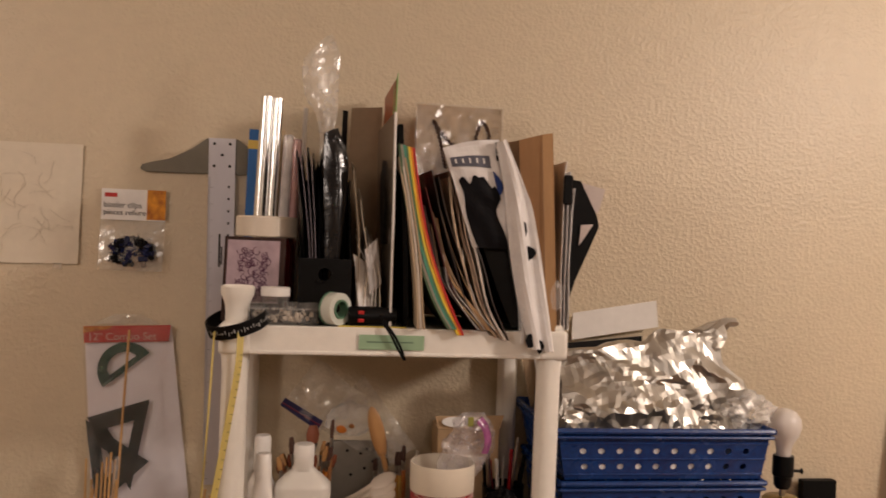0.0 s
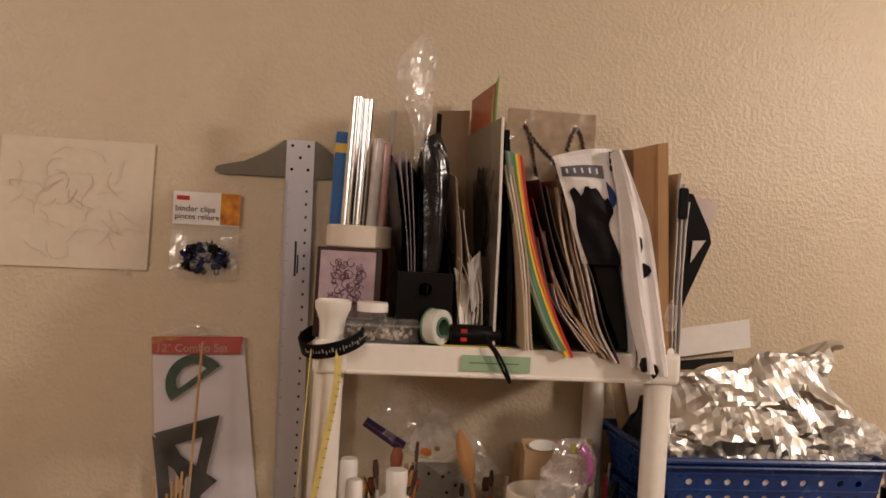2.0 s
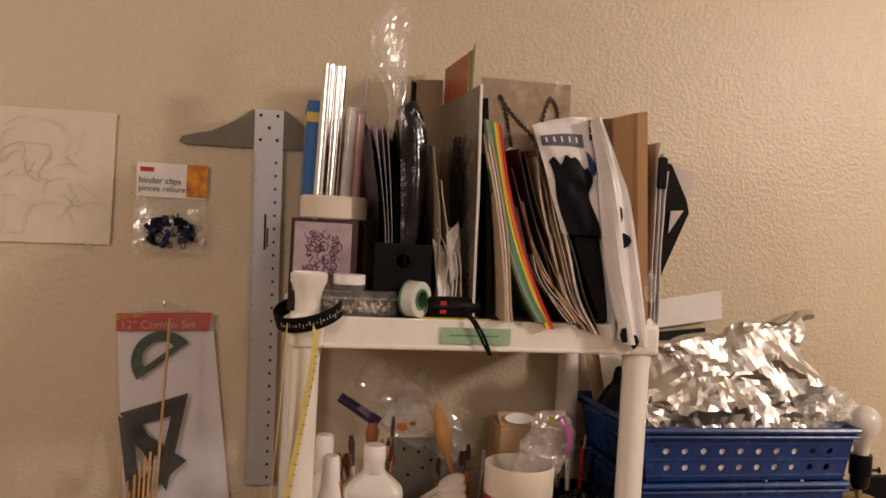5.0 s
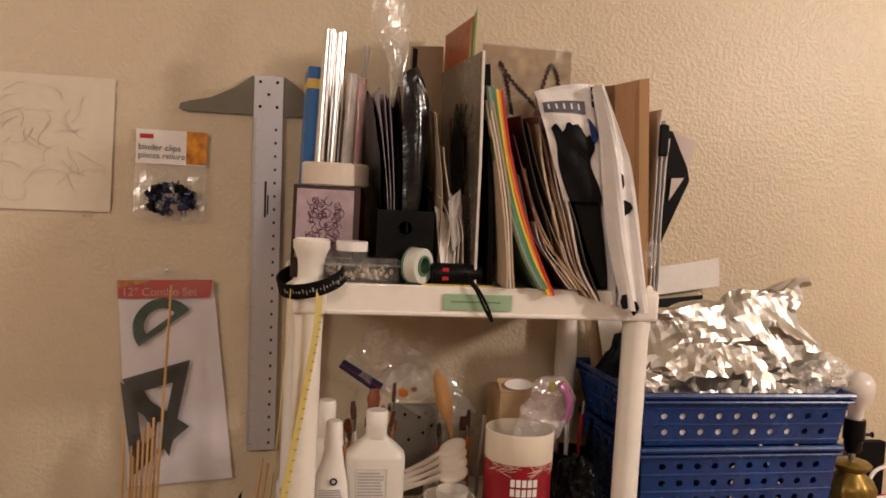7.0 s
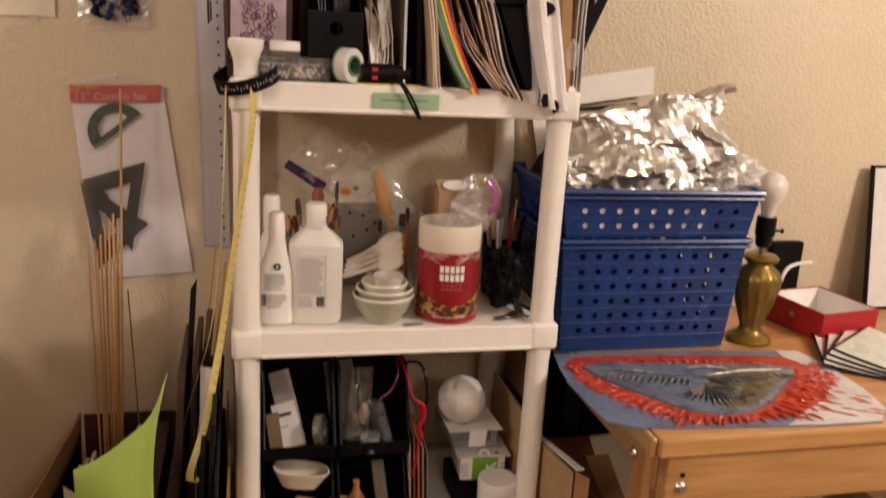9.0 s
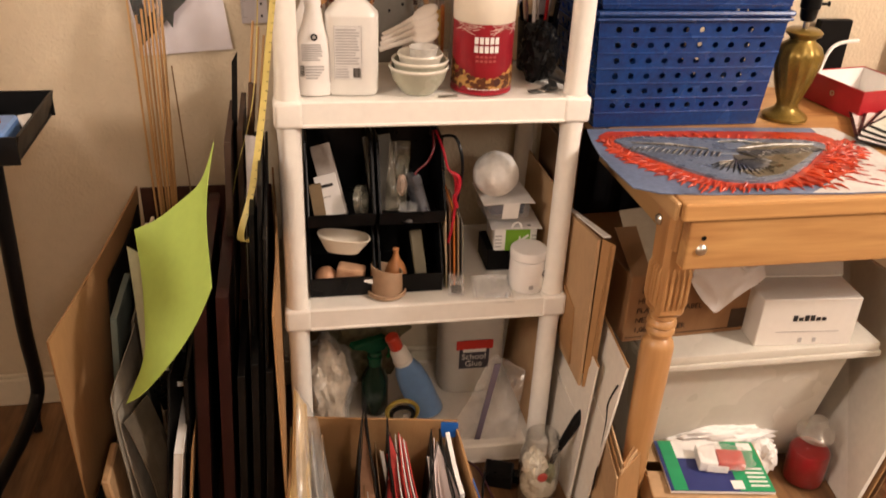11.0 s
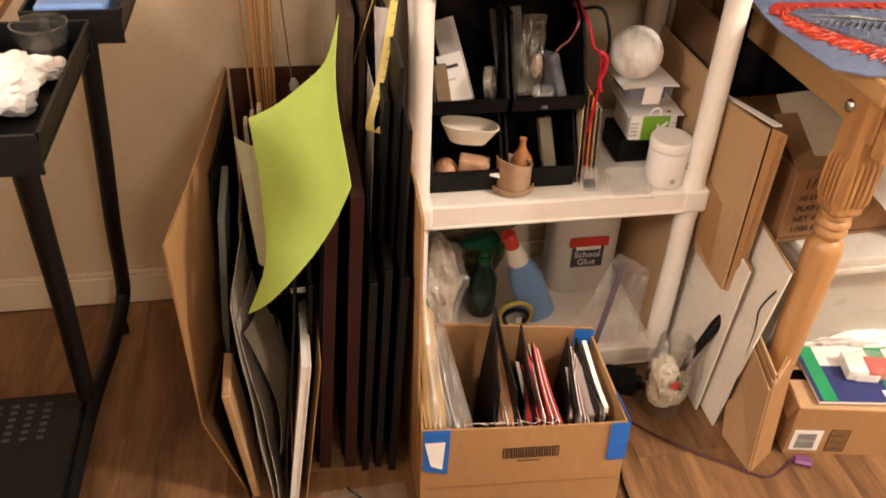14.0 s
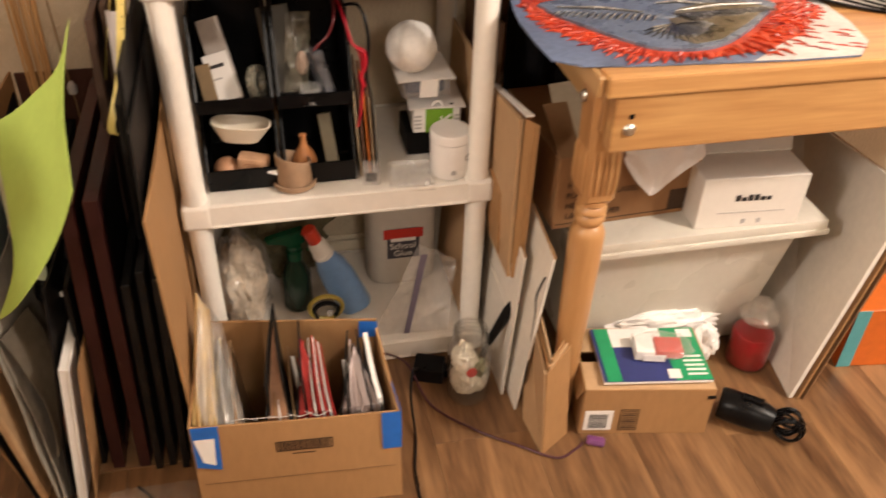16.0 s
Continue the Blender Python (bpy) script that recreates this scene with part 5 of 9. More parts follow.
cb = thing("cardboard_folder", "brown corrugated cardboard folder standing on the shelf", "cardboard")
FB = card_board("folder_cardboard", (0.25, 0.125, 0.05))
part("spine", quad((0.300, 1.474, S1 + 0.0005), (0.334, 1.470, S1 + 0.0005), (0.316, 1.479, 1.593), (0.278, 1.482, 1.582), 0.003), FB, cb)
part("edge_strip", quad((0.3345, 1.470, S1 + 0.0005), (0.352, 1.474, S1 + 0.0005), (0.334, 1.483, 1.597), (0.3165, 1.479, 1.593), 0.003), card_board("folder_edge_cardboard", (0.33, 0.18, 0.075)), cb)
part("side_panel", quad((0.300, 1.478, S1 + 0.0005), (0.278, 1.486, 1.582), (0.292, 1.70, 1.600), (0.312, 1.70, S1 + 0.0005), 0.003), M["board_dark"], cb)
part("side_panel", quad((0.352, 1.477, S1 + 0.0005), (0.334, 1.487, 1.597), (0.352, 1.76, 1.60), (0.362, 1.76, S1 + 0.0005), 0.003), M["board"], cb)
part("perforation", quad((0.3295, 1.4675, 1.32), (0.3305, 1.4675, 1.32), (0.3165, 1.4765, 1.58), (0.3155, 1.4765, 1.58), 0.0006), M["board_dark"], cb)
crumple("sticky_tape_wad", (0.345, 1.455, 1.325), (0.010, 0.006, 0.022), M["film"], "wad of clear tape stuck on the cardboard", "tape", 6)
for k, (x, xt, zt, base) in enumerate(((0.362, 0.364, 1.552, (0.70, 0.66, 0.64)), (0.369, 0.371, 1.535, (0.62, 0.58, 0.57)), (0.376, 0.380, 1.507, (0.76, 0.73, 0.71)))):
    standing("loose_paper", "white paper standing at the shelf end", "paper", colour("endpaper%d" % k, base, 0.55), [(x, 1.485, S1), (x - 0.002, 1.487, 1.40), (xt, 1.49, zt)], (0.004, 0.17, 0.0), 0.0014, 0.004, "papers at the shelf end", seed=k + 30)
solo("black_clip", box(0.357, 0.374, 1.478, 1.484, 1.478, 1.528, 0.003), M["black_matte"], "black clip with pale writing on papers", "clip")
bkp = thing("black_card", "black card with white sheets jutting past the shelf end", "card")
part("card", prism([(0.362, S1), (0.371, S1), (0.397, 1.350), (0.436, 1.444), (0.431, 1.464), (0.400, 1.522), (0.383, 1.524)], 1.52, 1.523), M["black_matte"], bkp)
part("white_sheet", prism([(0.400, 1.520), (0.446, 1.510), (0.436, 1.470), (0.428, 1.468)], 1.524, 1.526), colour("pale_sheet", (0.55, 0.47, 0.44), 0.5), bkp)
part("white_sheet", prism([(0.402, 1.446), (0.424, 1.448), (0.400, 1.410)], 1.516, 1.5175), colour("pale_sheet", (0.55, 0.47, 0.44), 0.5), bkp)

# print in a clear bag, with two braided straps pictured
sp = thing("bagged_print", "photo print of braided brown straps in a clear bag", "print", pose(0.22, 1.735, S1, -3, 0, 0))
part("print", box(-0.083, 0.087, 0, 0.002, 0.0, 0.412), colour("beige_photo", (0.42, 0.30, 0.185), 0.25, vary=0.5, scale=9, coat=0.4), sp)
part("film", quad((-0.091, -0.003, 0.2), (0.091, -0.003, 0.2), (0.090, -0.003, 0.415), (-0.086, -0.003, 0.415), 0.0006, None, 10, 8, lambda u, v: 0.004 * noise.noise((u * 6, v * 6, 3))), clear("print_bag_film", (0.9, 0.88, 0.84), 0.10, 0.03, 0.002, 30), sp)
brd = colour("braid_brown", (0.045, 0.018, 0.010), 0.4)
for pts in ([(-0.051, 0.380), (-0.025, 0.348), (0.000, 0.325), (0.026, 0.300)], [(-0.048, 0.378), (-0.036, 0.345), (-0.030, 0.315), (-0.024, 0.290)], [(0.030, 0.300), (0.034, 0.345), (0.044, 0.378), (0.050, 0.382), (0.060, 0.365), (0.066, 0.330), (0.072, 0.315)]):
    e = spline([(x, -0.0012, z) for x, z in pts], 8)
    bm = None
    for k, p in enumerate(e[:-1]):
        d = (e[k + 1] - p).normalized()
        s = Vector((d.z, 0, -d.x)) * 0.003 * (1 if k % 2 else -1)
        bm = tube([p + s * 0.9 - d * 0.001, p - s * 0.9 + d * 0.004], [0.0030, 0.0022], 6, bm)
    tagged(part("strap_picture", bm, brd, sp, "pictured brown braided strap"), kind="stuff")

# small things along the front
tp = thing("tape_roll", "roll of clear tape with green core on its side", "tape", pose(-0.014, 1.484, S1 + 0.0275, 90, 0, 46))
part("tape", lathe([(0.016, -0.010), (0.026, -0.010), (0.0265, -0.009), (0.0265, 0.009), (0.026, 0.010), (0.016, 0.010), (0.016, -0.010)], 36), colour("tape_white", (0.66, 0.68, 0.62), 0.3), tp, smooth=True)
part("core", lathe([(0.0125, -0.012), (0.0158, -0.012), (0.0158, 0.012), (0.0125, 0.012), (0.0125, -0.012)], 32), colour("green_core", (0.10, 0.22, 0.14), 0.4), tp, smooth=True)
part("side_ring", lathe([(0.0158, -0.0125), (0.0275, -0.0125), (0.0275, -0.0105), (0.0158, -0.0105), (0.0158, -0.0125)], 36), colour("green_core", (0.10, 0.22, 0.14), 0.4), tp, smooth=True)
dev = thing("torch", "small black torch with red buttons and a wrist cord", "torch", pose(0.036, 1.492, S1 + 0.0165, 0, 0, 4))
part("body", moved(lathe([(0, 0), (0.014, 0), (0.016, 0.004), (0.016, 0.05), (0.0145, 0.056), (0.0145, 0.078), (0, 0.078)], 24), pose(-0.03, 0, 0, 0, 90, 0)), M["black"], dev, smooth=True)
for z in (0.007, -0.006):
    part("button", box(-0.016, -0.006, -0.0175, -0.0145, z - 0.003, z + 0.003, 0.001), colour("button_red", (0.45, 0.02, 0.02), 0.4), dev)
part("wrist_cord", tube(spline([(0.020, -0.012, 0.004), (0.024, -0.026, -0.004), (0.038, -0.034, -0.022), (0.052, -0.036, -0.046), (0.060, -0.036, -0.067), (0.050, -0.035, -0.052), (0.032, -0.034, -0.020), (0.022, -0.024, -0.008)], 5), 0.0021, 6, flat=0.6), M["black_matte"], dev, "black loop cord hanging over the edge", smooth=True)
gr = thing("label_strip", "pale green masking tape label with a faint written line", "label")
part("tape", box(0.024, 0.130, SY0 - 0.0032, SY0 - 0.0024, 1.229, 1.253), colour("green_tape", (0.30, 0.45, 0.29), 0.6, vary=0.06), gr)
part("writing_bar", box(0.036, 0.112, SY0 - 0.0038, SY0 - 0.0034, 1.2405, 1.2425), colour("faint_ink", (0.12, 0.20, 0.14), 0.7), gr)
solo("yellow_strip", box(-0.01, 0.10, SY0 + 0.001, SY0 + 0.008, S1, S1 + 0.0015), colour("yellow_card", (0.72, 0.58, 0.10), 0.6), "thin yellow card strip under the papers", "card")

# wristband and measuring tape on the left post
px, py = SX0 + 0.024, SY0 + 0.024
wb = thing("wristband", "black rubber wristband with pale writing round the post", "wristband", pose(px + 0.002, py, 1.268, 14, -16, 0))
ring = lathe([(0.048, -0.011), (0.0505, -0.011), (0.0505, 0.011), (0.048, 0.011), (0.048, -0.011)], 48)
part("band", ring, [M["black_matte"]], wb, smooth=True)
for k in range(22):
    a = radians(215 + 5.7 * k)
    part("writing_bar", box(-0.0006 - 0.0012 * (k % 4 == 1), 0.0006, -0.0005, 0.0005, -0.002 - 0.003 * (k % 5 == 2), 0.001 + 0.0028 * (k % 3 == 0), 0.0), colour("script_grey", (0.35, 0.34, 0.33), 0.5), wb, m=pose(0.0512 * math.cos(a), 0.0512 * math.sin(a), 0, 0, 0, math.degrees(a) + 90))
M["tape_yellow"] = material("yellow_tape", (0.66, 0.53, 0.17), 0.5, vary=0.1, scale=30)
mt = thing("measuring_tape", "yellow sewing tape measure hanging down from the post", "tape measure")


def ribbon(points, sides, width, thick=0.0007):
    e, s = spline(points, 8), spline(sides, 8)
    n = len(e) - 1
    return sheet(lambda u, v: e[round(u * n)] + s[round(u * n)].normalized() * width * (v - 0.5), n, 1, thick)


way = [(-0.160, 1.452, 1.262), (-0.162, 1.446, 1.20), (-0.176, 1.446, 1.10), (-0.194, 1.448, 0.98), (-0.213, 1.45, 0.85), (-0.238, 1.43, 0.72), (-0.262, 1.40, 0.645), (-0.252, 1.395, 0.632), (-0.240, 1.398, 0.642)]
sd = [(0.75, 0.65, 0)] * 4 + [(1, 0.5, 0.2), (1, -0.4, 0.2), (1, -0.2, 0.1), (0.7, -0.7, 0), (0.5, -0.8, 0)]
part("ribbon", ribbon(way, sd, 0.0125), M["tape_yellow"], mt)
part("ribbon", ribbon([(-0.200, 1.452, 1.255), (-0.206, 1.455, 1.10), (-0.214, 1.47, 0.98), (-0.232, 1.50, 0.84), (-0.270, 1.53, 0.70), (-0.29, 1.53, 0.60)], [(0.12, 1, 0)] * 6, 0.012), M["tape_yellow"], mt)
e = spline(way, 8)
tk = None
for k in range(6, len(e) - 20, 1):
    p = e[k]
    tk = box(p.x + 0.001, p.x + 0.005, p.y - 0.0022, p.y - 0.0012, p.z, p.z + 0.0007, 0, tk)
tagged(part("tick_mark", tk, M["ink"], mt, "black tape graduations"), kind="stuff")

# ---- second tier ----
S2 = 0.8545
M["milk_plastic"] = material("translucent_white_plastic", (0.80, 0.77, 0.72), 0.3, vary=0.04, transmit=0.12)
M["white_gloss"] = material("white_gloss_plastic", (0.82, 0.79, 0.76), 0.25, vary=0.04)
M["label_grey"] = material("label_print_grey", (0.42, 0.40, 0.39), 0.5, vary=0.1)


def oblong(profile, sx, sy, seg=32, power=3.5):
    """A bottle of rounded-rectangle section: (scale, z) pairs of half widths sx, sy."""
    bm = bmesh.new()
    rings = []
    for s, z, rnd_ in profile:
        ring = []
        for k in range(seg):
            a = 2 * math.pi * k / seg
            c, q = math.cos(a), math.sin(a)
            p = 2 + (power - 2) * (1 - rnd_)
            r = (abs(c) ** p + abs(q) ** p) ** (-1 / p)
            ax, ay = (s * sx, s * sy) if rnd_ < 0.9 else (s, s)
            ring.append(bm.verts.new((r * c * ax, r * q * ay, z)))
        rings.append(ring)
    for a, b in zip(rings, rings[1:]):
        for k in range(seg):
            bm.faces.new((a[k], a[(k + 1) % seg], b[(k + 1) % seg], b[k]))
    bm.faces.new(rings[0]), bm.faces.new(rings[-1])
    return bm


def bars(name, x0, x1, z0, z1, n, y, mat, parent, short=0.85, seed=1):
    """Lines of unreadable print as one mesh of thin bars."""
    r = random.Random(seed)
    bm = None
    for k in range(n):
        z = z1 - (z1 - z0) * (k + 0.5) / n
        h = (z1 - z0) / n * 0.28
        bm = box(x0, x0 + (x1 - x0) * r.uniform(short, 1), y - 0.0004, y, z - h, z + h, 0, bm)
    return tagged(part(name, bm, mat, parent), kind="stuff")


def barcode(x0, x1, z0, z1, y, parent, mat=None):
    r = random.Random(7)
    bm, x = None, x0
    while x < x1:
        w = (x1 - x0) * r.uniform(0.02, 0.06)
        bm = box(x, min(x + w, x1), y - 0.0004, y, z0, z1, 0, bm)
        x += w + (x1 - x0) * r.uniform(0.02, 0.05)
    return tagged(part("barcode", bm, mat or M["ink"], parent), kind="stuff")


alc = thing("alcohol_bottle", "translucent white plastic bottle with a printed back label", "bottle", pose(-0.056, 1.535, S2, 0, 0, -4))
part("body", oblong([(0.93, 0, 0), (1, 0.006, 0), (1, 0.134, 0), (0.975, 0.140, 0), (0.70, 0.153, 0.05), (0.46, 0.162, 0.25), (0.0165, 0.168, 1), (0.0165, 0.186, 1)], 0.046, 0.030), M["milk_plastic"], alc, smooth=True)
part("cap", lathe([(0, 0.206), (0.0155, 0.206), (0.017, 0.203), (0.017, 0.184), (0, 0.184)], 30, None, lambda a, z: 1 + 0.02 * math.cos(24 * a)), M["white_gloss"], alc, smooth=True)
lab = part("back_label", box(-0.030, 0.016, -0.0312, -0.0303, 0.030, 0.122), colour("label_white", (0.70, 0.68, 0.65), 0.4), alc)
bars("print_bar", -0.028, 0.014, 0.055, 0.118, 13, -0.0314, M["label_grey"], lab, 0.8)
for a in ((-0.0305, -0.0298, 0.030, 0.122), (0.0155, 0.0162, 0.030, 0.122), (-0.0305, 0.0162, 0.1215, 0.1222), (-0.0305, 0.0162, 0.052, 0.0527)):
    part("label_rule", box(a[0], a[1], -0.0317, -0.0313, a[2], a[3]), M["label_grey"], lab)
bars("print_bar", -0.028, -0.002, 0.032, 0.050, 4, -0.0314, M["label_grey"], lab, 0.7, 3)
barcode(0.002, 0.0145, 0.033, 0.050, -0.0314, lab)

sb = thing("lotion_bottle", "white tapered plastic bottle with a flip cap and printed label", "bottle", pose(-0.122, 1.528, S2))
part("body", oblong([(0.9, 0, 0.3), (1, 0.005, 0.3), (1, 0.07, 0.3), (0.9, 0.10, 0.4), (0.6, 0.125, 0.6), (0.014, 0.145, 1), (0.0125, 0.155, 1)], 0.030, 0.022), M["white_gloss"], sb, smooth=True)
part("cap", lathe([(0, 0.192), (0.010, 0.192), (0.0125, 0.189), (0.0145, 0.153), (0, 0.153)], 24), M["white_gloss"], sb, smooth=True)
bars("print_bar", -0.022, 0.014, 0.062, 0.092, 8, -0.0222, M["label_grey"], sb, 0.75, 5)
bars("print_bar", -0.016, 0.018, 0.030, 0.055, 5, -0.0225, M["label_grey"], sb, 0.6, 6)
barcode(-0.025, -0.018, 0.035, 0.055, -0.0210, sb)
part("emblem", moved(lathe([(0.003, 0.0008), (0.006, 0.0008), (0.006, 0), (0.003, 0)], 16), pose(0.0, -0.0215, 0.103, 90, 0, 0)), M["ink"], sb)
tb = thing("lotion_bottle", "slim white bottle behind the taller labelled ones", "bottle", pose(-0.128, 1.60, S2))
part("body", lathe([(0, 0), (0.022, 0), (0.023, 0.006), (0.023, 0.12), (0.012, 0.145), (0, 0.145)], 26), M["white_gloss"], tb, smooth=True)
part("cap", lathe([(0, 0.205), (0.0125, 0.205), (0.0145, 0.20), (0.0145, 0.146), (0, 0.146)], 24), M["white_gloss"], tb, smooth=True)

M["sage"] = material("sage_glazed_ceramic", (0.42, 0.42, 0.33), 0.25, vary=0.08, scale=12)
M["cream_glaze"] = material("cream_glazed_ceramic", (0.66, 0.62, 0.53), 0.25, vary=0.06, scale=12)


def bowl(r, h, mat, z, label, seed=0):
    b = thing("bowl", label, "bowl", pose(0.062 + 0.002 * seed, 1.528, z), "nested bowls")
    part("shell", lathe([(0, 0), (r * 0.55, 0), (r * 0.62, 0.004), (r * 0.86, h * 0.5), (r, h), (r * 0.97, h + 0.0015), (r * 0.93, h), (r * 0.80, h * 0.55), (r * 0.55, 0.006), (0, 0.005)], 40,
                        None, lambda a, zz: 1 + (0.008 * math.sin(zz * 900) if 0.006 < zz < h - 0.01 else 0)), mat, b, smooth=True)
    part("rim", lathe([(r * 1.0, h - 0.003), (r * 1.025, h), (r * 0.99, h + 0.003), (r * 0.93, h + 0.0012), (r * 0.93, h - 0.002), (r * 1.0, h - 0.003)], 40), M["cream_glaze"], b, "paler cream rim", smooth=True)


bowl(0.053, 0.046, M["sage"], S2, "sage green ceramic bowl holding smaller bowls")
bowl(0.050, 0.040, M["sage"], S2 + 0.018, "cream and sage ceramic bowl nested in another", 1)
bowl(0.040, 0.034, M["cream_glaze"], S2 + 0.034, "small cream ceramic bowl nested on top", 1)
cp = thing("measuring_cup", "small translucent plastic cup in the nested bowls", "cup", pose(0.070, 1.530, S2 + 0.042))
part("wall", lathe([(0, 0), (0.019, 0), (0.026, 0.038), (0.0245, 0.038), (0.018, 0.002), (0, 0.0015)], 28), clear("cup_plastic", (0.70, 0.66, 0.60), 0.25, 0.72, 0.0003, 20), cp, smooth=True)
sp_m = colour("ivory_plastic", (0.70, 0.62, 0.54), 0.35, vary=0.05)
for k in range(4):
    s = thing("plastic_spoon", "ivory plastic spoon lying across the bowls", "spoon", pose(-0.003 + 0.003 * k, 1.582 + 0.006 * k, S2 + 0.062 + 0.007 * k, 42 - 6 * k, -17 - 3 * k, -5 + 3 * k), "plastic spoons")
    part("handle", tube([(0, 0, 0), (0.035, 0, 0.0), (0.068, 0, 0.002)], [0.0050, 0.0042, 0.0055], 8, flat=0.4), sp_m, s, smooth=True)
    bm = bmesh.new()
    bmesh.ops.create_uvsphere(bm, u_segments=16, v_segments=10, radius=1)
    part("spoon_bowl", moved(bm, pose(0.088, 0, 0.002) @ Matrix.Diagonal((0.025, 0.0175, 0.006, 1))), sp_m, s, smooth=True)
crumple("paper_wad", (0.080, 1.630, S2 + 0.040), (0.036, 0.026, 0.034), colour("wad_paper", (0.62, 0.54, 0.46), 0.6), "crumpled cream paper wad behind the bowls", "paper", 9, 0.3)

# popcorn canister
M["can_red"] = material("canister_red", (0.30, 0.012, 0.022), 0.35, vary=0.12, scale=14)
can = thing("snack_canister", "red cardboard snack canister with cream rim, opened", "canister", pose(0.181, 1.545, S2) @ Matrix.Diagonal((0.96, 0.96, 0.95, 1)))
part("wall", lathe([(0, 0.0), (0.0555, 0.0), (0.057, 0.002), (0.057, 0.134), (0.0555, 0.134), (0.0555, 0.003), (0, 0.003)], 56), M["can_red"], can, smooth=True)
part("collar", lathe([(0.0572, 0.133), (0.0578, 0.134), (0.0582, 0.180), (0.0575, 0.183), (0.0555, 0.183), (0.055, 0.134), (0.0572, 0.133)], 56), colour("collar_cream", (0.76, 0.68, 0.56), 0.5, vary=0.04), can, "cream cardboard collar", smooth=True)
part("foot_ring", lathe([(0.0572, 0.0), (0.0582, 0.001), (0.0582, 0.005), (0.0572, 0.006), (0.0572, 0.0)], 48), M["can_red"], can, smooth=True)


def wrapped(parent, name, shapes, mat, r, label=""):
    """Small flat shapes (angle in degrees, z, half width, half height, turn) laid on a cylinder of radius r."""
    bm = None
    for a, z, w, h, turn in shapes:
        q = bmesh.new()
        pts = [(-w, -h), (w, -h), (w, h), (-w, h)] if name in ("brand_block", "print_bar") else [(w * math.cos(j * 0.785 + 0.39), h * math.sin(j * 0.785 + 0.39)) for j in range(8)]
        c, s = math.cos(radians(turn)), math.sin(radians(turn))
        pts = [(x * c - y * s, x * s + y * c) for x, y in pts]
        for rr in (r, r + 0.0008):
            q.faces.new([q.verts.new((rr * math.cos(radians(a) + x / r), rr * math.sin(radians(a) + x / r), z + y)) for x, y in pts])
        bm = join(bm, q)
    return tagged(part(name, bm, mat, parent, label), kind="stuff")


rnd = random.Random(31)
pop, pop2 = [], []
for k in range(260):
    a = rnd.uniform(-180, 10)
    top = 0.030 + 0.036 * (0.5 + 0.5 * math.sin(radians(a * 1.6 + 60))) * 1.1
    (pop if k % 3 else pop2).append((a, rnd.uniform(0.014, top), rnd.uniform(0.003, 0.006), rnd.uniform(0.003, 0.005), rnd.uniform(0, 90)))
wrapped(can, "popcorn_print", pop, colour("caramel", (0.50, 0.27, 0.08), 0.4, vary=0.4, scale=90), 0.0573, "printed caramel popcorn")
wrapped(can, "nut_print", pop2, colour("dark_nut", (0.10, 0.03, 0.012), 0.4), 0.0577)
wrapped(can, "twig_print", [(rnd.uniform(-170, -10), rnd.uniform(0.118, 0.132), 0.0008, rnd.uniform(0.008, 0.016), rnd.uniform(50, 130)) for k in range(30)], colour("pale_twig", (0.62, 0.42, 0.36), 0.4), 0.0573)
# brand lettering as plain blocks
wrapped(can, "brand_block", [(-115 + 9.5 * k, z, 0.0036, 0.0062, 0) for z in (0.104, 0.088) for k in range(5)], M["white"], 0.0575, "white brand lettering as plain blocks")
wrapped(can, "print_bar", [(-112 + 8 * k, z, 0.003, 0.0022, 0) for z in (0.074, 0.066) for k in range(5)], colour("pale_red", (0.42, 0.08, 0.08), 0.4), 0.0575)
wrapped(can, "seal_print", [(-72, 0.026, 0.0075, 0.0075, 0)], colour("seal_dark", (0.06, 0.02, 0.015), 0.4), 0.0582)
wrapped(can, "print_bar", [(-125 + 7 * k, 0.012, 0.0025, 0.001, 0) for k in range(9)], M["white"], 0.0577)
zc = thing("zip_bag", "crumpled clear zip bag stuffed in the canister", "bag")
zl_, zr_ = spline([(0.182, 1.548, 0.985), (0.174, 1.542, 1.030), (0.184, 1.54, 1.065), (0.199, 1.54, 1.094), (0.213, 1.545, 1.113)], 6), spline([(0.226, 1.548, 0.985), (0.258, 1.545, 1.030), (0.270, 1.545, 1.070), (0.264, 1.545, 1.098), (0.250, 1.545, 1.114)], 6)


def stuffed_at(u, v):
    k, a = round(v * 24), 2 * math.pi * u
    q = crease(u * 9 + v * 2, v * 8, 12) * 0.016 + crease(u * 19, v * 17 + u * 4, 13) * 0.007
    thick = 0.020 * math.sqrt(max(0.02, 1 - (2 * v - 1) ** 4))
    return zl_[k].lerp(zr_[k], 0.5 + 0.5 * math.cos(a)) + Vector((0, thick * math.sin(a), 0)) + q * math.sin(math.pi * max(0.05, v * 0.98))


part("film", sheet(stuffed_at, 40, 24, 0.0), clear("bag_film", (0.88, 0.82, 0.84), 0.12, 0.24, 0.001, 60, (0.12, 0.5)), zc)
part("zip_strip", tube(spline([(0.238, 1.522, 1.106), (0.250, 1.520, 1.090), (0.254, 1.520, 1.066), (0.249, 1.522, 1.048)], 5), 0.0095, 8, flat=0.3), clear("zip_pink_film", (0.36, 0.10, 0.26), 0.15, 0.75, 0.001, 40), zc, "pink-violet zip edge", smooth=True)
part("green_corner", box(0.218, 0.228, 1.520, 1.522, 1.094, 1.110, 0.001), colour("olive_print", (0.26, 0.26, 0.06), 0.4), zc)

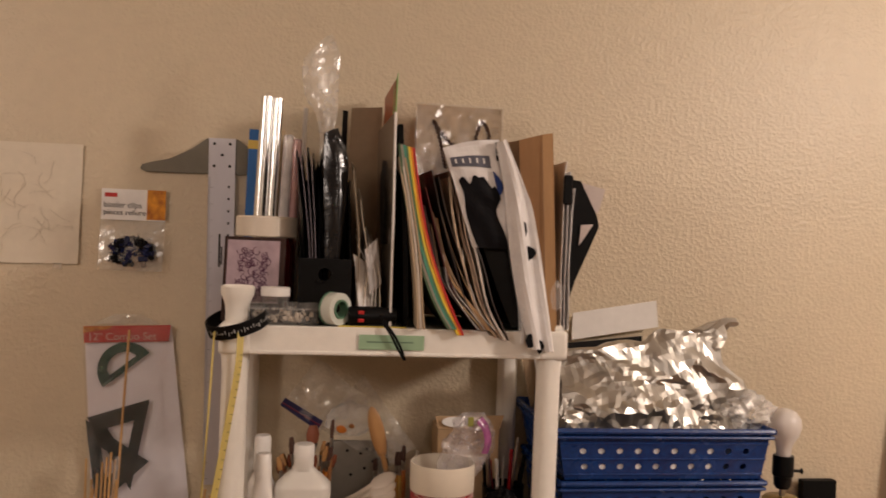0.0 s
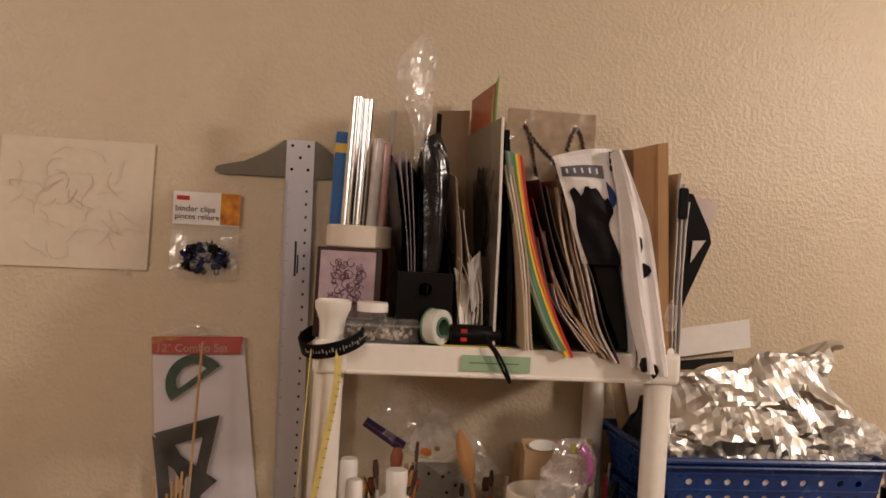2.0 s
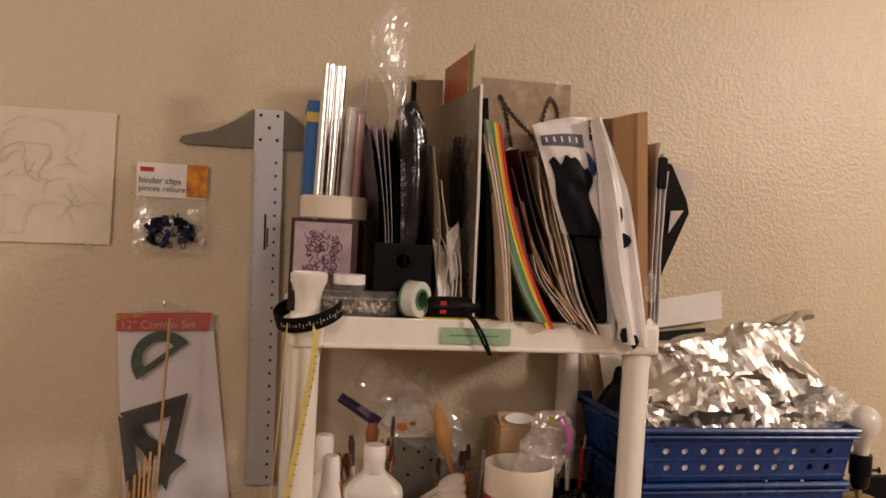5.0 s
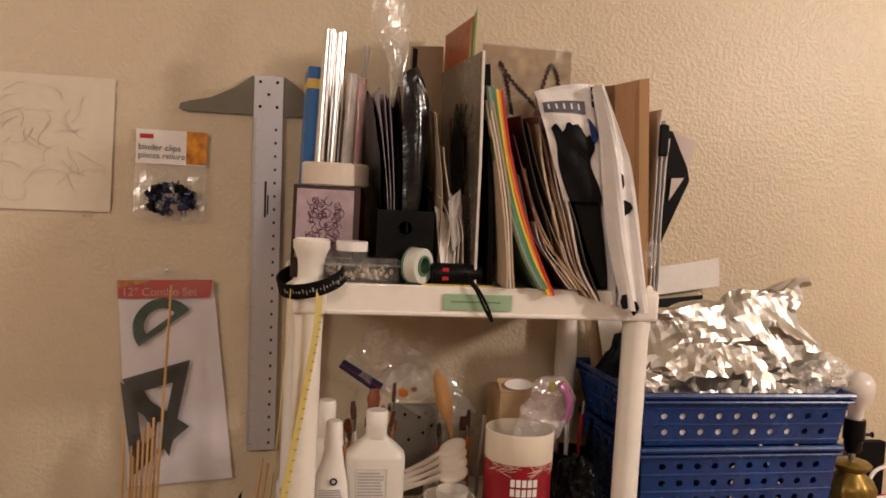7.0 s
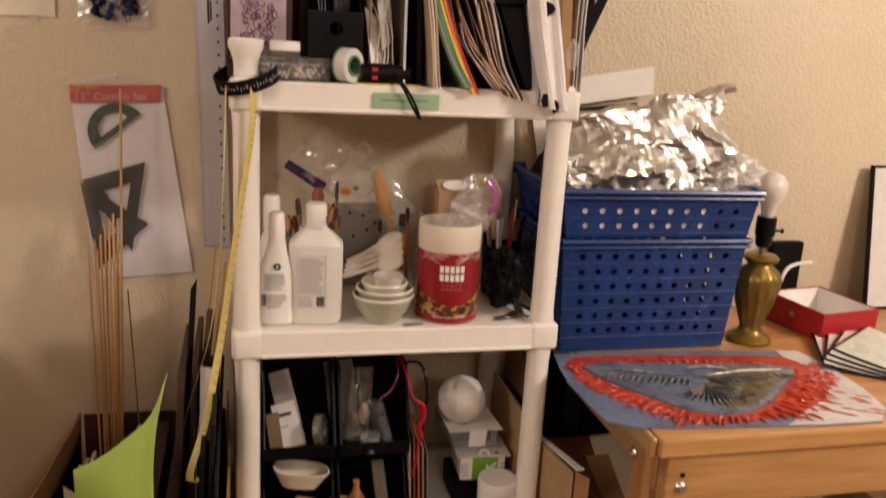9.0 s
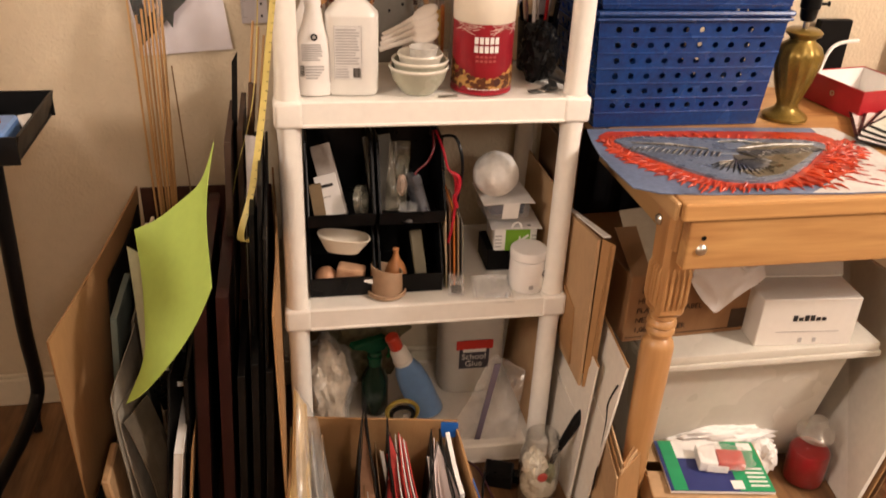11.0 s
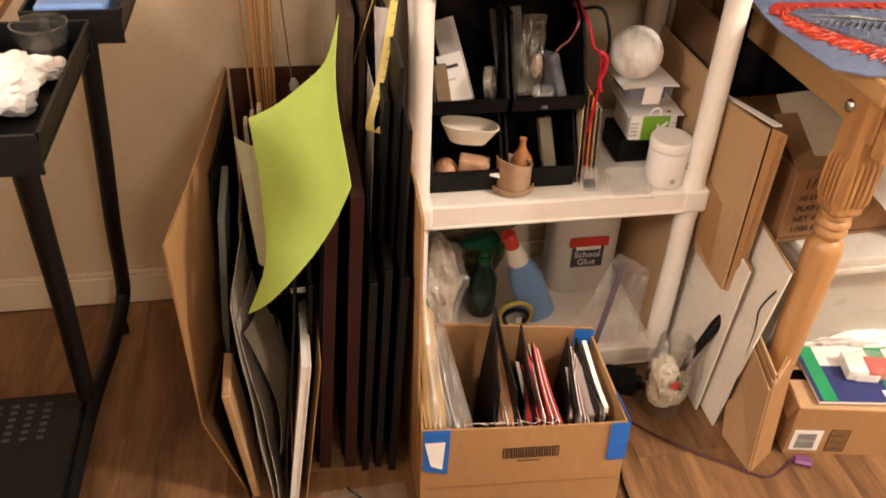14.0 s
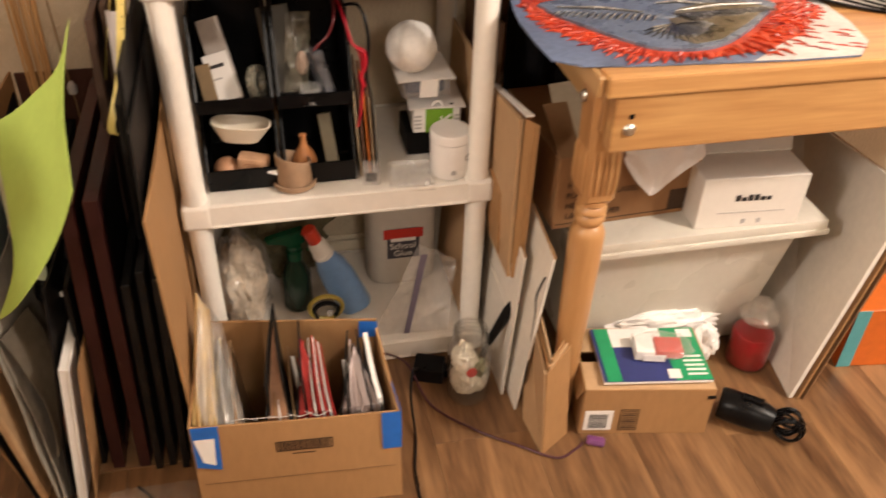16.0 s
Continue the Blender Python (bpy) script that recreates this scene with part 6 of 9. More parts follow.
# brushes, glass and tools at the back of the second tier
M["wood_brush"] = wood("brush_handle_wood", (0.45, 0.20, 0.07), (0.28, 0.10, 0.04), axis=2, rough=0.3, grain=30)


def brush(foot, tip, label, mat, bristle, r=0.004, wide=0.009, group="brushes in the cup"):
    foot, tip = Vector(foot), Vector(tip)
    b = thing("paint_brush", label, "brush", None, group)
    k = lambda s: foot.lerp(tip, s)
    part("handle", tube([k(0), k(0.3), k(0.6), k(0.72)], [r * 0.6, r, r * 1.1, r * 0.8], 8), mat, b, smooth=True)
    part("ferrule", tube([k(0.72), k(0.84)], [r * 0.9, wide * 0.8], 8, flat=0.6), M["steel"], b, smooth=True)
    part("bristles", tube([k(0.84), k(0.92), k(1)], [wide * 0.8, wide, wide * 0.6], 8, flat=0.45), bristle, b, smooth=True)


br_dark, br_red = colour("bristle_dark", (0.07, 0.03, 0.02), 0.7), colour("bristle_red", (0.22, 0.06, 0.025), 0.6)
orange_h = colour("orange_handle", (0.55, 0.16, 0.02), 0.35)
cup1 = thing("brush_cup", "clear plastic cup packed with brushes", "cup", pose(-0.055, 1.68, S2))
part("wall", lathe([(0, 0), (0.036, 0), (0.042, 0.10), (0.040, 0.10), (0.034, 0.003), (0, 0.002)], 30), M["film"], cup1, smooth=True)
rnd = random.Random(14)
for k in range(13):
    a = 6.28 * k / 13
    fx, fy = -0.055 + 0.018 * math.cos(a), 1.68 + 0.016 * math.sin(a)
    tx = -0.055 + 0.052 * math.cos(a) + rnd.uniform(-0.012, 0.012)
    brush((fx, fy, S2 + 0.004), (tx, 1.68 + 0.03 * math.sin(a), S2 + rnd.uniform(0.13, 0.19)), "paint brush with worn bristles, standing in a cup", (orange_h, M["white_gloss"], M["wood_brush"], M["black"])[k % 4], (br_dark, br_red, colour("bristle_tan", (0.40, 0.20, 0.07), 0.6))[k % 3], 0.0035, rnd.uniform(0.006, 0.011))
brush((-0.045, 1.66, S2 + 0.01), (-0.042, 1.675, S2 + 0.205), "wide red-brown bristle brush", M["wood_brush"], br_red, 0.005, 0.017)
brush((-0.015, 1.665, S2 + 0.005), (-0.006, 1.68, S2 + 0.215), "tall dark wooden brush", M["wood_brush"], br_dark, 0.0045, 0.0055)
pal = thing("metal_palette", "grey metal plate with small holes standing upright", "plate", pose(0.045, 1.715, S2, -8, 0, 0))
part("plate", box(-0.052, 0.058, 0, 0.003, 0, 0.165, 0.002), colour("grey_metal", (0.24, 0.22, 0.19), 0.4, metal=0.3), pal)
for hx, hz in ((-0.02, 0.145), (0.006, 0.140), (0.018, 0.148), (-0.012, 0.10), (0.014, 0.112), (0.03, 0.125)):
    part("hole", moved(lathe([(0, 0.0006), (0.003, 0.0006), (0.003, 0), (0, 0)], 10), pose(hx, -0.0002, hz, 90, 0, 0)), M["black"], pal)
crumple("painted_film", (0.028, 1.698, S2 + 0.212), (0.044, 0.012, 0.032), M["film_white"], "crumpled clear film with orange paint spots", "film", 17, 0.3)
for x, z, w, h, mat in ((0.010, 1.051, 1.1, 0.8, orange_h), (0.029, 1.057, 0.6, 0.5, M["wood_brush"])):
    solo("paint_spot", moved(lathe([(0, 0.001), (0.007, 0.0005), (0.009, 0), (0, 0)], 12), pose(x, 1.683, z, 90, 20, 0) @ Matrix.Diagonal((w, h, 1, 1))), mat, "orange dried paint spot on film", "paint")
zb = thing("zip_bag", "large clear zip bag standing behind the brushes", "bag")
for nm, a, b, c, d, sd_ in (("film", (-0.097, 1.70, 1.10), (-0.030, 1.69, 1.045), (0.064, 1.705, 1.100), (-0.036, 1.73, 1.176), 9), ("film", (-0.030, 1.72, 1.045), (0.10, 1.72, 0.97), (0.158, 1.735, 1.004), (0.050, 1.735, 1.146), 4)):
    part(nm, quad(a, b, c, d, 0.0, None, 22, 20, lambda u, v: 0.016 * noise.noise((u * 3, v * 3, sd_)) + 0.022 * crease(u * 5 + v, v * 5 - u, sd_).x + 0.010 * crease(u * 11, v * 10 + u * 3, sd_ + 1).x), clear("zip_film%d" % sd_, (0.92, 0.91, 0.90), 0.12, 0.17, 0.001, 60, (0.10, 0.5)), zb)
zipe = part("zip_edge", quad((-0.104, 1.690, 1.094), (-0.095, 1.690, 1.108), (-0.024, 1.695, 1.064), (-0.034, 1.695, 1.046), 0.002, None, 6, 2), colour("zip_blue", (0.022, 0.022, 0.075), 0.3), zb, "dark blue zip edge")
part("zip_stripe", quad((-0.101, 1.6875, 1.0985), (-0.100, 1.6875, 1.1005), (-0.028, 1.6925, 1.0565), (-0.029, 1.6925, 1.0545), 0.001), colour("zip_plum", (0.16, 0.02, 0.04), 0.3), zipe)
spn = thing("wooden_spoon", "wooden spoon standing bowl upward in a glass", "spoon", pose(0.128, 1.665, S2 + 0.006, 3, -15.5, 0))
part("handle", tube([(0, 0, 0), (0, 0, 0.16)], [0.0055, 0.005], 10), M["pine_up"], spn, smooth=True)
bm = bmesh.new()
bmesh.ops.create_uvsphere(bm, u_segments=18, v_segments=10, radius=1)
part("spoon_bowl", moved(bm, pose(0, 0, 0.199) @ Matrix.Diagonal((0.0140, 0.005, 0.050, 1))), M["pine_up"], spn, smooth=True)
gls = thing("glass_tumbler", "clear glass tumbler holding spoon and brushes", "glass", pose(0.112, 1.668, S2))
part("wall", lathe([(0, 0), (0.033, 0), (0.039, 0.135), (0.037, 0.135), (0.031, 0.006), (0, 0.005)], 36), clear("tumbler_glass", (0.8, 0.85, 0.85), 0.05, 0.04, 0.0002, 10), gls, smooth=True)
for k, (tx, base) in enumerate(((0.075, (0.55, 0.12, 0.02)), (0.115, (0.62, 0.30, 0.04)), (0.127, (0.55, 0.16, 0.03)), (0.095, (0.10, 0.32, 0.38)), (0.121, (0.70, 0.45, 0.10)))):
    brush((tx + 0.002, 1.668, S2 + 0.006), (tx, 1.672, S2 + 0.145 + 0.012 * (k % 3)), "short brush standing in a glass", colour("handle%d" % k, base, 0.3), br_dark, 0.0045, 0.007, "brushes in the glass")
solo("craft_knife", tube([(0.138, 1.64, S2 + 0.004), (0.150, 1.65, S2 + 0.165)], 0.0035, 8), M["steel"], "slim steel craft knife standing in a glass", "knife", smooth=True)
bxx = thing("cardboard_carton", "small light brown open carton at the back", "box", pose(0.262, 1.755, S2))
part("body", box(-0.064, 0.058, -0.035, 0.045, 0, 0.190, 0.001), M["board_light"], bxx)
part("flap", quad((-0.064, -0.037, 0.190), (0.058, -0.037, 0.190), (0.070, -0.020, 0.214), (-0.068, -0.020, 0.212), 0.002), M["board_light"], bxx)
part("oval_label", moved(lathe([(0, 0.001), (0.018, 0.001), (0.018, 0), (0, 0)], 20), pose(-0.030, -0.034, 0.203, 55, 0, 0) @ Matrix.Diagonal((1.5, 0.6, 1, 1))), M["white"], bxx)
tc = thing("tool_cup", "black cup crowded with small tools", "cup", pose(0.318, 1.665, S2))
part("wall", lathe([(0, 0), (0.036, 0), (0.040, 0.098), (0.038, 0.098), (0.034, 0.003), (0, 0.003)], 30), M["black"], tc, smooth=True)
rnd = random.Random(44)
for k in range(9):
    a = 6.28 * k / 9
    mt_ = (M["black"], M["steel"], M["white_gloss"], M["red_card"])[k % 4]
    solo("hand_tool", tube([(0.318 + 0.02 * math.cos(a), 1.665 + 0.02 * math.sin(a), S2 + 0.005), (0.318 + 0.04 * math.cos(a), 1.665 + 0.03 * math.sin(a), S2 + rnd.uniform(0.13, 0.19))], [0.0035, rnd.uniform(0.002, 0.006)], 8),
         mt_, "slim hand tool standing in the black cup", "tool", group="tools in the cup", smooth=True)
dk = thing("black_pouch", "black zipped pouch slumped beside the canister", "pouch")
crumple("body", (0.300, 1.585, S2 + 0.055), (0.038, 0.04, 0.055), M["black"], "", "", 23, 0.25, parent=dk)
for k in range(4):
    solo("metal_scrap", box(-0.03, 0.03, -0.007, 0.007, 0, 0.003, 0.001), M["steel"] if k % 2 else colour("dull_metal", (0.13, 0.13, 0.12), 0.4, metal=0.6), "small flat metal offcut on the shelf", "offcut", pose(0.292 + 0.012 * k, 1.515 + 0.009 * k, S2 + 0.0005 + 0.0033 * k, 0, 0, 20 + 30 * k), "metal offcuts")
solo("metal_ruler_piece", box(-0.018, 0.018, -0.003, 0.003, 0, 0.002), M["steel"], "small steel clip lying by the bowls", "clip", pose(0.110, 1.492, S2, 0, 0, 8))

# ---- third tier ----
S3 = 0.4345


def bin_(x0, x1, z0, front, label):
    """A stackable open-front storage bin."""
    b = thing("storage_bin", label, "bin", None, "stacked black bins")
    y0, y1, h = 1.522, 1.70, 0.150
    part("floor_plate", box(x0, x1, y0, y1, z0, z0 + 0.003), M["black"], b)
    part("front_lip", quad((x0, y0, z0), (x1, y0, z0), (x1, y0 - 0.008, z0 + front), (x0, y0 - 0.008, z0 + front), 0.003), M["black"], b)
    part("back_wall", box(x0, x1, y1 - 0.003, y1, z0 + 0.003, z0 + h), M["black"], b)
    for x in (x0, x1 - 0.003):
        side = prism([(y0 - 0.007, z0 + front), (y0, z0 + 0.001), (y1 - 0.003, z0 + 0.001), (y1 - 0.003, z0 + h), (y0 + 0.06, z0 + h), (y0 + 0.012, z0 + front + 0.03)], 0, 0.003)
        part("side_wall", moved(side, Matrix(((0, 1, 0, x), (1, 0, 0, 0), (0, 0, 1, 0), (0, 0, 0, 1)))), M["black"], b)
        part("rail", tube([(x + 0.0015, y0 + 0.06, z0 + h), (x + 0.0015, y1, z0 + h)], 0.004, 8), M["black"], b, smooth=True)
        part("front_rail", tube([(x + 0.0015, y0 - 0.008, z0 + front), (x + 0.0015, y0 + 0.012, z0 + front + 0.03), (x + 0.0015, y0 + 0.06, z0 + h)], 0.003, 8), M["black"], b, smooth=True)


for x0, x1 in ((-0.145, -0.016), (-0.008, 0.121)):
    bin_(x0, x1, S3, 0.045, "black stackable plastic bin holding small wooden things")
    bin_(x0, x1, S3 + 0.155, 0.028, "black stackable plastic bin full of packets")
lo_, hi_ = S3 + 0.0035, S3 + 0.1590
wp_ = thing("white_packet", "long white paper packet with a folded label in the bin", "packet", pose(-0.084, 1.56, hi_, -30, -14, 0))
part("packet", box(-0.020, 0.020, -0.004, 0.004, 0, 0.145, 0.0015), colour("packet_grey", (0.42, 0.37, 0.33), 0.5, vary=0.2, scale=20), wp_)
part("label_card", box(-0.028, 0.016, -0.0085, -0.0045, 0.002, 0.085, 0.001), M["white"], wp_)
part("label_mark", box(-0.022, 0.006, -0.0096, -0.0088, 0.060, 0.066), M["ink"], wp_)
part("label_mark", box(-0.022, -0.004, -0.0096, -0.0088, 0.040, 0.043), M["label_grey"], wp_)
solo("wire_coil", lathe([(0.018, 0), (0.03, 0), (0.03, 0.012), (0.018, 0.012), (0.018, 0)], 26), clear("coil_film", (0.30, 0.28, 0.22), 0.2, 0.5, 0.0008, 50), "coil of clear wire standing in the bin", "coil", pose(-0.045, 1.560, hi_ + 0.032, 80, 0, 68), smooth=True)
# the offcut's brown is darkened for the shade in the bin
solo("wood_offcut", box(-0.012, 0.012, -0.005, 0.005, 0, 0.07, 0.001), colour("wood_tan", (0.22, 0.15, 0.08), 0.6), "thin wooden offcut in the bin", "offcut", pose(-0.119, 1.55, hi_, -15, -8, 0))
tray_ = thing("cream_dish", "oval cream ceramic dish perched in the bin", "dish", pose(-0.080, 1.535, S3 + 0.096, -6, 8, 0))
part("shell", oblong([(0.55, 0, 0.4), (0.62, 0.001, 0.4), (1, 0.032, 0.4), (0.94, 0.033, 0.4), (0.58, 0.004, 0.4)], 0.052, 0.036), colour("cream_dish", (0.70, 0.62, 0.50), 0.35, vary=0.05), tray_, smooth=True)
M["pink_wood"] = material("pinkish_wood", (0.52, 0.27, 0.15), 0.5, vary=0.2, scale=30)
bm = bmesh.new()
bmesh.ops.create_uvsphere(bm, u_segments=18, v_segments=12, radius=0.023)
solo("wooden_ball", bm, M["pink_wood"], "small wooden ball in the bin", "ball", pose(-0.112, 1.555, lo_ + 0.023), smooth=True)
blk_ = thing("wooden_block", "small carved pinkish wooden block", "block", pose(-0.066, 1.545, lo_, 0, 6, -14))
part("body", box(-0.028, 0.028, -0.016, 0.016, 0, 0.052, 0.006, seg=2), colour("carved_wood", (0.60, 0.36, 0.22), 0.55, vary=0.25, scale=50), blk_)
for k in range(3):
    part("carved_line", lathe([(0.007 + 0.006 * k, 0.0008), (0.0085 + 0.006 * k, 0.0008), (0.0085 + 0.006 * k, 0), (0.007 + 0.006 * k, 0)], 20), M["pink_wood"], blk_, m=pose(0, -0.0165, 0.026, 90, 0, 0))
solo("wooden_pear", lathe([(0, 0), (0.012, 0.001), (0.023, 0.016), (0.0235, 0.026), (0.018, 0.042), (0.009, 0.055), (0.0055, 0.068), (0.007, 0.078), (0.0, 0.079)], 28), colour("polished_wood", (0.55, 0.24, 0.10), 0.25, vary=0.2, scale=20), "polished wooden pear-shaped knob in the bin", "knob", pose(0.030, 1.560, lo_), smooth=True)
solo("grey_rod", box(-0.012, 0.012, -0.012, 0.012, 0, 0.11, 0.002), colour("grey_stick", (0.17, 0.15, 0.10), 0.6), "square grey-green stick leaning in the bin", "stick", pose(0.083, 1.545, lo_ + 0.004, -24, -6, 0))
# packet, film bag and slide case have the bin's shade in their colours
solo("white_packet", box(-0.028, 0.028, -0.004, 0.004, 0, 0.15, 0.002), colour("shaded_packet", (0.10, 0.09, 0.07), 0.5), "packet coloured dark for the shade in the upper bin", "packet", pose(0.012, 1.58, hi_, -25, -6, 0))
solo("film_bag", sheet(lambda u, v: Vector((0.005 + 0.042 * u + 0.014 * v, 1.545 + 0.05 * v, hi_ + 0.14 - 0.125 * (1 - v))) + Vector((0, 0.012, 0)) * noise.noise((u * 4, v * 5, 2)), 14, 18, 0.0), clear("olive_bag_film", (0.20, 0.18, 0.13), 0.14, 0.35, 0.002, 60), "dull olive clear bag in the upper bin", "bag", smooth=True)
crumple("pale_fitting", (0.040, 1.560, hi_ + 0.062), (0.010, 0.008, 0.022), colour("pale_pink_rubber", (0.30, 0.22, 0.17), 0.4), "pale pinkish fitting inside the bag", "fitting", 27, 0.2)
solo("clear_cassette", box(-0.010, 0.010, -0.025, 0.025, 0, 0.085, 0.003), clear("cassette", (0.18, 0.18, 0.20), 0.1, 0.5, 0.0004, 20), "clear plastic slide case in the upper bin", "case", pose(0.082, 1.555, hi_, -14, -12, 16))
solo("small_glass", lathe([(0, 0), (0.016, 0), (0.018, 0.03), (0.0165, 0.03), (0.0145, 0.003), (0, 0.003)], 24), M["film"], "small clear glass pot in the upper bin", "pot", pose(0.050, 1.535, hi_), smooth=True)
pl_ = thing("pliers", "pliers with red handles hanging over the bin edge", "pliers")
RED = colour("red_grip", (0.34, 0.006, 0.018), 0.35)
part("handle", tube(spline([(0.106, 1.575, 0.760), (0.114, 1.535, 0.738), (0.122, 1.52, 0.705), (0.134, 1.51, 0.690), (0.137, 1.508, 0.645), (0.133, 1.506, 0.59), (0.126, 1.505, 0.553)], 5), 0.0026, 8), RED, pl_, "red rubber grip", smooth=True)
part("handle", tube(spline([(0.100, 1.575, 0.760), (0.096, 1.535, 0.742), (0.084, 1.53, 0.715), (0.068, 1.53, 0.700), (0.060, 1.53, 0.690)], 5), 0.0022, 8), colour("dark_red_grip", (0.10, 0.006, 0.010), 0.4), pl_, "red rubber grip", smooth=True)
part("jaw", tube([(0.102, 1.578, 0.75), (0.103, 1.59, 0.785)], [0.009, 0.004], 8), M["black"], pl_, smooth=True)
part("handle", tube(spline([(0.128, 1.508, 0.700), (0.140, 1.504, 0.692), (0.141, 1.503, 0.668), (0.134, 1.503, 0.650), (0.139, 1.503, 0.63)], 5), 0.0042, 8), RED, pl_, smooth=True)
solo("cable_loop", tube(spline([(0.11, 1.58, 0.745), (0.14, 1.55, 0.755), (0.152, 1.53, 0.71), (0.148, 1.53, 0.65), (0.140, 1.54, 0.58)], 6), 0.003, 8), M["black"], "black cable looped beside the bins", "cable", smooth=True)
for k, base in enumerate(((0.42, 0.33, 0.22), (0.16, 0.08, 0.05), (0.55, 0.16, 0.03), (0.34, 0.24, 0.15), (0.20, 0.19, 0.17))):
    solo("thin_board", box(-0.0016, 0.0016, -0.07, 0.07, 0, 0.195 - 0.012 * k, 0.0005), colour("thinboard%d" % k, base, 0.6), "thin coloured board standing on edge", "board", pose(0.136 + 0.0085 * k, 1.60, S3, 0, -3, -3), "boards on edge")
wc = thing("wooden_cup", "cut wooden ring sitting in a round wooden saucer", "cup", pose(0.008, 1.528, S3))
M["mdf"] = material("raw_mdf", (0.42, 0.28, 0.18), 0.7, vary=0.12, scale=40)
part("saucer", lathe([(0, 0), (0.038, 0), (0.040, 0.002), (0.040, 0.010), (0.036, 0.010), (0.035, 0.004), (0, 0.004)], 36), M["mdf"], wc, smooth=True)
ring = lathe([(0.030, 0.0045), (0.0325, 0.0045), (0.0325, 0.056), (0.030, 0.056), (0.030, 0.0045)], 36)
for v in ring.verts:
    if v.co.z > 0.03:
        v.co.z += 0.010 * math.cos(math.atan2(v.co.y, v.co.x) * 1 + 2.6)
part("ring", ring, M["mdf"], wc, smooth=True)
solo("paper_tag", quad((-0.040, 1.512, S3 + 0.036), (-0.022, 1.506, S3 + 0.033), (-0.022, 1.514, S3 + 0.039), (-0.036, 1.520, S3 + 0.040), 0.001), M["white"], "small white paper scrap in the wooden cup", "paper")
mb = thing("mini_box", "tiny clear box of dark screws", "case", pose(0.148, 1.508, S3, 0, 0, -8))
part("shell", box(-0.016, 0.016, -0.014, 0.014, 0, 0.034, 0.002), M["film_white"], mb)
part("lid", box(-0.0165, 0.0165, -0.0145, 0.0145, 0.0345, 0.038, 0.001), M["film"], mb)
part("content", box(-0.011, 0.011, -0.009, 0.009, 0.003, 0.014, 0.002), M["black"], mb)
dt = thing("blister_tray", "flat clear plastic blister tray tilted on the shelf edge", "tray", pose(0.222, 1.500, S3 + 0.002, 18, 0, -4))
part("shell", box(-0.036, 0.036, -0.022, 0.040, 0, 0.012, 0.004), M["film_white"], dt)
part("rim", box(-0.042, 0.042, -0.030, 0.045, 0.0, 0.0015, 0.0005), M["film"], dt)
jr = thing("white_jar", "white plastic jar with screw lid and partial lettering", "jar", pose(0.299, 1.522, S3))
part("body", lathe([(0, 0), (0.036, 0), (0.0375, 0.003), (0.0375, 0.066), (0.036, 0.069), (0, 0.069)], 40), M["white_gloss"], jr, smooth=True)
part("lid", lathe([(0, 0.090), (0.036, 0.090), (0.0385, 0.087), (0.0385, 0.072), (0, 0.071)], 40), M["white_gloss"], jr, smooth=True)
written("lettering", "GO", 0.020, M["ink"], pose(0.022, -0.0335, 0.036, 90, 0, 40), jr)
part("print_mark", box(-0.005, 0.004, -0.0005, 0.0005, 0.0, 0.008), M["label_grey"], jr, m=pose(0.0, -0.038, 0.012))
def blister_pack(label, z, x, y, turn, blister, depth):
    bp = thing("blister_pack", label, "packet", pose(x, y, z, -1, 0, turn), "stacked blister packs")
    part("hang_card", quad((-0.054, 0, 0), (0.054, 0, 0), (0.052, 0.118, 0.002), (-0.052, 0.118, 0.002), 0.0016, None, 6, 6, lambda u, v: 0.002 * math.sin(3 * u)), M["white"], bp)
    part("blister", box(-0.046, 0.046, 0.006, 0.10, -depth, -0.0022, 0.006, seg=2), blister, bp, smooth=True)
    return bp


bp = blister_pack("blister pack of navy parts under a white hang card", 0.600, 0.264, 1.570, 1, clear("blister_film", (0.8, 0.82, 0.86), 0.08, 0.12, 0.0006, 30), 0.036)
part("content", box(-0.036, 0.036, 0.012, 0.09, -0.030, -0.006, 0.003), colour("navy_content", (0.03, 0.05, 0.10), 0.35), bp)
part("paper_label", quad((-0.014, 0.002, -0.034), (0.020, 0.002, -0.034), (0.022, -0.0015, 0.002), (-0.013, -0.0015, 0.002), 0.0008), M["white"], bp)
bp = blister_pack("blister pack with green and white printed card", 0.541, 0.285, 1.5725, -3, M["white"], 0.054)
part("green_print", box(-0.022, 0.030, 0.0045, 0.0056, -0.052, -0.004), colour("lime_print", (0.17, 0.36, 0.03), 0.45), bp, "lime green printed square")
ar = prism([(0.006, -0.034), (0.021, -0.034), (0.021, -0.030), (0.014, -0.030), (0.028, -0.018), (0.025, -0.014), (0.010, -0.026), (0.010, -0.019), (0.006, -0.019)], 0.0036, 0.0044)
part("arrow_print", ar, M["white"], bp)
for z in (-0.044, -0.036, -0.028, -0.020):
    part("print_bar", box(-0.044, -0.030, 0.0045, 0.0056, z, z + 0.003), M["label_grey"], bp)
    part("print_bar", box(0.034, 0.044, 0.0045, 0.0056, z, z + 0.003), M["label_grey"], bp)
part("print_mark", box(0.024, 0.032, 0.010, 0.016, 0.0008, 0.0022), M["ink"], bp)
part("hang_hook", sheet(lambda u, v: Vector((0.012 * math.cos(math.pi * u) * (1 - 0.35 * v), 0.004, 0.001 + 0.014 * math.sin(math.pi * u) * (1 - 0.3 * v))), 10, 1, 0.001), M["white"], bp)
bl = bmesh.new()
bmesh.ops.create_icosphere(bl, subdivisions=4, radius=0.047)
for v in bl.verts:
    v.co *= 1 + 0.025 * noise.noise(v.co * 60) + 0.02 * abs(noise.noise(v.co * 130))
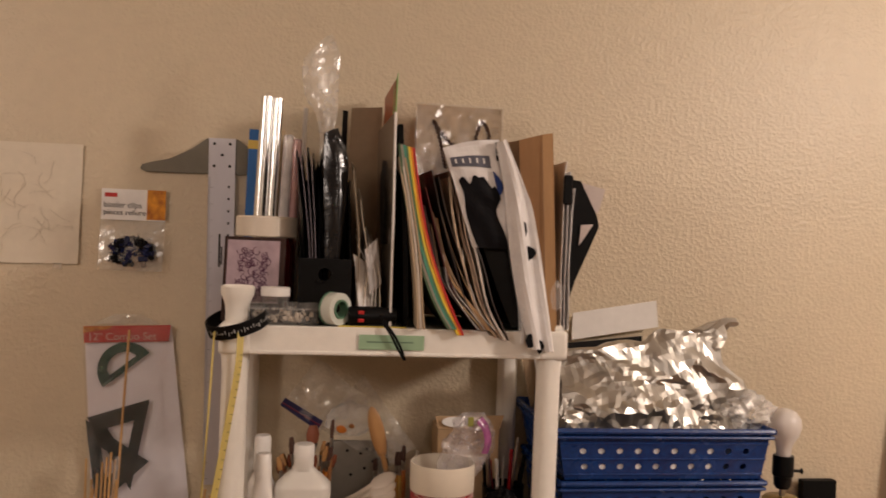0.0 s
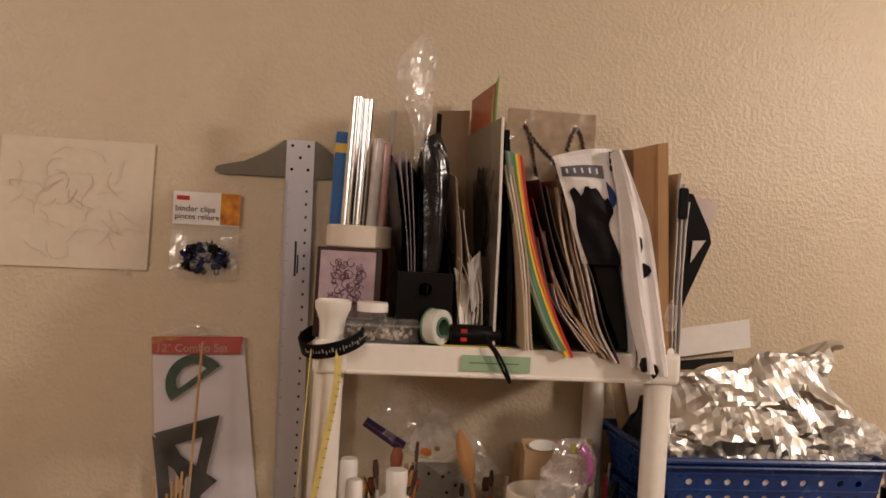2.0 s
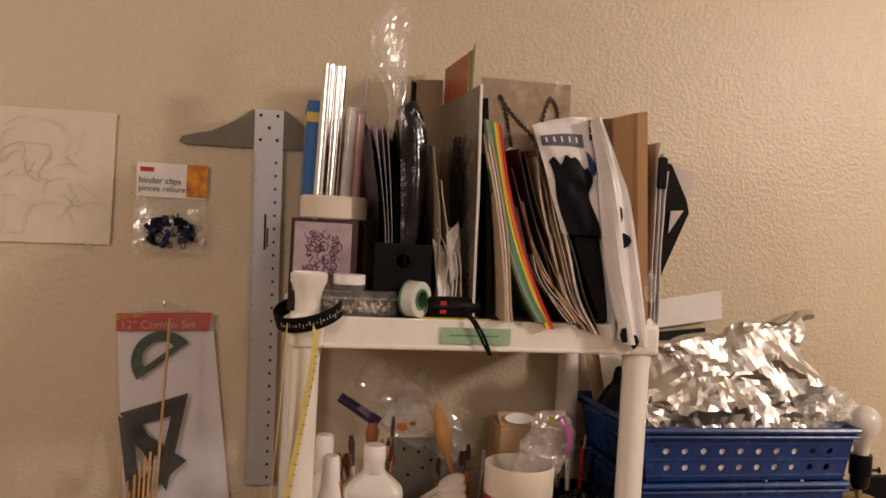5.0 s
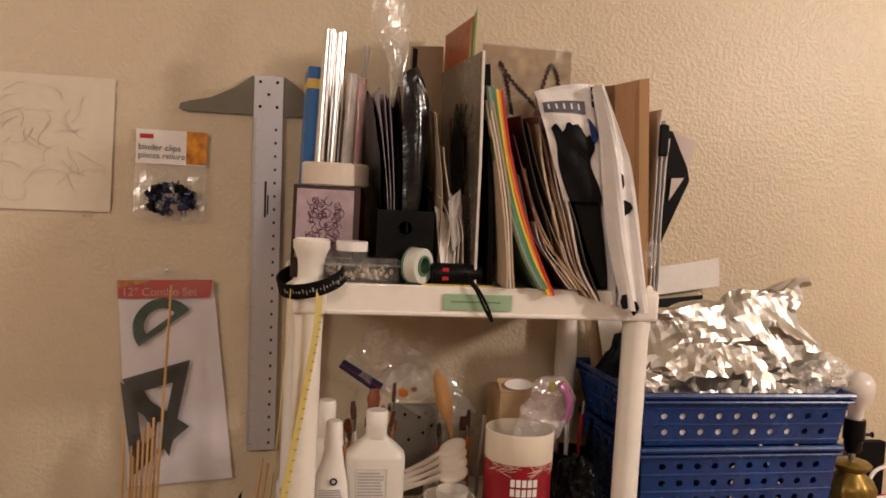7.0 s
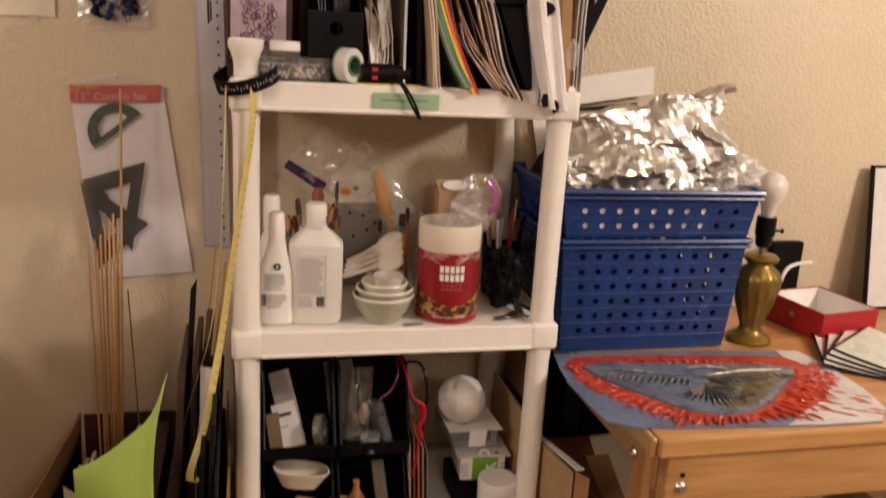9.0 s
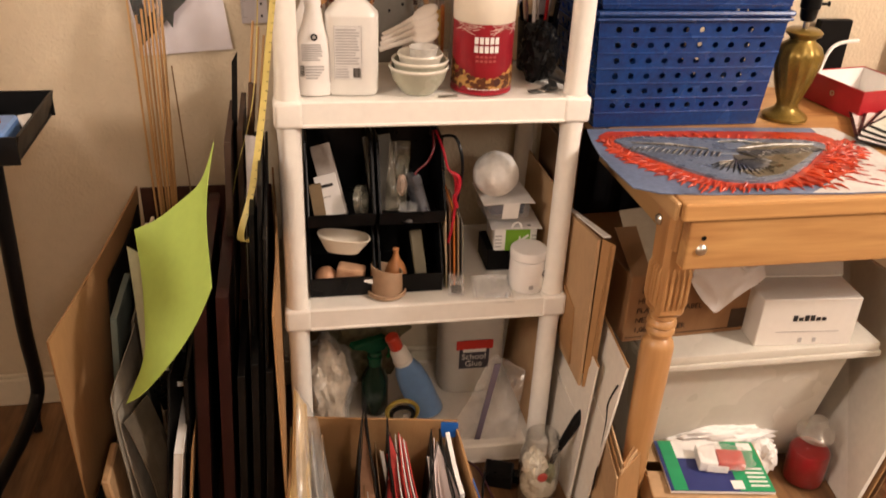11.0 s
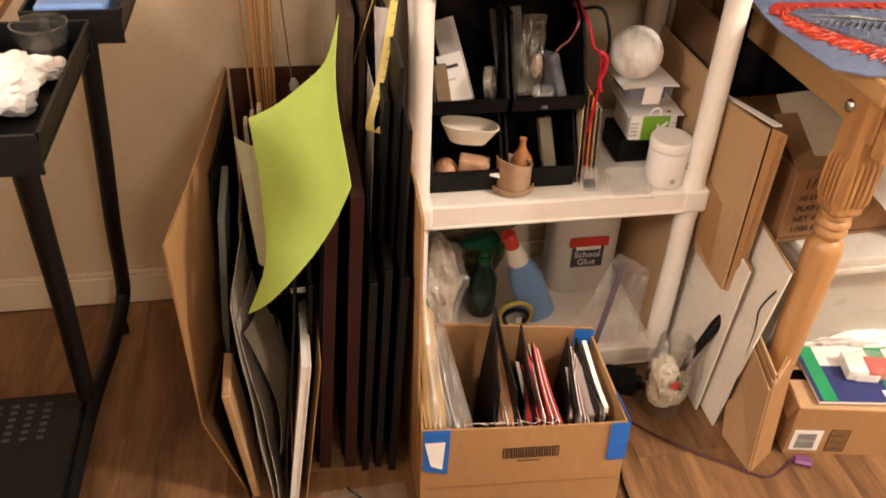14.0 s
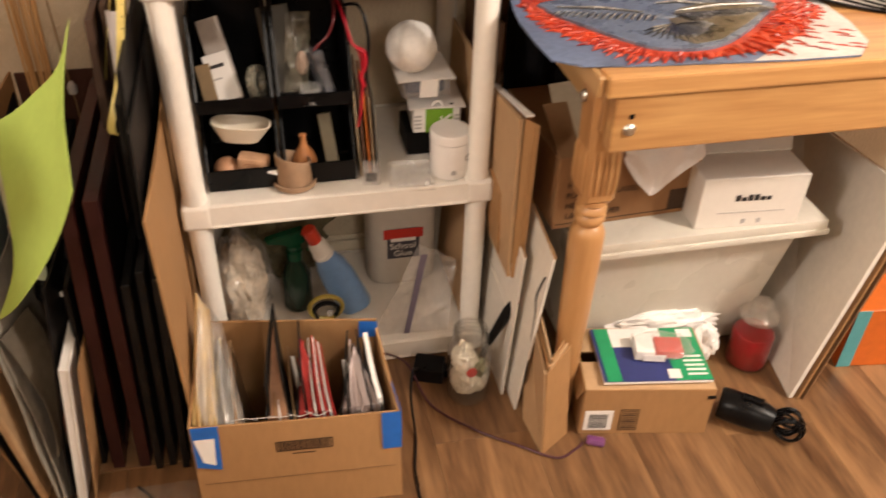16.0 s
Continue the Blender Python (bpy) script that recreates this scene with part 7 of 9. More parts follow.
solo("foam_ball", bl, material("white_wrapped_ball", (0.80, 0.77, 0.73), 0.3, vary=0.1, scale=60, bump=0.0015, bump_scale=120), "white ball wrapped in clear film on the packs", "ball", pose(0.242, 1.615, 0.6485), smooth=True)
solo("pack_stand", box(0.230, 0.335, 1.590, 1.68, S3, 0.486, 0.002), M["black_matte"], "black box under the blister packs", "box")
solo("backing_board", box(-0.002, 0.002, -0.15, 0.15, 0, 0.20), M["board_light"], "light cardboard panel at the shelf side", "board", pose(0.352, 1.65, S3, 0, 2, 0))

# ---- bottom tier ----
S4 = 0.0505
crumple("film_bag", (-0.116, 1.595, 0.160), (0.060, 0.066, 0.122), M["film"], "clear film bag round the cream fibre", "bag", 33, 0.3)
crumple("fibre_stuffing", (-0.118, 1.60, 0.155), (0.050, 0.055, 0.108), material("cream_fibre", (0.60, 0.50, 0.38), 0.8, vary=0.25, scale=60, bump=0.003, bump_scale=160), "cream fibre stuffing in a clear bag", "stuffing", 33, 0.28)
crumple("moss_bag", (-0.03, 1.735, 0.20), (0.115, 0.035, 0.135), material("olive_moss", (0.12, 0.10, 0.05), 0.5, vary=0.5, scale=40, bump=0.004, bump_scale=60), "bag of olive dried moss at the back", "bag", 35, 0.35)
sy = thing("spray_bottle", "dark green trigger spray bottle", "bottle", pose(-0.005, 1.635, S4, 0, 0, 24))
GR = colour("green_plastic", (0.006, 0.07, 0.03), 0.25)
part("body", lathe([(0, 0), (0.028, 0), (0.031, 0.006), (0.031, 0.09), (0.020, 0.115), (0.0155, 0.125), (0.0155, 0.13), (0, 0.13)], 28), colour("dark_green_body", (0.01, 0.03, 0.018), 0.2), sy, smooth=True)
part("collar", lathe([(0, 0.13), (0.0165, 0.13), (0.0175, 0.15), (0.014, 0.152), (0.0165, 0.16), (0.014, 0.165), (0.0, 0.165)], 24), GR, sy, smooth=True)
part("head", prism([(-0.062, 0.192), (-0.058, 0.203), (0.026, 0.200), (0.034, 0.182), (0.020, 0.165), (-0.015, 0.165), (-0.03, 0.185)], -0.011, 0.011, None, 0.003), GR, sy)
part("trigger", tube(spline([(0.022, 0, 0.185), (0.034, 0, 0.170), (0.040, 0, 0.150), (0.034, 0, 0.135)], 4), 0.005, 8), colour("bright_green", (0.01, 0.16, 0.05), 0.25), sy, smooth=True)
bt = thing("detergent_bottle", "blue squeeze bottle with an orange-red cap, tilted", "bottle", pose(0.118, 1.60, S4 + 0.008, 4, -22, 0))
part("body", oblong([(0.9, 0, 0.5), (1, 0.006, 0.5), (1, 0.10, 0.5), (0.85, 0.14, 0.6), (0.022, 0.165, 1), (0.021, 0.17, 1)], 0.036, 0.026), colour("powder_blue", (0.16, 0.30, 0.55), 0.3), bt, smooth=True)
part("ring", lathe([(0, 0.170), (0.0225, 0.170), (0.0225, 0.178), (0, 0.178)], 24), M["white_gloss"], bt, smooth=True)
part("neck", lathe([(0, 0.178), (0.021, 0.178), (0.019, 0.205), (0.014, 0.213), (0, 0.213)], 24), M["milk_plastic"], bt, smooth=True)
part("cap", lathe([(0, 0.213), (0.0145, 0.213), (0.0155, 0.245), (0.013, 0.248), (0, 0.248)], 24), colour("cap_orange_red", (0.58, 0.05, 0.025), 0.35), bt, smooth=True)
gj = thing("glue_jug", "large milky white glue jug with a small red label", "jug", pose(0.235, 1.715, S4))
part("body", oblong([(0.92, 0, 0), (1, 0.01, 0), (1, 0.21, 0), (0.93, 0.235, 0), (0.55, 0.27, 0.3), (0.026, 0.285, 1), (0.026, 0.30, 1)], 0.078, 0.05), colour("glue_milk", (0.64, 0.60, 0.54), 0.35, vary=0.06, transmit=0.1), gj, smooth=True)
part("cap", lathe([(0, 0.335), (0.022, 0.335), (0.026, 0.33), (0.028, 0.30), (0, 0.30)], 28), M["white_gloss"], gj, smooth=True)
gl_ = part("label", box(-0.036, 0.036, -0.0518, -0.0505, 0.075, 0.155), colour("label_dark", (0.05, 0.045, 0.06), 0.4), gj)
part("label_band", box(-0.044, 0.044, -0.0528, -0.0521, 0.130, 0.155), colour("label_red", (0.55, 0.03, 0.02), 0.4), gl_, "red label band")
part("brand_bar", box(-0.028, 0.028, -0.0534, -0.0530, 0.122, 0.131), M["white"], gl_)
written("lettering", "School", 0.022, M["white"], pose(-0.031, -0.0530, 0.102, 90, 0, 0), gl_)
written("lettering", "Glue", 0.022, M["white"], pose(-0.022, -0.0530, 0.082, 90, 0, 0), gl_)
zl = thing("zip_bag", "clear zip bag propped on the bottom shelf", "bag")
part("film", quad((0.14, 1.505, S4), (0.30, 1.49, S4), (0.325, 1.54, 0.20), (0.245, 1.53, 0.26), 0.0008, None, 12, 12, lambda u, v: 0.012 * noise.noise((u * 3, v * 3, 19)) + 0.004 * noise.noise((u * 9, v * 9, 3))), M["film"], zl)
part("zip_edge", quad((0.205, 1.492, 0.055), (0.217, 1.490, 0.055), (0.258, 1.512, 0.245), (0.244, 1.514, 0.243), 0.0015), colour("zip_violet", (0.14, 0.115, 0.155), 0.3), zl, "violet zip edge")
sc = thing("scissors", "scissors with yellow and black handles", "scissors")
for r, dz, m in ((0.030, 0.0, colour("yellow_grip", (0.34, 0.26, 0.05), 0.45)), (0.022, -0.010, M["black"])):
    a = [(0.048 + 1.15 * r * math.cos(t * 0.2618), 1.545, 0.108 + dz + r * math.sin(t * 0.2618)) for t in range(25)]
    part("finger_loop", tube(a, 0.0052, 8), m, sc, smooth=True)
part("blade", box(0.050, 0.062, 1.543, 1.547, S4, 0.10), M["steel"], sc)
solo("cardboard_sheet", box(-0.002, 0.002, -0.16, 0.15, 0, 0.325), M["board_light"], "light cardboard sheet standing at the shelf end", "cardboard", pose(0.340, 1.655, S4, 0, 3, 0))

# ---- tall carton of boards beside the shelf ----
carton = thing("tall_carton", "tall open brown cardboard carton crammed with boards and frames", "box")
part("side_panel", quad((-0.497, 1.805, 0.566), (-0.570, 1.285, 0.524), (-0.566, 1.30, 0.14), (-0.512, 1.805, 0.14), 0.004, None, 6, 3, lambda u, v: 0.006 * math.sin(3 * u)), M["board"], carton)
part("side_panel", quad((-0.512, 1.805, 0.139), (-0.566, 1.30, 0.139), (-0.494, 1.238, 0.001), (-0.485, 1.805, 0.001), 0.004), M["board"], carton)
# back panel colour is darkened for the shade inside the carton
part("back_panel", box(-0.492, -0.216, 1.803, 1.807, 0.001, 0.562), material("shaded_inner_board", (0.07, 0.028, 0.018), 0.5, vary=0.2, scale=8, spec=0.3), carton)
part("side_panel", quad((-0.213, 1.805, 0.001), (-0.213, 1.215, 0.001), (-0.209, 1.20, 0.600), (-0.209, 1.805, 0.600), 0.004, None, 6, 4, lambda u, v: 0.004 * math.sin(5 * u + 2 * v)), M["board"], carton)
part("bottom_panel", box(-0.486, -0.216, 1.28, 1.803, 0.001, 0.004), M["board_dark"], carton)


def upright(name, label, category, mat, x0, x1, z, y0, y1, t, bevel=0.001, group="boards in the carton", zb=None, z0=0.0045):
    """A board standing on its edge: x0 at the foot, x1 at the top, from y0 back to y1, heights z and zb at the front and the back."""
    zb = zb or z
    bm = bmesh.new()
    P = [(x0, y0, z0), (x0 + t, y0, z0), (x1 + t, y0, z), (x1, y0, z), (x0, y1, z0), (x0 + t, y1, z0), (x1 + t, y1, zb), (x1, y1, zb)]
    v = [bm.verts.new(p) for p in P]
    for f in ((0, 1, 2, 3), (7, 6, 5, 4), (0, 4, 5, 1), (1, 5, 6, 2), (2, 6, 7, 3), (3, 7, 4, 0)):
        bm.faces.new([v[k] for k in f])
    if bevel:
        bmesh.ops.bevel(bm, geom=bm.edges[:], offset=bevel, segments=1, affect="EDGES")
    return solo(name, bm, mat, label, category, group=group)


M["maroon"] = material("maroon_frame", (0.035, 0.010, 0.009), 0.4, spec=0.3, vary=0.2, scale=10)
for xa, xb, y, h in ((-0.356, -0.318, 1.285, 0.585), (-0.310, -0.282, 1.280, 0.590)):
    fr_ = thing("picture_frame", "dark maroon wooden picture frame standing on edge", "frame", None, "boards in the carton")
    k = xb - xa
    for nm, ya, yb_, za, zb_ in (("frame_stile", y, y + 0.03, 0.0045, h), ("frame_stile", y + 0.39, y + 0.42, 0.0045, h), ("frame_rail", y + 0.0305, y + 0.3895, 0.0045, 0.035), ("frame_rail", y + 0.0305, y + 0.3895, h - 0.03, h)):
        part(nm, quad((xa + k * za / h, ya, za), (xa + k * za / h, yb_, za), (xa + k * zb_ / h, yb_, zb_), (xa + k * zb_ / h, ya, zb_), 0.020), M["maroon"], fr_)
    part("backing", quad((xa + k * 0.05 - 0.002, y + 0.03, 0.035), (xa + k * 0.05 - 0.002, y + 0.39, 0.035), (xb - k * 0.05 - 0.002, y + 0.39, h - 0.03), (xb - k * 0.05 - 0.002, y + 0.03, h - 0.03), 0.004), M["near_black"], fr_)
upright("black_board", "black mount board standing on edge", "board", M["near_black"], -0.334, -0.296, 0.56, 1.31, 1.75, 0.012)
upright("black_board", "black mount board standing on edge", "board", M["near_black"], -0.382, -0.343, 0.57, 1.30, 1.75, 0.020)
upright("black_board", "tall black mount board standing on edge", "board", M["near_black"], -0.262, -0.226, 0.765, 1.33, 1.76, 0.007)
upright("black_board", "tall black mount board standing on edge", "board", M["near_black"], -0.248, -0.214 - 0.006, 0.70, 1.27, 1.76, 0.005)
upright("black_board", "tall black mount board standing on edge", "board", M["near_black"], -0.276, -0.244, 0.70, 1.36, 1.76, 0.009)
upright("brown_board", "dark brown hardboard standing on edge", "board", colour("hardboard", (0.06, 0.032, 0.020), 0.55), -0.322, -0.285, 0.775, 1.50, 1.74, 0.012)
upright("brown_board", "dark brown hardboard standing on edge", "board", colour("hardboard", (0.06, 0.032, 0.020), 0.55), -0.300, -0.262, 0.79, 1.52, 1.74, 0.010)
upright("white_sheet", "white sheet edge between black boards", "paper", M["white"], -0.2705, -0.2405, 0.66, 1.38, 1.72, 0.0015, 0)
upright("white_sheet", "white sheet edge between black boards", "paper", M["white"], -0.2795, -0.252, 0.685, 1.42, 1.72, 0.0012, 0)
for x, z, y0, y1 in ((-0.300, 0.44, 1.268, 1.70), (-0.276, 0.46, 1.272, 1.70), (-0.252, 0.45, 1.262, 1.70)):
    upright("black_board", "low black mount board standing on edge", "board", M["near_black"], x, x + 0.022, z, y0, y1, 0.013)
pad = thing("sketch_pad", "thick white sketch pad standing on edge", "pad", None, "boards in the carton")
for nm, x0, t, inset, m, lb in (("cover", -0.417, 0.0012, 0.0, colour("pad_cover", (0.66, 0.61, 0.54), 0.55), "pale card cover"), ("page_block", -0.4156, 0.0150, 0.0018, M["white"], ""), ("cover", -0.4004, 0.0014, 0.0, M["board"], "grey-brown card back")):
    part(nm, quad((x0, 1.222 + inset, 0.0045), (x0, 1.45, 0.0045), (x0 + 0.040, 1.45, 0.322 - inset), (x0 + 0.040, 1.222 + inset, 0.322 - inset), t), m, pad, lb)
upright("black_board", "black mount board standing on edge", "board", M["near_black"], -0.398, -0.372, 0.42, 1.30, 1.75, 0.008)
upright("tan_envelope", "tan padded envelope leaning in the carton", "envelope", colour("kraft_pad", (0.40, 0.25, 0.13), 0.6, vary=0.25, scale=14, bump=0.004, bump_scale=18), -0.495, -0.520, 0.262, 1.236, 1.34, 0.014, 0.003)
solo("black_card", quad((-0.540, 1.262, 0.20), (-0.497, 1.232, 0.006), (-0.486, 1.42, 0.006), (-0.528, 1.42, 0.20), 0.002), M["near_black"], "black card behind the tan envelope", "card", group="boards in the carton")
GW = colour("grey_white", (0.33, 0.295, 0.24), 0.35, vary=0.3, scale=9, bump=0.004, bump_scale=16)


def bent(name, label, mat, pts, width, t=0.0015):
    """A tired sheet standing on edge: pts run up its front edge, width goes back into the carton."""
    e = spline(pts, 5)
    n = len(e) - 1
    w = Vector(width)
    solo(name, sheet(lambda u, v: e[round(u * n)] + w * v + Vector((0.006, 0, 0)) * noise.noise((u * 3, v * 2, len(label))), n, 5, t), mat, label, "paper", group="boards in the carton")


bent("folded_sheet", "crumpled grey-white folded sheet leaning in the carton", GW, [(-0.458, 1.215, 0.007), (-0.470, 1.235, 0.13), (-0.480, 1.26, 0.26), (-0.491, 1.28, 0.405)], (0.014, 0.20, 0.02))
bent("folded_sheet", "crumpled grey-white folded sheet leaning in the carton", GW, [(-0.450, 1.215, 0.007), (-0.456, 1.24, 0.12), (-0.468, 1.262, 0.23), (-0.486, 1.285, 0.37)], (0.020, 0.16, -0.02))
bent("bent_card", "bent brownish grey card in the carton", colour("bent_grey", (0.10, 0.08, 0.055), 0.45, vary=0.3), [(-0.440, 1.23, 0.12), (-0.434, 1.245, 0.205), (-0.450, 1.262, 0.275), (-0.477, 1.28, 0.352)], (0.032, 0.06, 0.01))
bent("red_sheet", "thin red-brown sheet leaning in the carton", colour("rust_sheet", (0.20, 0.07, 0.04), 0.5), [(-0.424, 1.228, 0.007), (-0.420, 1.235, 0.10), (-0.414, 1.245, 0.20)], (0.01, 0.20, 0.0))
bent("black_strip_sheet", "black strip curving up between sheets", M["near_black"], [(-0.440, 1.222, 0.007), (-0.428, 1.232, 0.14), (-0.412, 1.25, 0.26), (-0.394, 1.28, 0.44)], (0.010, 0.15, 0.0), 0.003)
upright("teal_board", "narrow pale teal board standing in the carton", "board", colour("pale_teal", (0.20, 0.25, 0.23), 0.5), -0.536, -0.511, 0.458, 1.45, 1.62, 0.012, z0=0.16)
upright("grey_board", "grey canvas panel standing in the carton", "board", colour("canvas_grey", (0.16, 0.14, 0.11), 0.6), -0.490, -0.482, 0.43, 1.48, 1.70, 0.005)
crumple("black_bag", (-0.405, 1.42, 0.36), (0.045, 0.05, 0.075), M["black"], "black bag wedged between the boards", "bag", 41, 0.25)
solo("white_tag", box(-0.012, 0.012, -0.001, 0.001, -0.005, 0.005), M["white"], "small white printed tag on the black bag", "tag", pose(-0.388, 1.345, 0.378, 0, 0, 0))
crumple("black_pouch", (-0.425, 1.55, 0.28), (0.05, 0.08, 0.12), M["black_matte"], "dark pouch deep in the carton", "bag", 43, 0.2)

M["lime"] = material("lime_green_paper", (0.42, 0.57, 0.12), 0.6, vary=0.06, scale=6, bump=0.001, bump_scale=14)
# four edges of the curling sheet: upper, lower, left and right
LIME_TOP = spline([(-0.442, 1.435, 0.645), (-0.402, 1.434, 0.664), (-0.362, 1.43, 0.696), (-0.322, 1.435, 0.733), (-0.298, 1.47, 0.790)], 4)
LIME_LOW = spline([(-0.464, 1.27, 0.399), (-0.428, 1.255, 0.432), (-0.372, 1.245, 0.503), (-0.330, 1.243, 0.570), (-0.302, 1.25, 0.629)], 4)
LIME_LEFT = spline([(-0.442, 1.435, 0.645), (-0.434, 1.40, 0.588), (-0.430, 1.36, 0.532), (-0.432, 1.31, 0.464), (-0.464, 1.27, 0.399)], 4)
LIME_RIGHT = spline([(-0.298, 1.47, 0.790), (-0.309, 1.41, 0.738), (-0.311, 1.35, 0.697), (-0.306, 1.29, 0.660), (-0.302, 1.25, 0.629)], 4)


def lime_at(u, v):
    i, j = round(u * 16), round(v * 16)
    flat = LIME_TOP[0] * (1 - u) * (1 - v) + LIME_TOP[-1] * u * (1 - v) + LIME_LOW[0] * (1 - u) * v + LIME_LOW[-1] * u * v
    p = LIME_TOP[i] * (1 - v) + LIME_LOW[i] * v + LIME_LEFT[j] * (1 - u) + LIME_RIGHT[j] * u - flat
    return p + Vector((0.0, -0.016, 0.004)) * math.sin(math.pi * v) * math.sin(math.pi * u)


solo("green_paper", sheet(lime_at, 16, 16, 0.0008), M["lime"], "curling sheet of lime green paper draped over boards", "paper", smooth=True)
solo("pale_green_sheet", sheet(lambda u, v: Vector((-0.472, 1.50, 0.580)).lerp(Vector((-0.447, 1.375, 0.415)), v) + Vector((0.045 * u, -0.025 * u, -0.01 * u)) + Vector((0.006, -0.012, 0)) * math.sin(math.pi * u), 8, 8, 0.001), colour("pale_green", (0.50, 0.53, 0.36), 0.6), "curled pale green-white sheet behind the lime paper", "paper")
# black sheets and filler boards that stand in for shade inside the carton
solo("black_sheet", quad((-0.497, 1.79, 0.53), (-0.519, 1.54, 0.490), (-0.529, 1.43, 0.142), (-0.502, 1.79, 0.142), 0.003, None, 6, 4, lambda u, v: 0.004 * math.sin(4 * u)), M["near_black"], "black sheet imitating the shade along the carton side", "board", group="boards in the carton")
solo("black_sheet", quad((-0.525, 1.345, 0.140), (-0.500, 1.79, 0.140), (-0.478, 1.79, 0.006), (-0.484, 1.29, 0.006), 0.003), M["near_black"], "black sheet imitating the shade along the carton foot", "board", group="boards in the carton")
upright("black_board", "added black filler darkening the back of the carton", "board", M["near_black"], -0.475, -0.470, 0.500, 1.60, 1.78, 0.030)
upright("black_board", "added black filler darkening the back of the carton", "board", M["near_black"], -0.436, -0.430, 0.470, 1.56, 1.78, 0.030)
for k in range(3):
    upright("canvas_strip", "narrow cream canvas strip", "strip", colour("strip_cream", (0.50, 0.42, 0.32), 0.6), -0.462 + 0.012 * k, -0.458 + 0.012 * k, 0.585 + 0.012 * k, 1.53, 1.56, 0.006, 0)

# bamboo skewers and rods
M["bamboo"] = wood("bamboo_skewer", (0.62, 0.38, 0.17), (0.50, 0.27, 0.10), axis=2, rough=0.45, grain=30)
rods = [(-0.445, 1.715, -0.462, 1.775, 0.972), (-0.440, 1.71, -0.440, 1.74, 0.925), (-0.438, 1.705, -0.432, 1.735, 0.955), (-0.434, 1.712, -0.424, 1.738, 0.975), (-0.431, 1.705, -0.416, 1.735, 0.985),
        (-0.428, 1.712, -0.408, 1.732, 0.995), (-0.430, 1.72, -0.402, 1.738, 0.98), (-0.437, 1.72, -0.445, 1.75, 0.94), (-0.426, 1.70, -0.396, 1.728, 0.945), (-0.442, 1.695, -0.437, 1.72, 0.90)]
for k, (xb, yb, xt, yt, zt) in enumerate(rods):
    solo("bamboo_skewer", tube([(xb, yb, 0.006), (xt, yt, zt)], 0.0022, 8), M["bamboo"], "long thin bamboo skewer standing in the carton", "skewer", group="bamboo skewers", smooth=True)
solo("bamboo_skewer", tube([(-0.425, 1.70, 0.006), (-0.389, 1.757, 1.219)], 0.0023, 8), M["bamboo"], "extra long bamboo skewer rising past the others", "skewer", group="bamboo skewers", smooth=True)
solo("film_wrap", tube([(-0.405, 1.735, 0.90), (-0.398, 1.738, 0.985)], 0.005, 8), M["film_white"], "bit of clear film round a skewer tip", "film")
solo("thin_rod", tube([(-0.362, 1.70, 0.006), (-0.366, 1.70, 0.30), (-0.375, 1.71, 0.575), (-0.392, 1.76, 0.84)], 0.0016, 6), colour("rod_brown", (0.22, 0.13, 0.06), 0.5), "thin bent brown rod", "rod", smooth=True)
solo("dropper_bulb", lathe([(0, 0), (0.008, 0), (0.009, 0.012), (0.004, 0.022), (0, 0.024)], 16), colour("grey_rubber", (0.35, 0.32, 0.30), 0.5), "grey rubber tip on a rod", "tip", pose(-0.372, 1.702, 0.562), smooth=True)
for k, (xb, xt, zt) in enumerate(((-0.330, -0.226, 0.955), (-0.322, -0.217, 0.945), (-0.315, -0.208, 0.93))):
    solo("bamboo_skewer", tube([(xb, 1.57, 0.006), (xt, 1.635, zt)], 0.0023, 8), M["bamboo"], "bamboo skewer leaning toward the shelf", "skewer", group="leaning skewers", smooth=True)
solo("dark_rod", tube([(-0.318, 1.56, 0.006), (-0.234, 1.62, 0.845)], 0.007, 8), colour("walnut", (0.10, 0.05, 0.025), 0.45), "dark walnut rod leaning toward the shelf", "rod", smooth=True)
solo("black_strip", prism([(-0.330, 0.006), (-0.318, 0.006), (-0.2565, 0.905), (-0.268, 0.885)], 1.618, 1.621), M["near_black"], "narrow black card strip with a slanted tip", "strip")
solo("tracing_sheet", quad((-0.248, 1.44, 0.69), (-0.222, 1.43, 0.675), (-0.226, 1.46, 0.80), (-0.246, 1.47, 0.80), 0.001, None, 6, 6, lambda u, v: 0.004 * math.sin(4 * u)), colour("tracing_grey", (0.42, 0.38, 0.37), 0.4), "grey tracing sheet hooked over black boards", "paper")

solo("film_scrap", sheet(lambda u, v: Vector((-0.375 + 0.15 * u, 1.185 + 0.045 * v, 0.006 + 0.006 * abs(noise.noise((u * 9, v * 6, 2))))), 24, 8, 0.0), clear("scrap_film", (0.9, 0.86, 0.8), 0.1, 0.12, 0.002, 60), "torn clear film scrap on the floor", "film")

# ---- open box of envelopes ----
ebx = thing("envelope_box", "open cardboard box of envelopes with blue tape at the corners", "box")
YF, YB, XL, XR = 1.150, 1.375, -0.207, 0.137
part("front_wall", quad((XL, YF, 0.0005), (XR, YF - 0.022, 0.0005), (XR - 0.002, YF - 0.005, 0.205), (XL, YF + 0.012, 0.217), 0.004, None, 10, 6, lambda u, v: 0.003 * math.sin(3.1 * u) * v), M["board"], ebx)
part("back_wall", quad((XL + 0.01, YB, 0.0005), (XR - 0.012, YB - 0.03, 0.0005), (XR - 0.012, YB - 0.045, 0.250), (XL + 0.03, YB - 0.01, 0.262), 0.004, None, 10, 6, lambda u, v: 0.002 * noise.noise((u * 6, v * 3, 1))), M["board"], ebx)
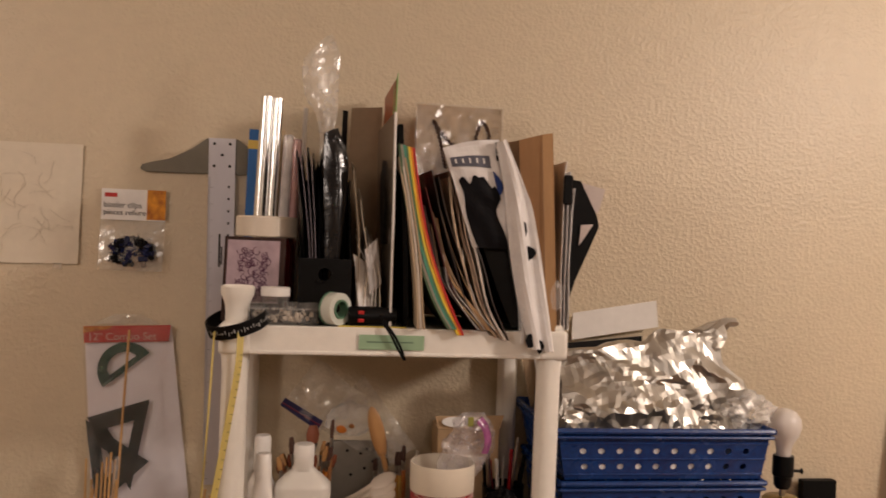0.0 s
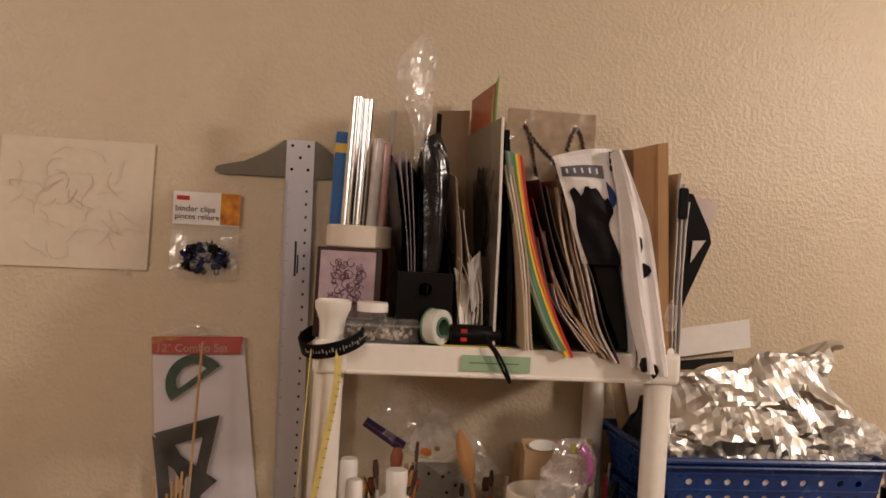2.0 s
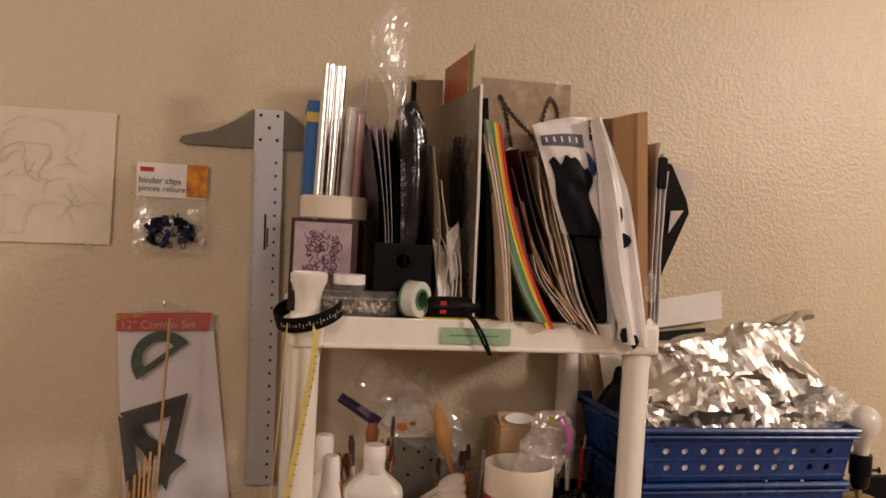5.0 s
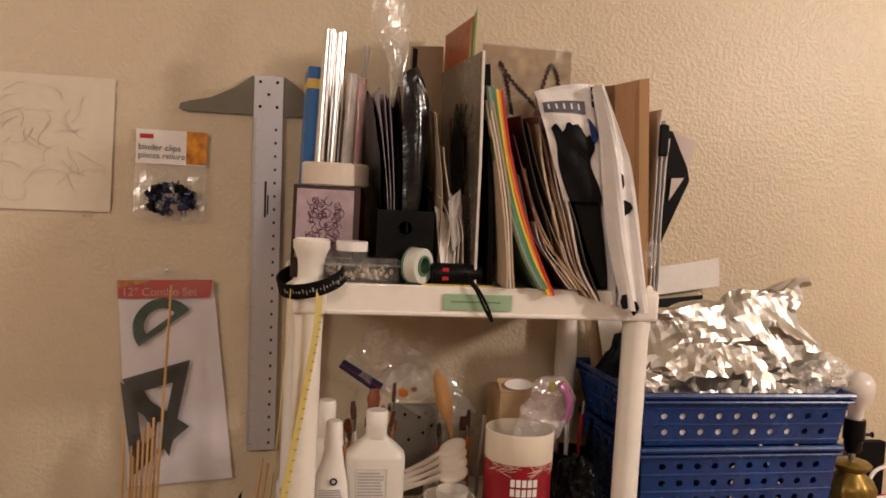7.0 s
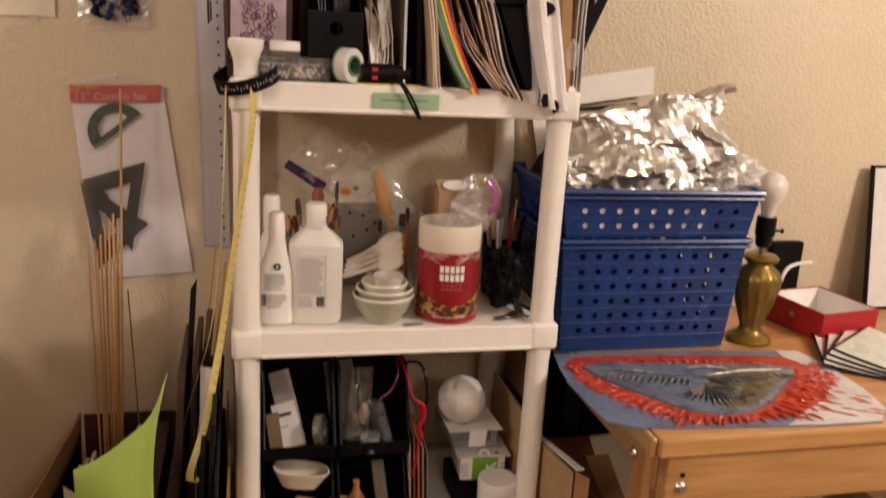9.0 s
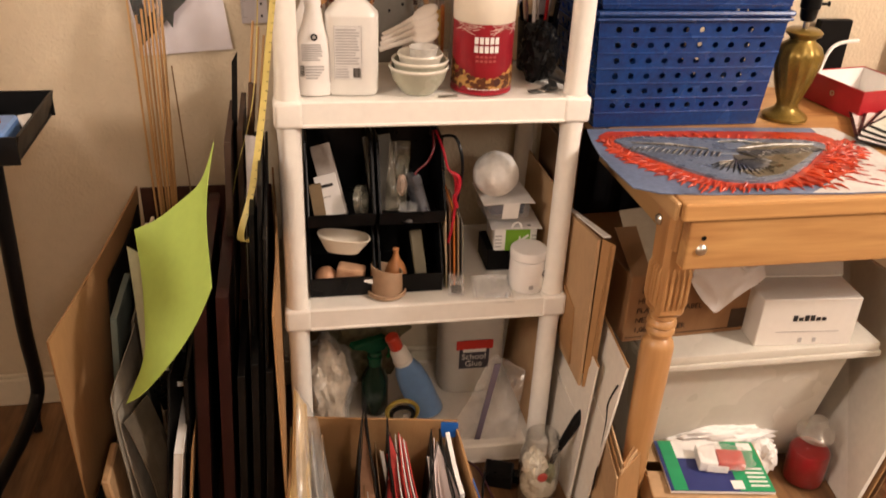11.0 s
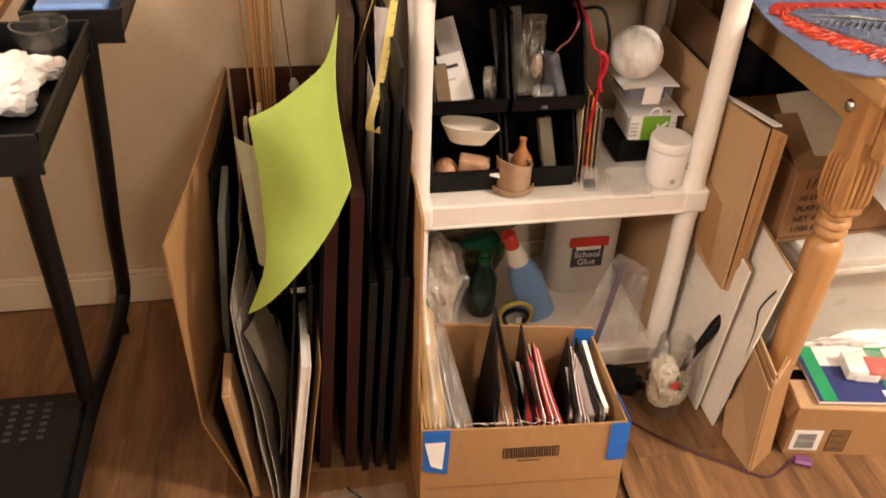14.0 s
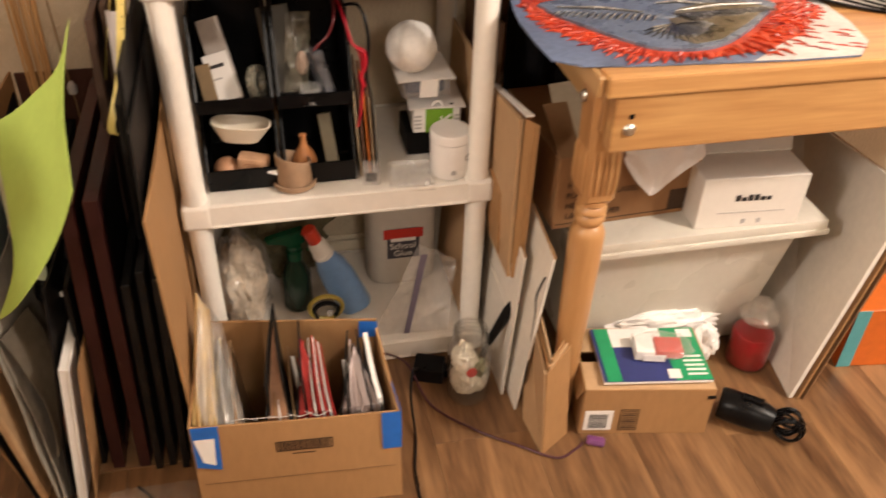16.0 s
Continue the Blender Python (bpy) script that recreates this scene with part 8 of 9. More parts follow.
part("side_wall", quad((XL, YF, 0.0005), (XL + 0.01, YB, 0.0005), (XL + 0.022, YB - 0.01, 0.262), (XL + 0.001, YF + 0.012, 0.217), 0.004), M["board"], ebx)
part("side_wall", quad((XR, YF - 0.022, 0.0005), (XR - 0.011, YB - 0.03, 0.0005), (XR - 0.012, YB - 0.045, 0.240), (XR - 0.002, YF - 0.005, 0.205), 0.004), M["board"], ebx)
part("bottom_panel", quad((XL, YF, 0.004), (XR, YF - 0.02, 0.004), (XR - 0.012, YB - 0.03, 0.004), (XL + 0.01, YB, 0.004), 0.002), M["board_dark"], ebx)
BT = colour("blue_painters_tape", (0.015, 0.13, 0.50), 0.5, vary=0.12, scale=40)


def on_front(u0, u1, z0, z1, d=0.003):
    """A patch on the sloping front wall: u from 0 to 1 across it."""
    P = lambda u, z: Vector((XL + (XR - XL) * u, YF - 0.022 * u + 0.0155 * z / 0.21 - d, z))
    return P(u0, z0), P(u1, z0), P(u1, z1), P(u0, z1)


ta, tb = on_front(0.0, 0.128, 0.128, 0.217, 0.0062), on_front(0.030, 0.118, 0.118, 0.217, 0.0062)
part("blue_tape", quad(ta[0], tb[1], ta[2], ta[3], 0.0008), BT, ebx, "torn blue masking tape")
wa, wb = on_front(0.006, 0.104, 0.190, 0.192, 0.0075), on_front(0.036, 0.092, 0.131, 0.140, 0.0075)
part("white_patch", quad(wb[3], wb[1], wa[2], wa[3], 0.0006), M["white"], ebx, "torn white paper wedge")
part("blue_tape", quad(*on_front(0.905, 1.0, 0.125, 0.208), 0.0008), BT, ebx, "torn blue masking tape")
part("blue_tape", quad((XR + 0.001, YF - 0.012, 0.150), (XR - 0.004, YF + 0.05, 0.172), (XR - 0.006, YF + 0.05, 0.222), (XR + 0.001, YF - 0.006, 0.208), 0.0008), BT, ebx)
part("blue_tape", quad((XR - 0.045, YB - 0.0475, 0.215), (XR - 0.010, YB - 0.0525, 0.215), (XR - 0.012, YB - 0.055, 0.2535), (XR - 0.045, YB - 0.050, 0.255), 0.0008), BT, ebx)
IB = colour("brown_print", (0.05, 0.025, 0.012), 0.7)
fr = None
for u0, u1, z0, z1 in ((0.385, 0.66, 0.1655, 0.1675), (0.385, 0.66, 0.1445, 0.1465), (0.385, 0.391, 0.1445, 0.1675), (0.654, 0.66, 0.1445, 0.1675)):
    fr = quad(*on_front(u0, u1, z0, z1, 0.0048), 0.0005, fr)
tagged(part("printed_frame", fr, IB, ebx, "dark printed outline of a code block"), kind="stuff")
rnd = random.Random(2)
cb_, u = None, 0.40
while u < 0.645:
    w = rnd.uniform(0.003, 0.009)
    cb_ = quad(*on_front(u, u + w, 0.1475, 0.1645, 0.0048), 0.0005, cb_)
    u += w + rnd.uniform(0.003, 0.007)
tagged(part("printed_code", cb_, IB, ebx, "dark printed code bars"), kind="stuff")
part("print_bar", quad(*on_front(0.46, 0.57, 0.1365, 0.1385, 0.0048), 0.0005), IB, ebx)
part("seam", quad(*on_front(0.02, 0.97, 0.0835, 0.0848, 0.0045), 0.0004), M["board_dark"], ebx)


def filed(name, label, category, mat, xf, xb, yf, yb, z0, z1, lean, t=0.002, group="things filed in the box"):
    """A flat thing filed upright: its face looks sideways; xf, xb at its front and back; lean moves its top sideways."""
    P = [Vector((xf, yf, z0)), Vector((xb, yb, z0)), Vector((xb + lean, yb, z1 + 0.025)), Vector((xf + lean * 0.4, yf, z1 - 0.018))]
    return solo(name, quad(*P, t, None, 4, 4, lambda u, v: 0.003 * math.sin(3 * u + 4 * v)), mat, label, category, group=group)


kr = colour("cream_envelope", (0.66, 0.48, 0.24), 0.55)
for k in range(5):
    filed("cream_envelope", "large cream envelope filed in the box", "envelope", kr if k % 2 else colour("yellow_envelope", (0.70, 0.52, 0.22), 0.55), -0.194 + 0.007 * k, -0.188 + 0.007 * k, 1.172, 1.345, 0.008, 0.232 - 0.004 * k, -0.008 + 0.003 * k)
filed("clear_packet", "large clear plastic packet of paper sheets", "packet", M["film_white"], -0.172, -0.158, 1.170, 1.345, 0.010, 0.285, -0.022, 0.004)
filed("clear_packet", "clear plastic packet filed in the box", "packet", M["film_white"], -0.148, -0.140, 1.170, 1.335, 0.010, 0.255, -0.030, 0.003)
filed("grey_card", "grey card filed in the box", "card", colour("soft_grey", (0.42, 0.39, 0.36), 0.5), -0.135, -0.128, 1.172, 1.33, 0.010, 0.225, -0.03)
filed("patterned_card", "brown patterned card filed in the box", "card", colour("pattern_brown", (0.36, 0.22, 0.12), 0.5, vary=0.5, scale=60), -0.118, -0.108, 1.172, 1.335, 0.008, 0.215, -0.03, 0.003)
for k, (xf, lean, mat, nm) in enumerate(((-0.068, 0.004, M["board"], "brown"), (-0.060, 0.0, M["white"], "white"), (-0.046, -0.012, M["pink_wood"], "pinkish"), (-0.030, -0.012, M["board_light"], "tan"))):
    filed("filed_card", nm + " card filed upright in the box", "card", mat, xf, xf + 0.003, 1.172, 1.31, 0.006, 0.222 - 0.005 * k, lean)
filed("divider", "black card divider folded to a peak", "divider", M["near_black"], -0.085, -0.078, 1.185, 1.34, 0.006, 0.285, 0.022, 0.003)
filed("divider", "black card divider folded to a peak", "divider", M["near_black"], -0.040, -0.036, 1.185, 1.34, 0.006, 0.284, -0.020, 0.003)
RE = colour("red_envelope", (0.50, 0.035, 0.03), 0.5)
for k, (xf, lean, mat, nm) in enumerate(((-0.006, -0.008, RE, "red"), (0.004, -0.010, M["white"], "white"), (0.012, -0.012, RE, "red"), (0.020, -0.018, M["white"], "white"), (0.028, -0.022, RE, "red"), (0.036, -0.026, M["white"], "white"), (0.044, -0.03, RE, "red"))):
    filed("paper_envelope", nm + " paper envelope filed upright in the box", "envelope", mat, xf, xf + 0.004, 1.165, 1.30, 0.006, 0.236 - 0.006 * abs(k - 2), lean)
filed("divider", "black card divider with slanted edge", "divider", M["near_black"], -0.014, -0.010, 1.175, 1.31, 0.006, 0.266, -0.006, 0.003)
filed("divider", "black card divider with slanted edge", "divider", M["near_black"], 0.050, 0.056, 1.175, 1.30, 0.006, 0.236, 0.012, 0.003)
for k, (xf, lean) in enumerate(((0.060, 0.006), (0.070, 0.002), (0.080, -0.004), (0.092, -0.008))):
    filed("paper_envelope", "pale pinkish white envelope filed upright", "envelope", colour("pinkish_white", (0.62, 0.52, 0.50), 0.55), xf, xf + 0.004, 1.165, 1.285, 0.006, 0.228 - 0.010 * k, lean)
filed("divider", "black card divider with slanted edge", "divider", M["near_black"], 0.102, 0.104, 1.17, 1.30, 0.006, 0.235, -0.02, 0.003)
filed("small_book", "slim white book tucked in the box corner", "book", M["white"], 0.116, 0.108, 1.18, 1.30, 0.02, 0.225, -0.006, 0.008)


def tent(x0, x1, xp, yp, zp, face, label, z0=0.190, y0=1.176):
    """A folded black-edged card standing like a tent, with a sheet in it."""
    t = thing("tent_card", label, "card", None, "things filed in the box")
    a, b, p = Vector((x0, y0, z0)), Vector((x1, y0, z0)), Vector((xp, yp, zp))
    a0, b0 = Vector((x0, y0 + 0.002, 0.006)), Vector((x1, y0 + 0.002, 0.006))
    part("edge", tube([a0, a, p, b, b0], 0.0021, 6), M["near_black"], t, "black card edge")
    part("sheet", quad(a + Vector((0.003, 0.006, 0)), b + Vector((-0.003, 0.006, 0)), p + Vector((0.001, 0.006, -0.01)), p + Vector((-0.001, 0.006, -0.01)), 0.001), face, t)
    part("sheet", quad(a0 + Vector((0.003, 0.006, 0)), b0 + Vector((-0.003, 0.006, 0)), b + Vector((-0.003, 0.006, 0)), a + Vector((0.003, 0.006, 0)), 0.001), face, t)


tent(-0.086, -0.046, -0.060, 1.295, 0.298, M["pink_wood"], "black-edged tent of pinkish brown card in the box")
tent(-0.034, 0.022, -0.014, 1.285, 0.274, RE, "black-edged tent holding red envelopes in the box")
tent(0.040, 0.110, 0.076, 1.268, 0.256, colour("pinkish_white", (0.62, 0.52, 0.50), 0.55), "black-edged tent of pale cards in the box")
for k in range(4):
    x = -0.022 + 0.011 * k
    solo("paper_envelope", quad((x, 1.171, 0.17), (x + 0.007, 1.171, 0.17), (x - 0.006, 1.26, 0.252 - 0.008 * k), (x - 0.013, 1.26, 0.255 - 0.008 * k), 0.001), M["white"] if k % 2 == 0 else RE, "narrow envelope edge leaning in the box", "envelope", group="things filed in the box")
    x = 0.056 + 0.011 * k
    solo("paper_envelope", quad((x, 1.171, 0.165), (x + 0.006, 1.171, 0.165), (x + 0.002 - 0.006 * k, 1.25, 0.238 - 0.006 * k), (x - 0.004 - 0.006 * k, 1.25, 0.240 - 0.006 * k), 0.001), M["white"] if k % 2 else colour("soft_grey", (0.42, 0.39, 0.36), 0.5), "narrow envelope edge leaning in the box", "envelope", group="things filed in the box")
solo("cream_envelope", quad((-0.203, 1.168, 0.19), (-0.165, 1.168, 0.19), (-0.165, 1.35, 0.305), (-0.186, 1.375, 0.325), 0.003, None, 6, 6, lambda u, v: 0.004 * math.sin(6 * u)), kr, "cream envelopes slanting up from the box edge", "envelope", group="things filed in the box")
solo("clear_packet", quad((-0.192, 1.160, 0.185), (-0.118, 1.160, 0.185), (-0.145, 1.335, 0.28), (-0.182, 1.37, 0.335), 0.001, None, 12, 12, lambda u, v: 0.010 * noise.noise((u * 4, v * 3, 4)) + 0.004 * math.sin(14 * u)), clear("packet_sheet_film", (0.8, 0.77, 0.72), 0.12, 0.13, 0.0015, 30), "creased clear packet slanting over the box corner", "packet", group="things filed in the box")
for k in range(5):
    solo("loose_thread", tube(spline([(-0.14 + 0.03 * k, 1.168, 0.213), (-0.12 + 0.03 * k, 1.158 - 0.004 * k, 0.226), (-0.10 + 0.03 * k, 1.165, 0.211)], 5), 0.0005, 4), M["white"], "fine loose white thread on the box edge", "thread", group="loose threads")

# ---- between the shelf and the table ----
M["white_board"] = material("white_faced_board", (0.82, 0.77, 0.69), 0.45, vary=0.08, scale=6)


def sheet_between(name, label, pts, mat, t, category="cardboard"):
    return solo(name, quad(*pts, t, None, 4, 4), mat, label, category)


def flat_carton(p, cut):
    """A flattened carton on edge: two panels meeting at a fold, with a brown raw edge along the top."""
    c = thing("white_carton", "flattened white-faced cardboard carton standing on edge", "cardboard")
    p = [Vector(q) for q in p]
    m0, m1 = p[0].lerp(p[3], cut), p[1].lerp(p[2], cut)
    up = Vector((0, 0, 0.0012))
    part("panel", quad(p[0], p[1], m1, m0, 0.004), M["white_board"], c)
    part("flap", quad(m0 + up, m1 + up, p[2], p[3], 0.004, None, 6, 4, lambda u, v: 0.002 * math.sin(3 * u)), M["white_board"], c)
    part("raw_edge", tube([p[3] + up * 2, p[2] + up * 2], 0.0022, 6), M["board"], c, "brown raw board edge")


flat_carton([(0.398, 1.285, 0.001), (0.398, 1.60, 0.001), (0.428, 1.58, 0.455), (0.424, 1.248, 0.408)], 0.62)
flat_carton([(0.383, 1.33, 0.001), (0.383, 1.60, 0.001), (0.400, 1.58, 0.40), (0.398, 1.32, 0.36)], 0.55)
solo("fold_crease", tube(spline([(0.4145, 1.262, 0.36), (0.4125, 1.285, 0.30), (0.4105, 1.275, 0.25), (0.4035, 1.272, 0.09)], 5), 0.0018, 6), M["near_black"], "dark slit along a white carton", "slit")
brk = thing("flat_carton", "flattened brown carton wedged beside the shelf", "cardboard")
part("panel", quad((0.386, 1.366, 0.285), (0.386, 1.50, 0.290), (0.378, 1.53, 0.600), (0.384, 1.366, 0.618), 0.006), M["board_light"], brk)
part("panel", quad((0.398, 1.352, 0.285), (0.398, 1.56, 0.290), (0.396, 1.57, 0.58), (0.404, 1.352, 0.610), 0.005), M["board"], brk)
part("edge_fold", quad((0.386, 1.362, 0.285), (0.404, 1.350, 0.285), (0.408, 1.350, 0.612), (0.386, 1.363, 0.620), 0.003), M["board"], brk)
part("inner_flap", quad((0.379, 1.42, 0.300), (0.379, 1.52, 0.33), (0.374, 1.53, 0.46), (0.378, 1.43, 0.43), 0.004), M["board"], brk)
part("white_edge", quad((0.376, 1.53, 0.6015), (0.384, 1.53, 0.6015), (0.402, 1.364, 0.622), (0.388, 1.364, 0.622), 0.003), M["white"], brk)
fld = thing("folded_cardboard", "folded brown cardboard standing against the table leg", "cardboard")
for k in range(3):
    o = 0.006 * k
    part("front_fold", quad((0.417 + o, 1.166 + o, 0.001), (0.478 - o, 1.205 + o * 0.4, 0.001), (0.462 - o, 1.214 + o * 0.4, 0.232 + 0.006 * k), (0.408 + o, 1.178 + o, 0.205 + 0.012 * k), 0.003), M["board"] if k % 2 == 0 else M["board_light"], fld)
    part("side_fold", quad((0.416 + o, 1.168 + o, 0.001), (0.407 + o, 1.26, 0.001), (0.425 + o, 1.36, 0.245 + 0.006 * k), (0.407 + o, 1.18 + o, 0.205 + 0.012 * k), 0.003), M["board_light"] if k % 2 == 0 else M["board"], fld)
solo("mount_board", quad((0.433, 1.755, 1.003), (0.50, 1.755, 1.003), (0.455, 1.755, 1.235), (0.381, 1.755, 1.235), 0.002), M["white"], "white mount board standing in the basket, leaning on the shelf", "board")
solo("tan_board", quad((0.410, 1.764, 1.003), (0.440, 1.764, 1.003), (0.398, 1.764, 1.20), (0.366, 1.764, 1.20), 0.002), colour("tan_board", (0.42, 0.30, 0.19), 0.6), "tan board standing in the basket behind a white one", "board")
for k, base in enumerate(((0.22, 0.12, 0.06), (0.09, 0.045, 0.025))):
    upright("hardboard_sheet", "brown hardboard sheet standing beside the shelf", "board", colour("panel%d" % k, base, 0.5), 0.386 + 0.014 * k, 0.390 + 0.022 * k, 0.70 - 0.02 * k, 1.62, 1.80, 0.008, group="panels by the shelf", z0=0.001)

# jar with brush
jr2 = thing("mason_jar", "clear glass mason jar of paint rags and a brush", "jar", Matrix.Translation((0.312, 1.350, 0.0005)) @ Matrix.Diagonal((1, 1, 1.12, 1)))
M["glass"] = clear("jar_glass", (0.86, 0.88, 0.84), 0.03, 0.012, 0.0001, 12, (0.05, 0.9))
part("glass", lathe([(0, 0), (0.038, 0), (0.043, 0.006), (0.0435, 0.11), (0.036, 0.128), (0.033, 0.132), (0.033, 0.160), (0.031, 0.160), (0.031, 0.133), (0.0415, 0.108), (0.041, 0.006), (0, 0.004)], 40), M["glass"], jr2, smooth=True)
for z in (0.137, 0.146, 0.154):
    part("thread_ring", lathe([(0.0332, z - 0.002), (0.0352, z), (0.0332, z + 0.002), (0.0332, z - 0.002)], 36), M["glass"], jr2, smooth=True)
rag_cream = colour("rag_cream", (0.74, 0.69, 0.58), 0.7, vary=0.2)
crumple("rag", (0.002, 0.004, 0.040), (0.036, 0.035, 0.034), rag_cream, "cream paint rag", "", 51, 0.30, parent=jr2)
crumple("rag", (-0.009, 0.006, 0.086), (0.025, 0.028, 0.030), rag_cream, "cream paint rag", "", 57, 0.34, parent=jr2)
crumple("rag", (0.020, -0.006, 0.072), (0.015, 0.022, 0.018), colour("rag_olive", (0.22, 0.23, 0.14), 0.7, vary=0.3), "olive-stained paint rag", "", 58, 0.35, parent=jr2)
part("paint_blot", moved(lathe([(0, 0.003), (0.010, 0.002), (0.011, 0), (0, 0)], 14), pose(-0.004, -0.0375, 0.085, 90, 0, 0)), RE, jr2, "red paint blot")
bh = thing("foam_brush", "black-handled brush with a red tip standing in the jar", "brush")
part("handle", tube([(0.318, 1.348, 0.02), (0.345, 1.350, 0.125), (0.385, 1.355, 0.205), (0.400, 1.358, 0.228)], [0.004, 0.007, 0.0115, 0.009], 10), M["black"], bh, smooth=True)
part("tip", tube([(0.400, 1.358, 0.228), (0.4055, 1.359, 0.236)], [0.0085, 0.003], 10), RE, bh, smooth=True)

# plug and cables on the floor
ch = thing("power_adapter", "black power adapter lying by the shelf foot", "adapter", pose(0.245, 1.415, 0.0005, 0, 0, -20))
part("body", box(-0.032, 0.032, -0.026, 0.026, 0, 0.036, 0.005, seg=2), M["black"], ch)
part("plug", box(0.032, 0.046, -0.012, 0.012, 0.008, 0.030, 0.002), M["black"], ch)
solo("power_cable", tube(spline([(0.225, 1.41, 0.02), (0.205, 1.385, 0.05), (0.19, 1.33, 0.03), (0.185, 1.25, 0.004), (0.170, 1.18, 0.004), (0.165, 1.10, 0.004), (0.155, 1.02, 0.004)], 8), 0.0028, 8), M["black"], "black power cable trailing across the floor", "cable", smooth=True)
solo("power_cable", tube(spline([(0.15, 1.44, 0.058), (0.20, 1.425, 0.03), (0.23, 1.33, 0.004), (0.30, 1.25, 0.004), (0.38, 1.19, 0.004), (0.44, 1.15, 0.004), (0.485, 1.165, 0.004), (0.50, 1.175, 0.006)], 8), 0.0024, 8), colour("plum_cable", (0.07, 0.02, 0.03), 0.4), "thin plum-coloured cable on the floor", "cable", smooth=True)
solo("power_cable", tube(spline([(-0.33, 1.235, 0.004), (-0.29, 1.19, 0.004), (-0.23, 1.125, 0.004), (-0.14, 1.095, 0.004), (-0.02, 1.08, 0.004)], 8), 0.0024, 8), M["black"], "thin black cable before the carton", "cable", smooth=True)
solo("purple_plug", box(-0.018, 0.018, -0.010, 0.010, 0, 0.014, 0.004), colour("purple_plastic", (0.16, 0.05, 0.16), 0.3), "small purple plug lying on the floor", "plug", pose(0.525, 1.172, 0.0005, 0, 0, -25))

# ---- under the table ----
tote = thing("storage_tote", "large milky plastic storage tote with a lid", "tote")
M["tote"] = material("milky_tote_plastic", (0.60, 0.565, 0.49), 0.28, vary=0.05, scale=4, bump=0.0008, bump_scale=9)
tot = bmesh.new()
lo4 = [tot.verts.new(p) for p in ((0.545, 1.395, 0.0005), (0.955, 1.395, 0.0005), (0.955, 1.77, 0.0005), (0.545, 1.77, 0.0005))]
hi4 = [tot.verts.new(p) for p in ((0.520, 1.325, 0.362), (0.975, 1.325, 0.362), (0.975, 1.79, 0.362), (0.520, 1.79, 0.362))]
tot.faces.new(lo4)
tot.faces.new(hi4)
for k in range(4):
    tot.faces.new((lo4[k], lo4[(k + 1) % 4], hi4[(k + 1) % 4], hi4[k]))
bmesh.ops.bevel(tot, geom=tot.edges[:], offset=0.02, segments=3, affect="EDGES")
part("body", tot, M["tote"], tote, smooth=True)
part("lid", box(0.500, 0.992, 1.300, 1.80, 0.3625, 0.385, 0.006, seg=2), M["tote"], tote, smooth=True)
part("lid_rim", box(0.496, 0.996, 1.296, 1.804, 0.352, 0.366, 0.004, seg=2), M["tote"], tote, smooth=True)
ZL = 0.3855
# wavy black sheet added to fill the gap between tote lid and tabletop
solo("black_cloth", sheet(lambda u, v: Vector((0.44 + 0.30 * u, 1.665 + 0.012 * math.sin(20 * u) + 0.008 * noise.noise((u * 4, v * 3, 1)), ZL + 0.0005 + 0.335 * v)), 24, 8, 0.002), material("filler_black", (0.009, 0.008, 0.009), 0.85, vary=0.3, scale=30, spec=0.1), "black wavy sheet filling the gap behind the carton under the table", "cloth")
bagbox = thing("bag_carton", "brown printed carton of bags on a storage tote", "box", pose(0.595, 1.50, ZL, 0, 0, 3))
# body and flap browns are darkened for the shade below the tabletop
part("body", box(-0.145, 0.138, -0.13, 0.15, 0, 0.150, 0.002), card_board("shaded_carton_brown", (0.26, 0.13, 0.055)), bagbox)
part("flap", quad((-0.145, -0.128, 0.151), (0.138, -0.128, 0.151), (0.12, -0.02, 0.205), (-0.14, -0.02, 0.20), 0.003), M["board_dark"], bagbox)
for txt, z, s in (("1/6 BBL", 0.112, 0.030), ("HI DENSITY", 0.088, 0.0165), ("PLAIN WITH LABEL", 0.066, 0.0165), ("NET WT.", 0.044, 0.0165), ("1,000 BAGS PER", 0.022, 0.0165)):
    written("lettering", txt, s, IB, pose(-0.125, -0.1312, z, 90, 0, 0), bagbox)
part("print_block", box(0.085, 0.125, -0.1312, -0.1304, 0.012, 0.055), IB, bagbox)
rule = box(-0.14, 0.133, -0.1312, -0.1304, 0.010, 0.0115)
part("print_bar", rule, IB, bagbox)
sheet_between("packing_paper", "crumpled cream packing paper stuffed above the carton", [(0.47, 1.40, 0.545), (0.56, 1.37, 0.555), (0.58, 1.50, 0.62), (0.48, 1.52, 0.60)], colour("packing", (0.40, 0.33, 0.24), 0.7), 0.002, "paper")
pb = thing("shopping_bag", "crumpled white plastic bag hanging over the carton", "bag")
bag_top, bag_low = spline([(0.545, 1.352, 0.600), (0.60, 1.350, 0.598), (0.65, 1.350, 0.600), (0.71, 1.348, 0.602)], 5), spline([(0.562, 1.345, 0.550), (0.580, 1.340, 0.510), (0.635, 1.335, 0.468), (0.705, 1.342, 0.540)], 5)
part("film", sheet(lambda u, v: bag_top[round(u * 15)].lerp(bag_low[round(u * 15)], v) + Vector((0, -0.010 - 0.010 * math.sin(12 * u + 2 * v) * (0.4 + 0.6 * v) + 0.012 * noise.noise((u * 5, v * 4, 8)), 0.004 * noise.noise((u * 9, v * 9, 3)))), 15, 14, 0.0012), M["poly"], pb, smooth=True)
part("handle_loop", tube(spline([(0.655, 1.338, 0.595), (0.662, 1.334, 0.565), (0.680, 1.332, 0.556), (0.702, 1.334, 0.575), (0.708, 1.338, 0.600)], 5), 0.007, 8, flat=0.4), M["poly"], pb, smooth=True)
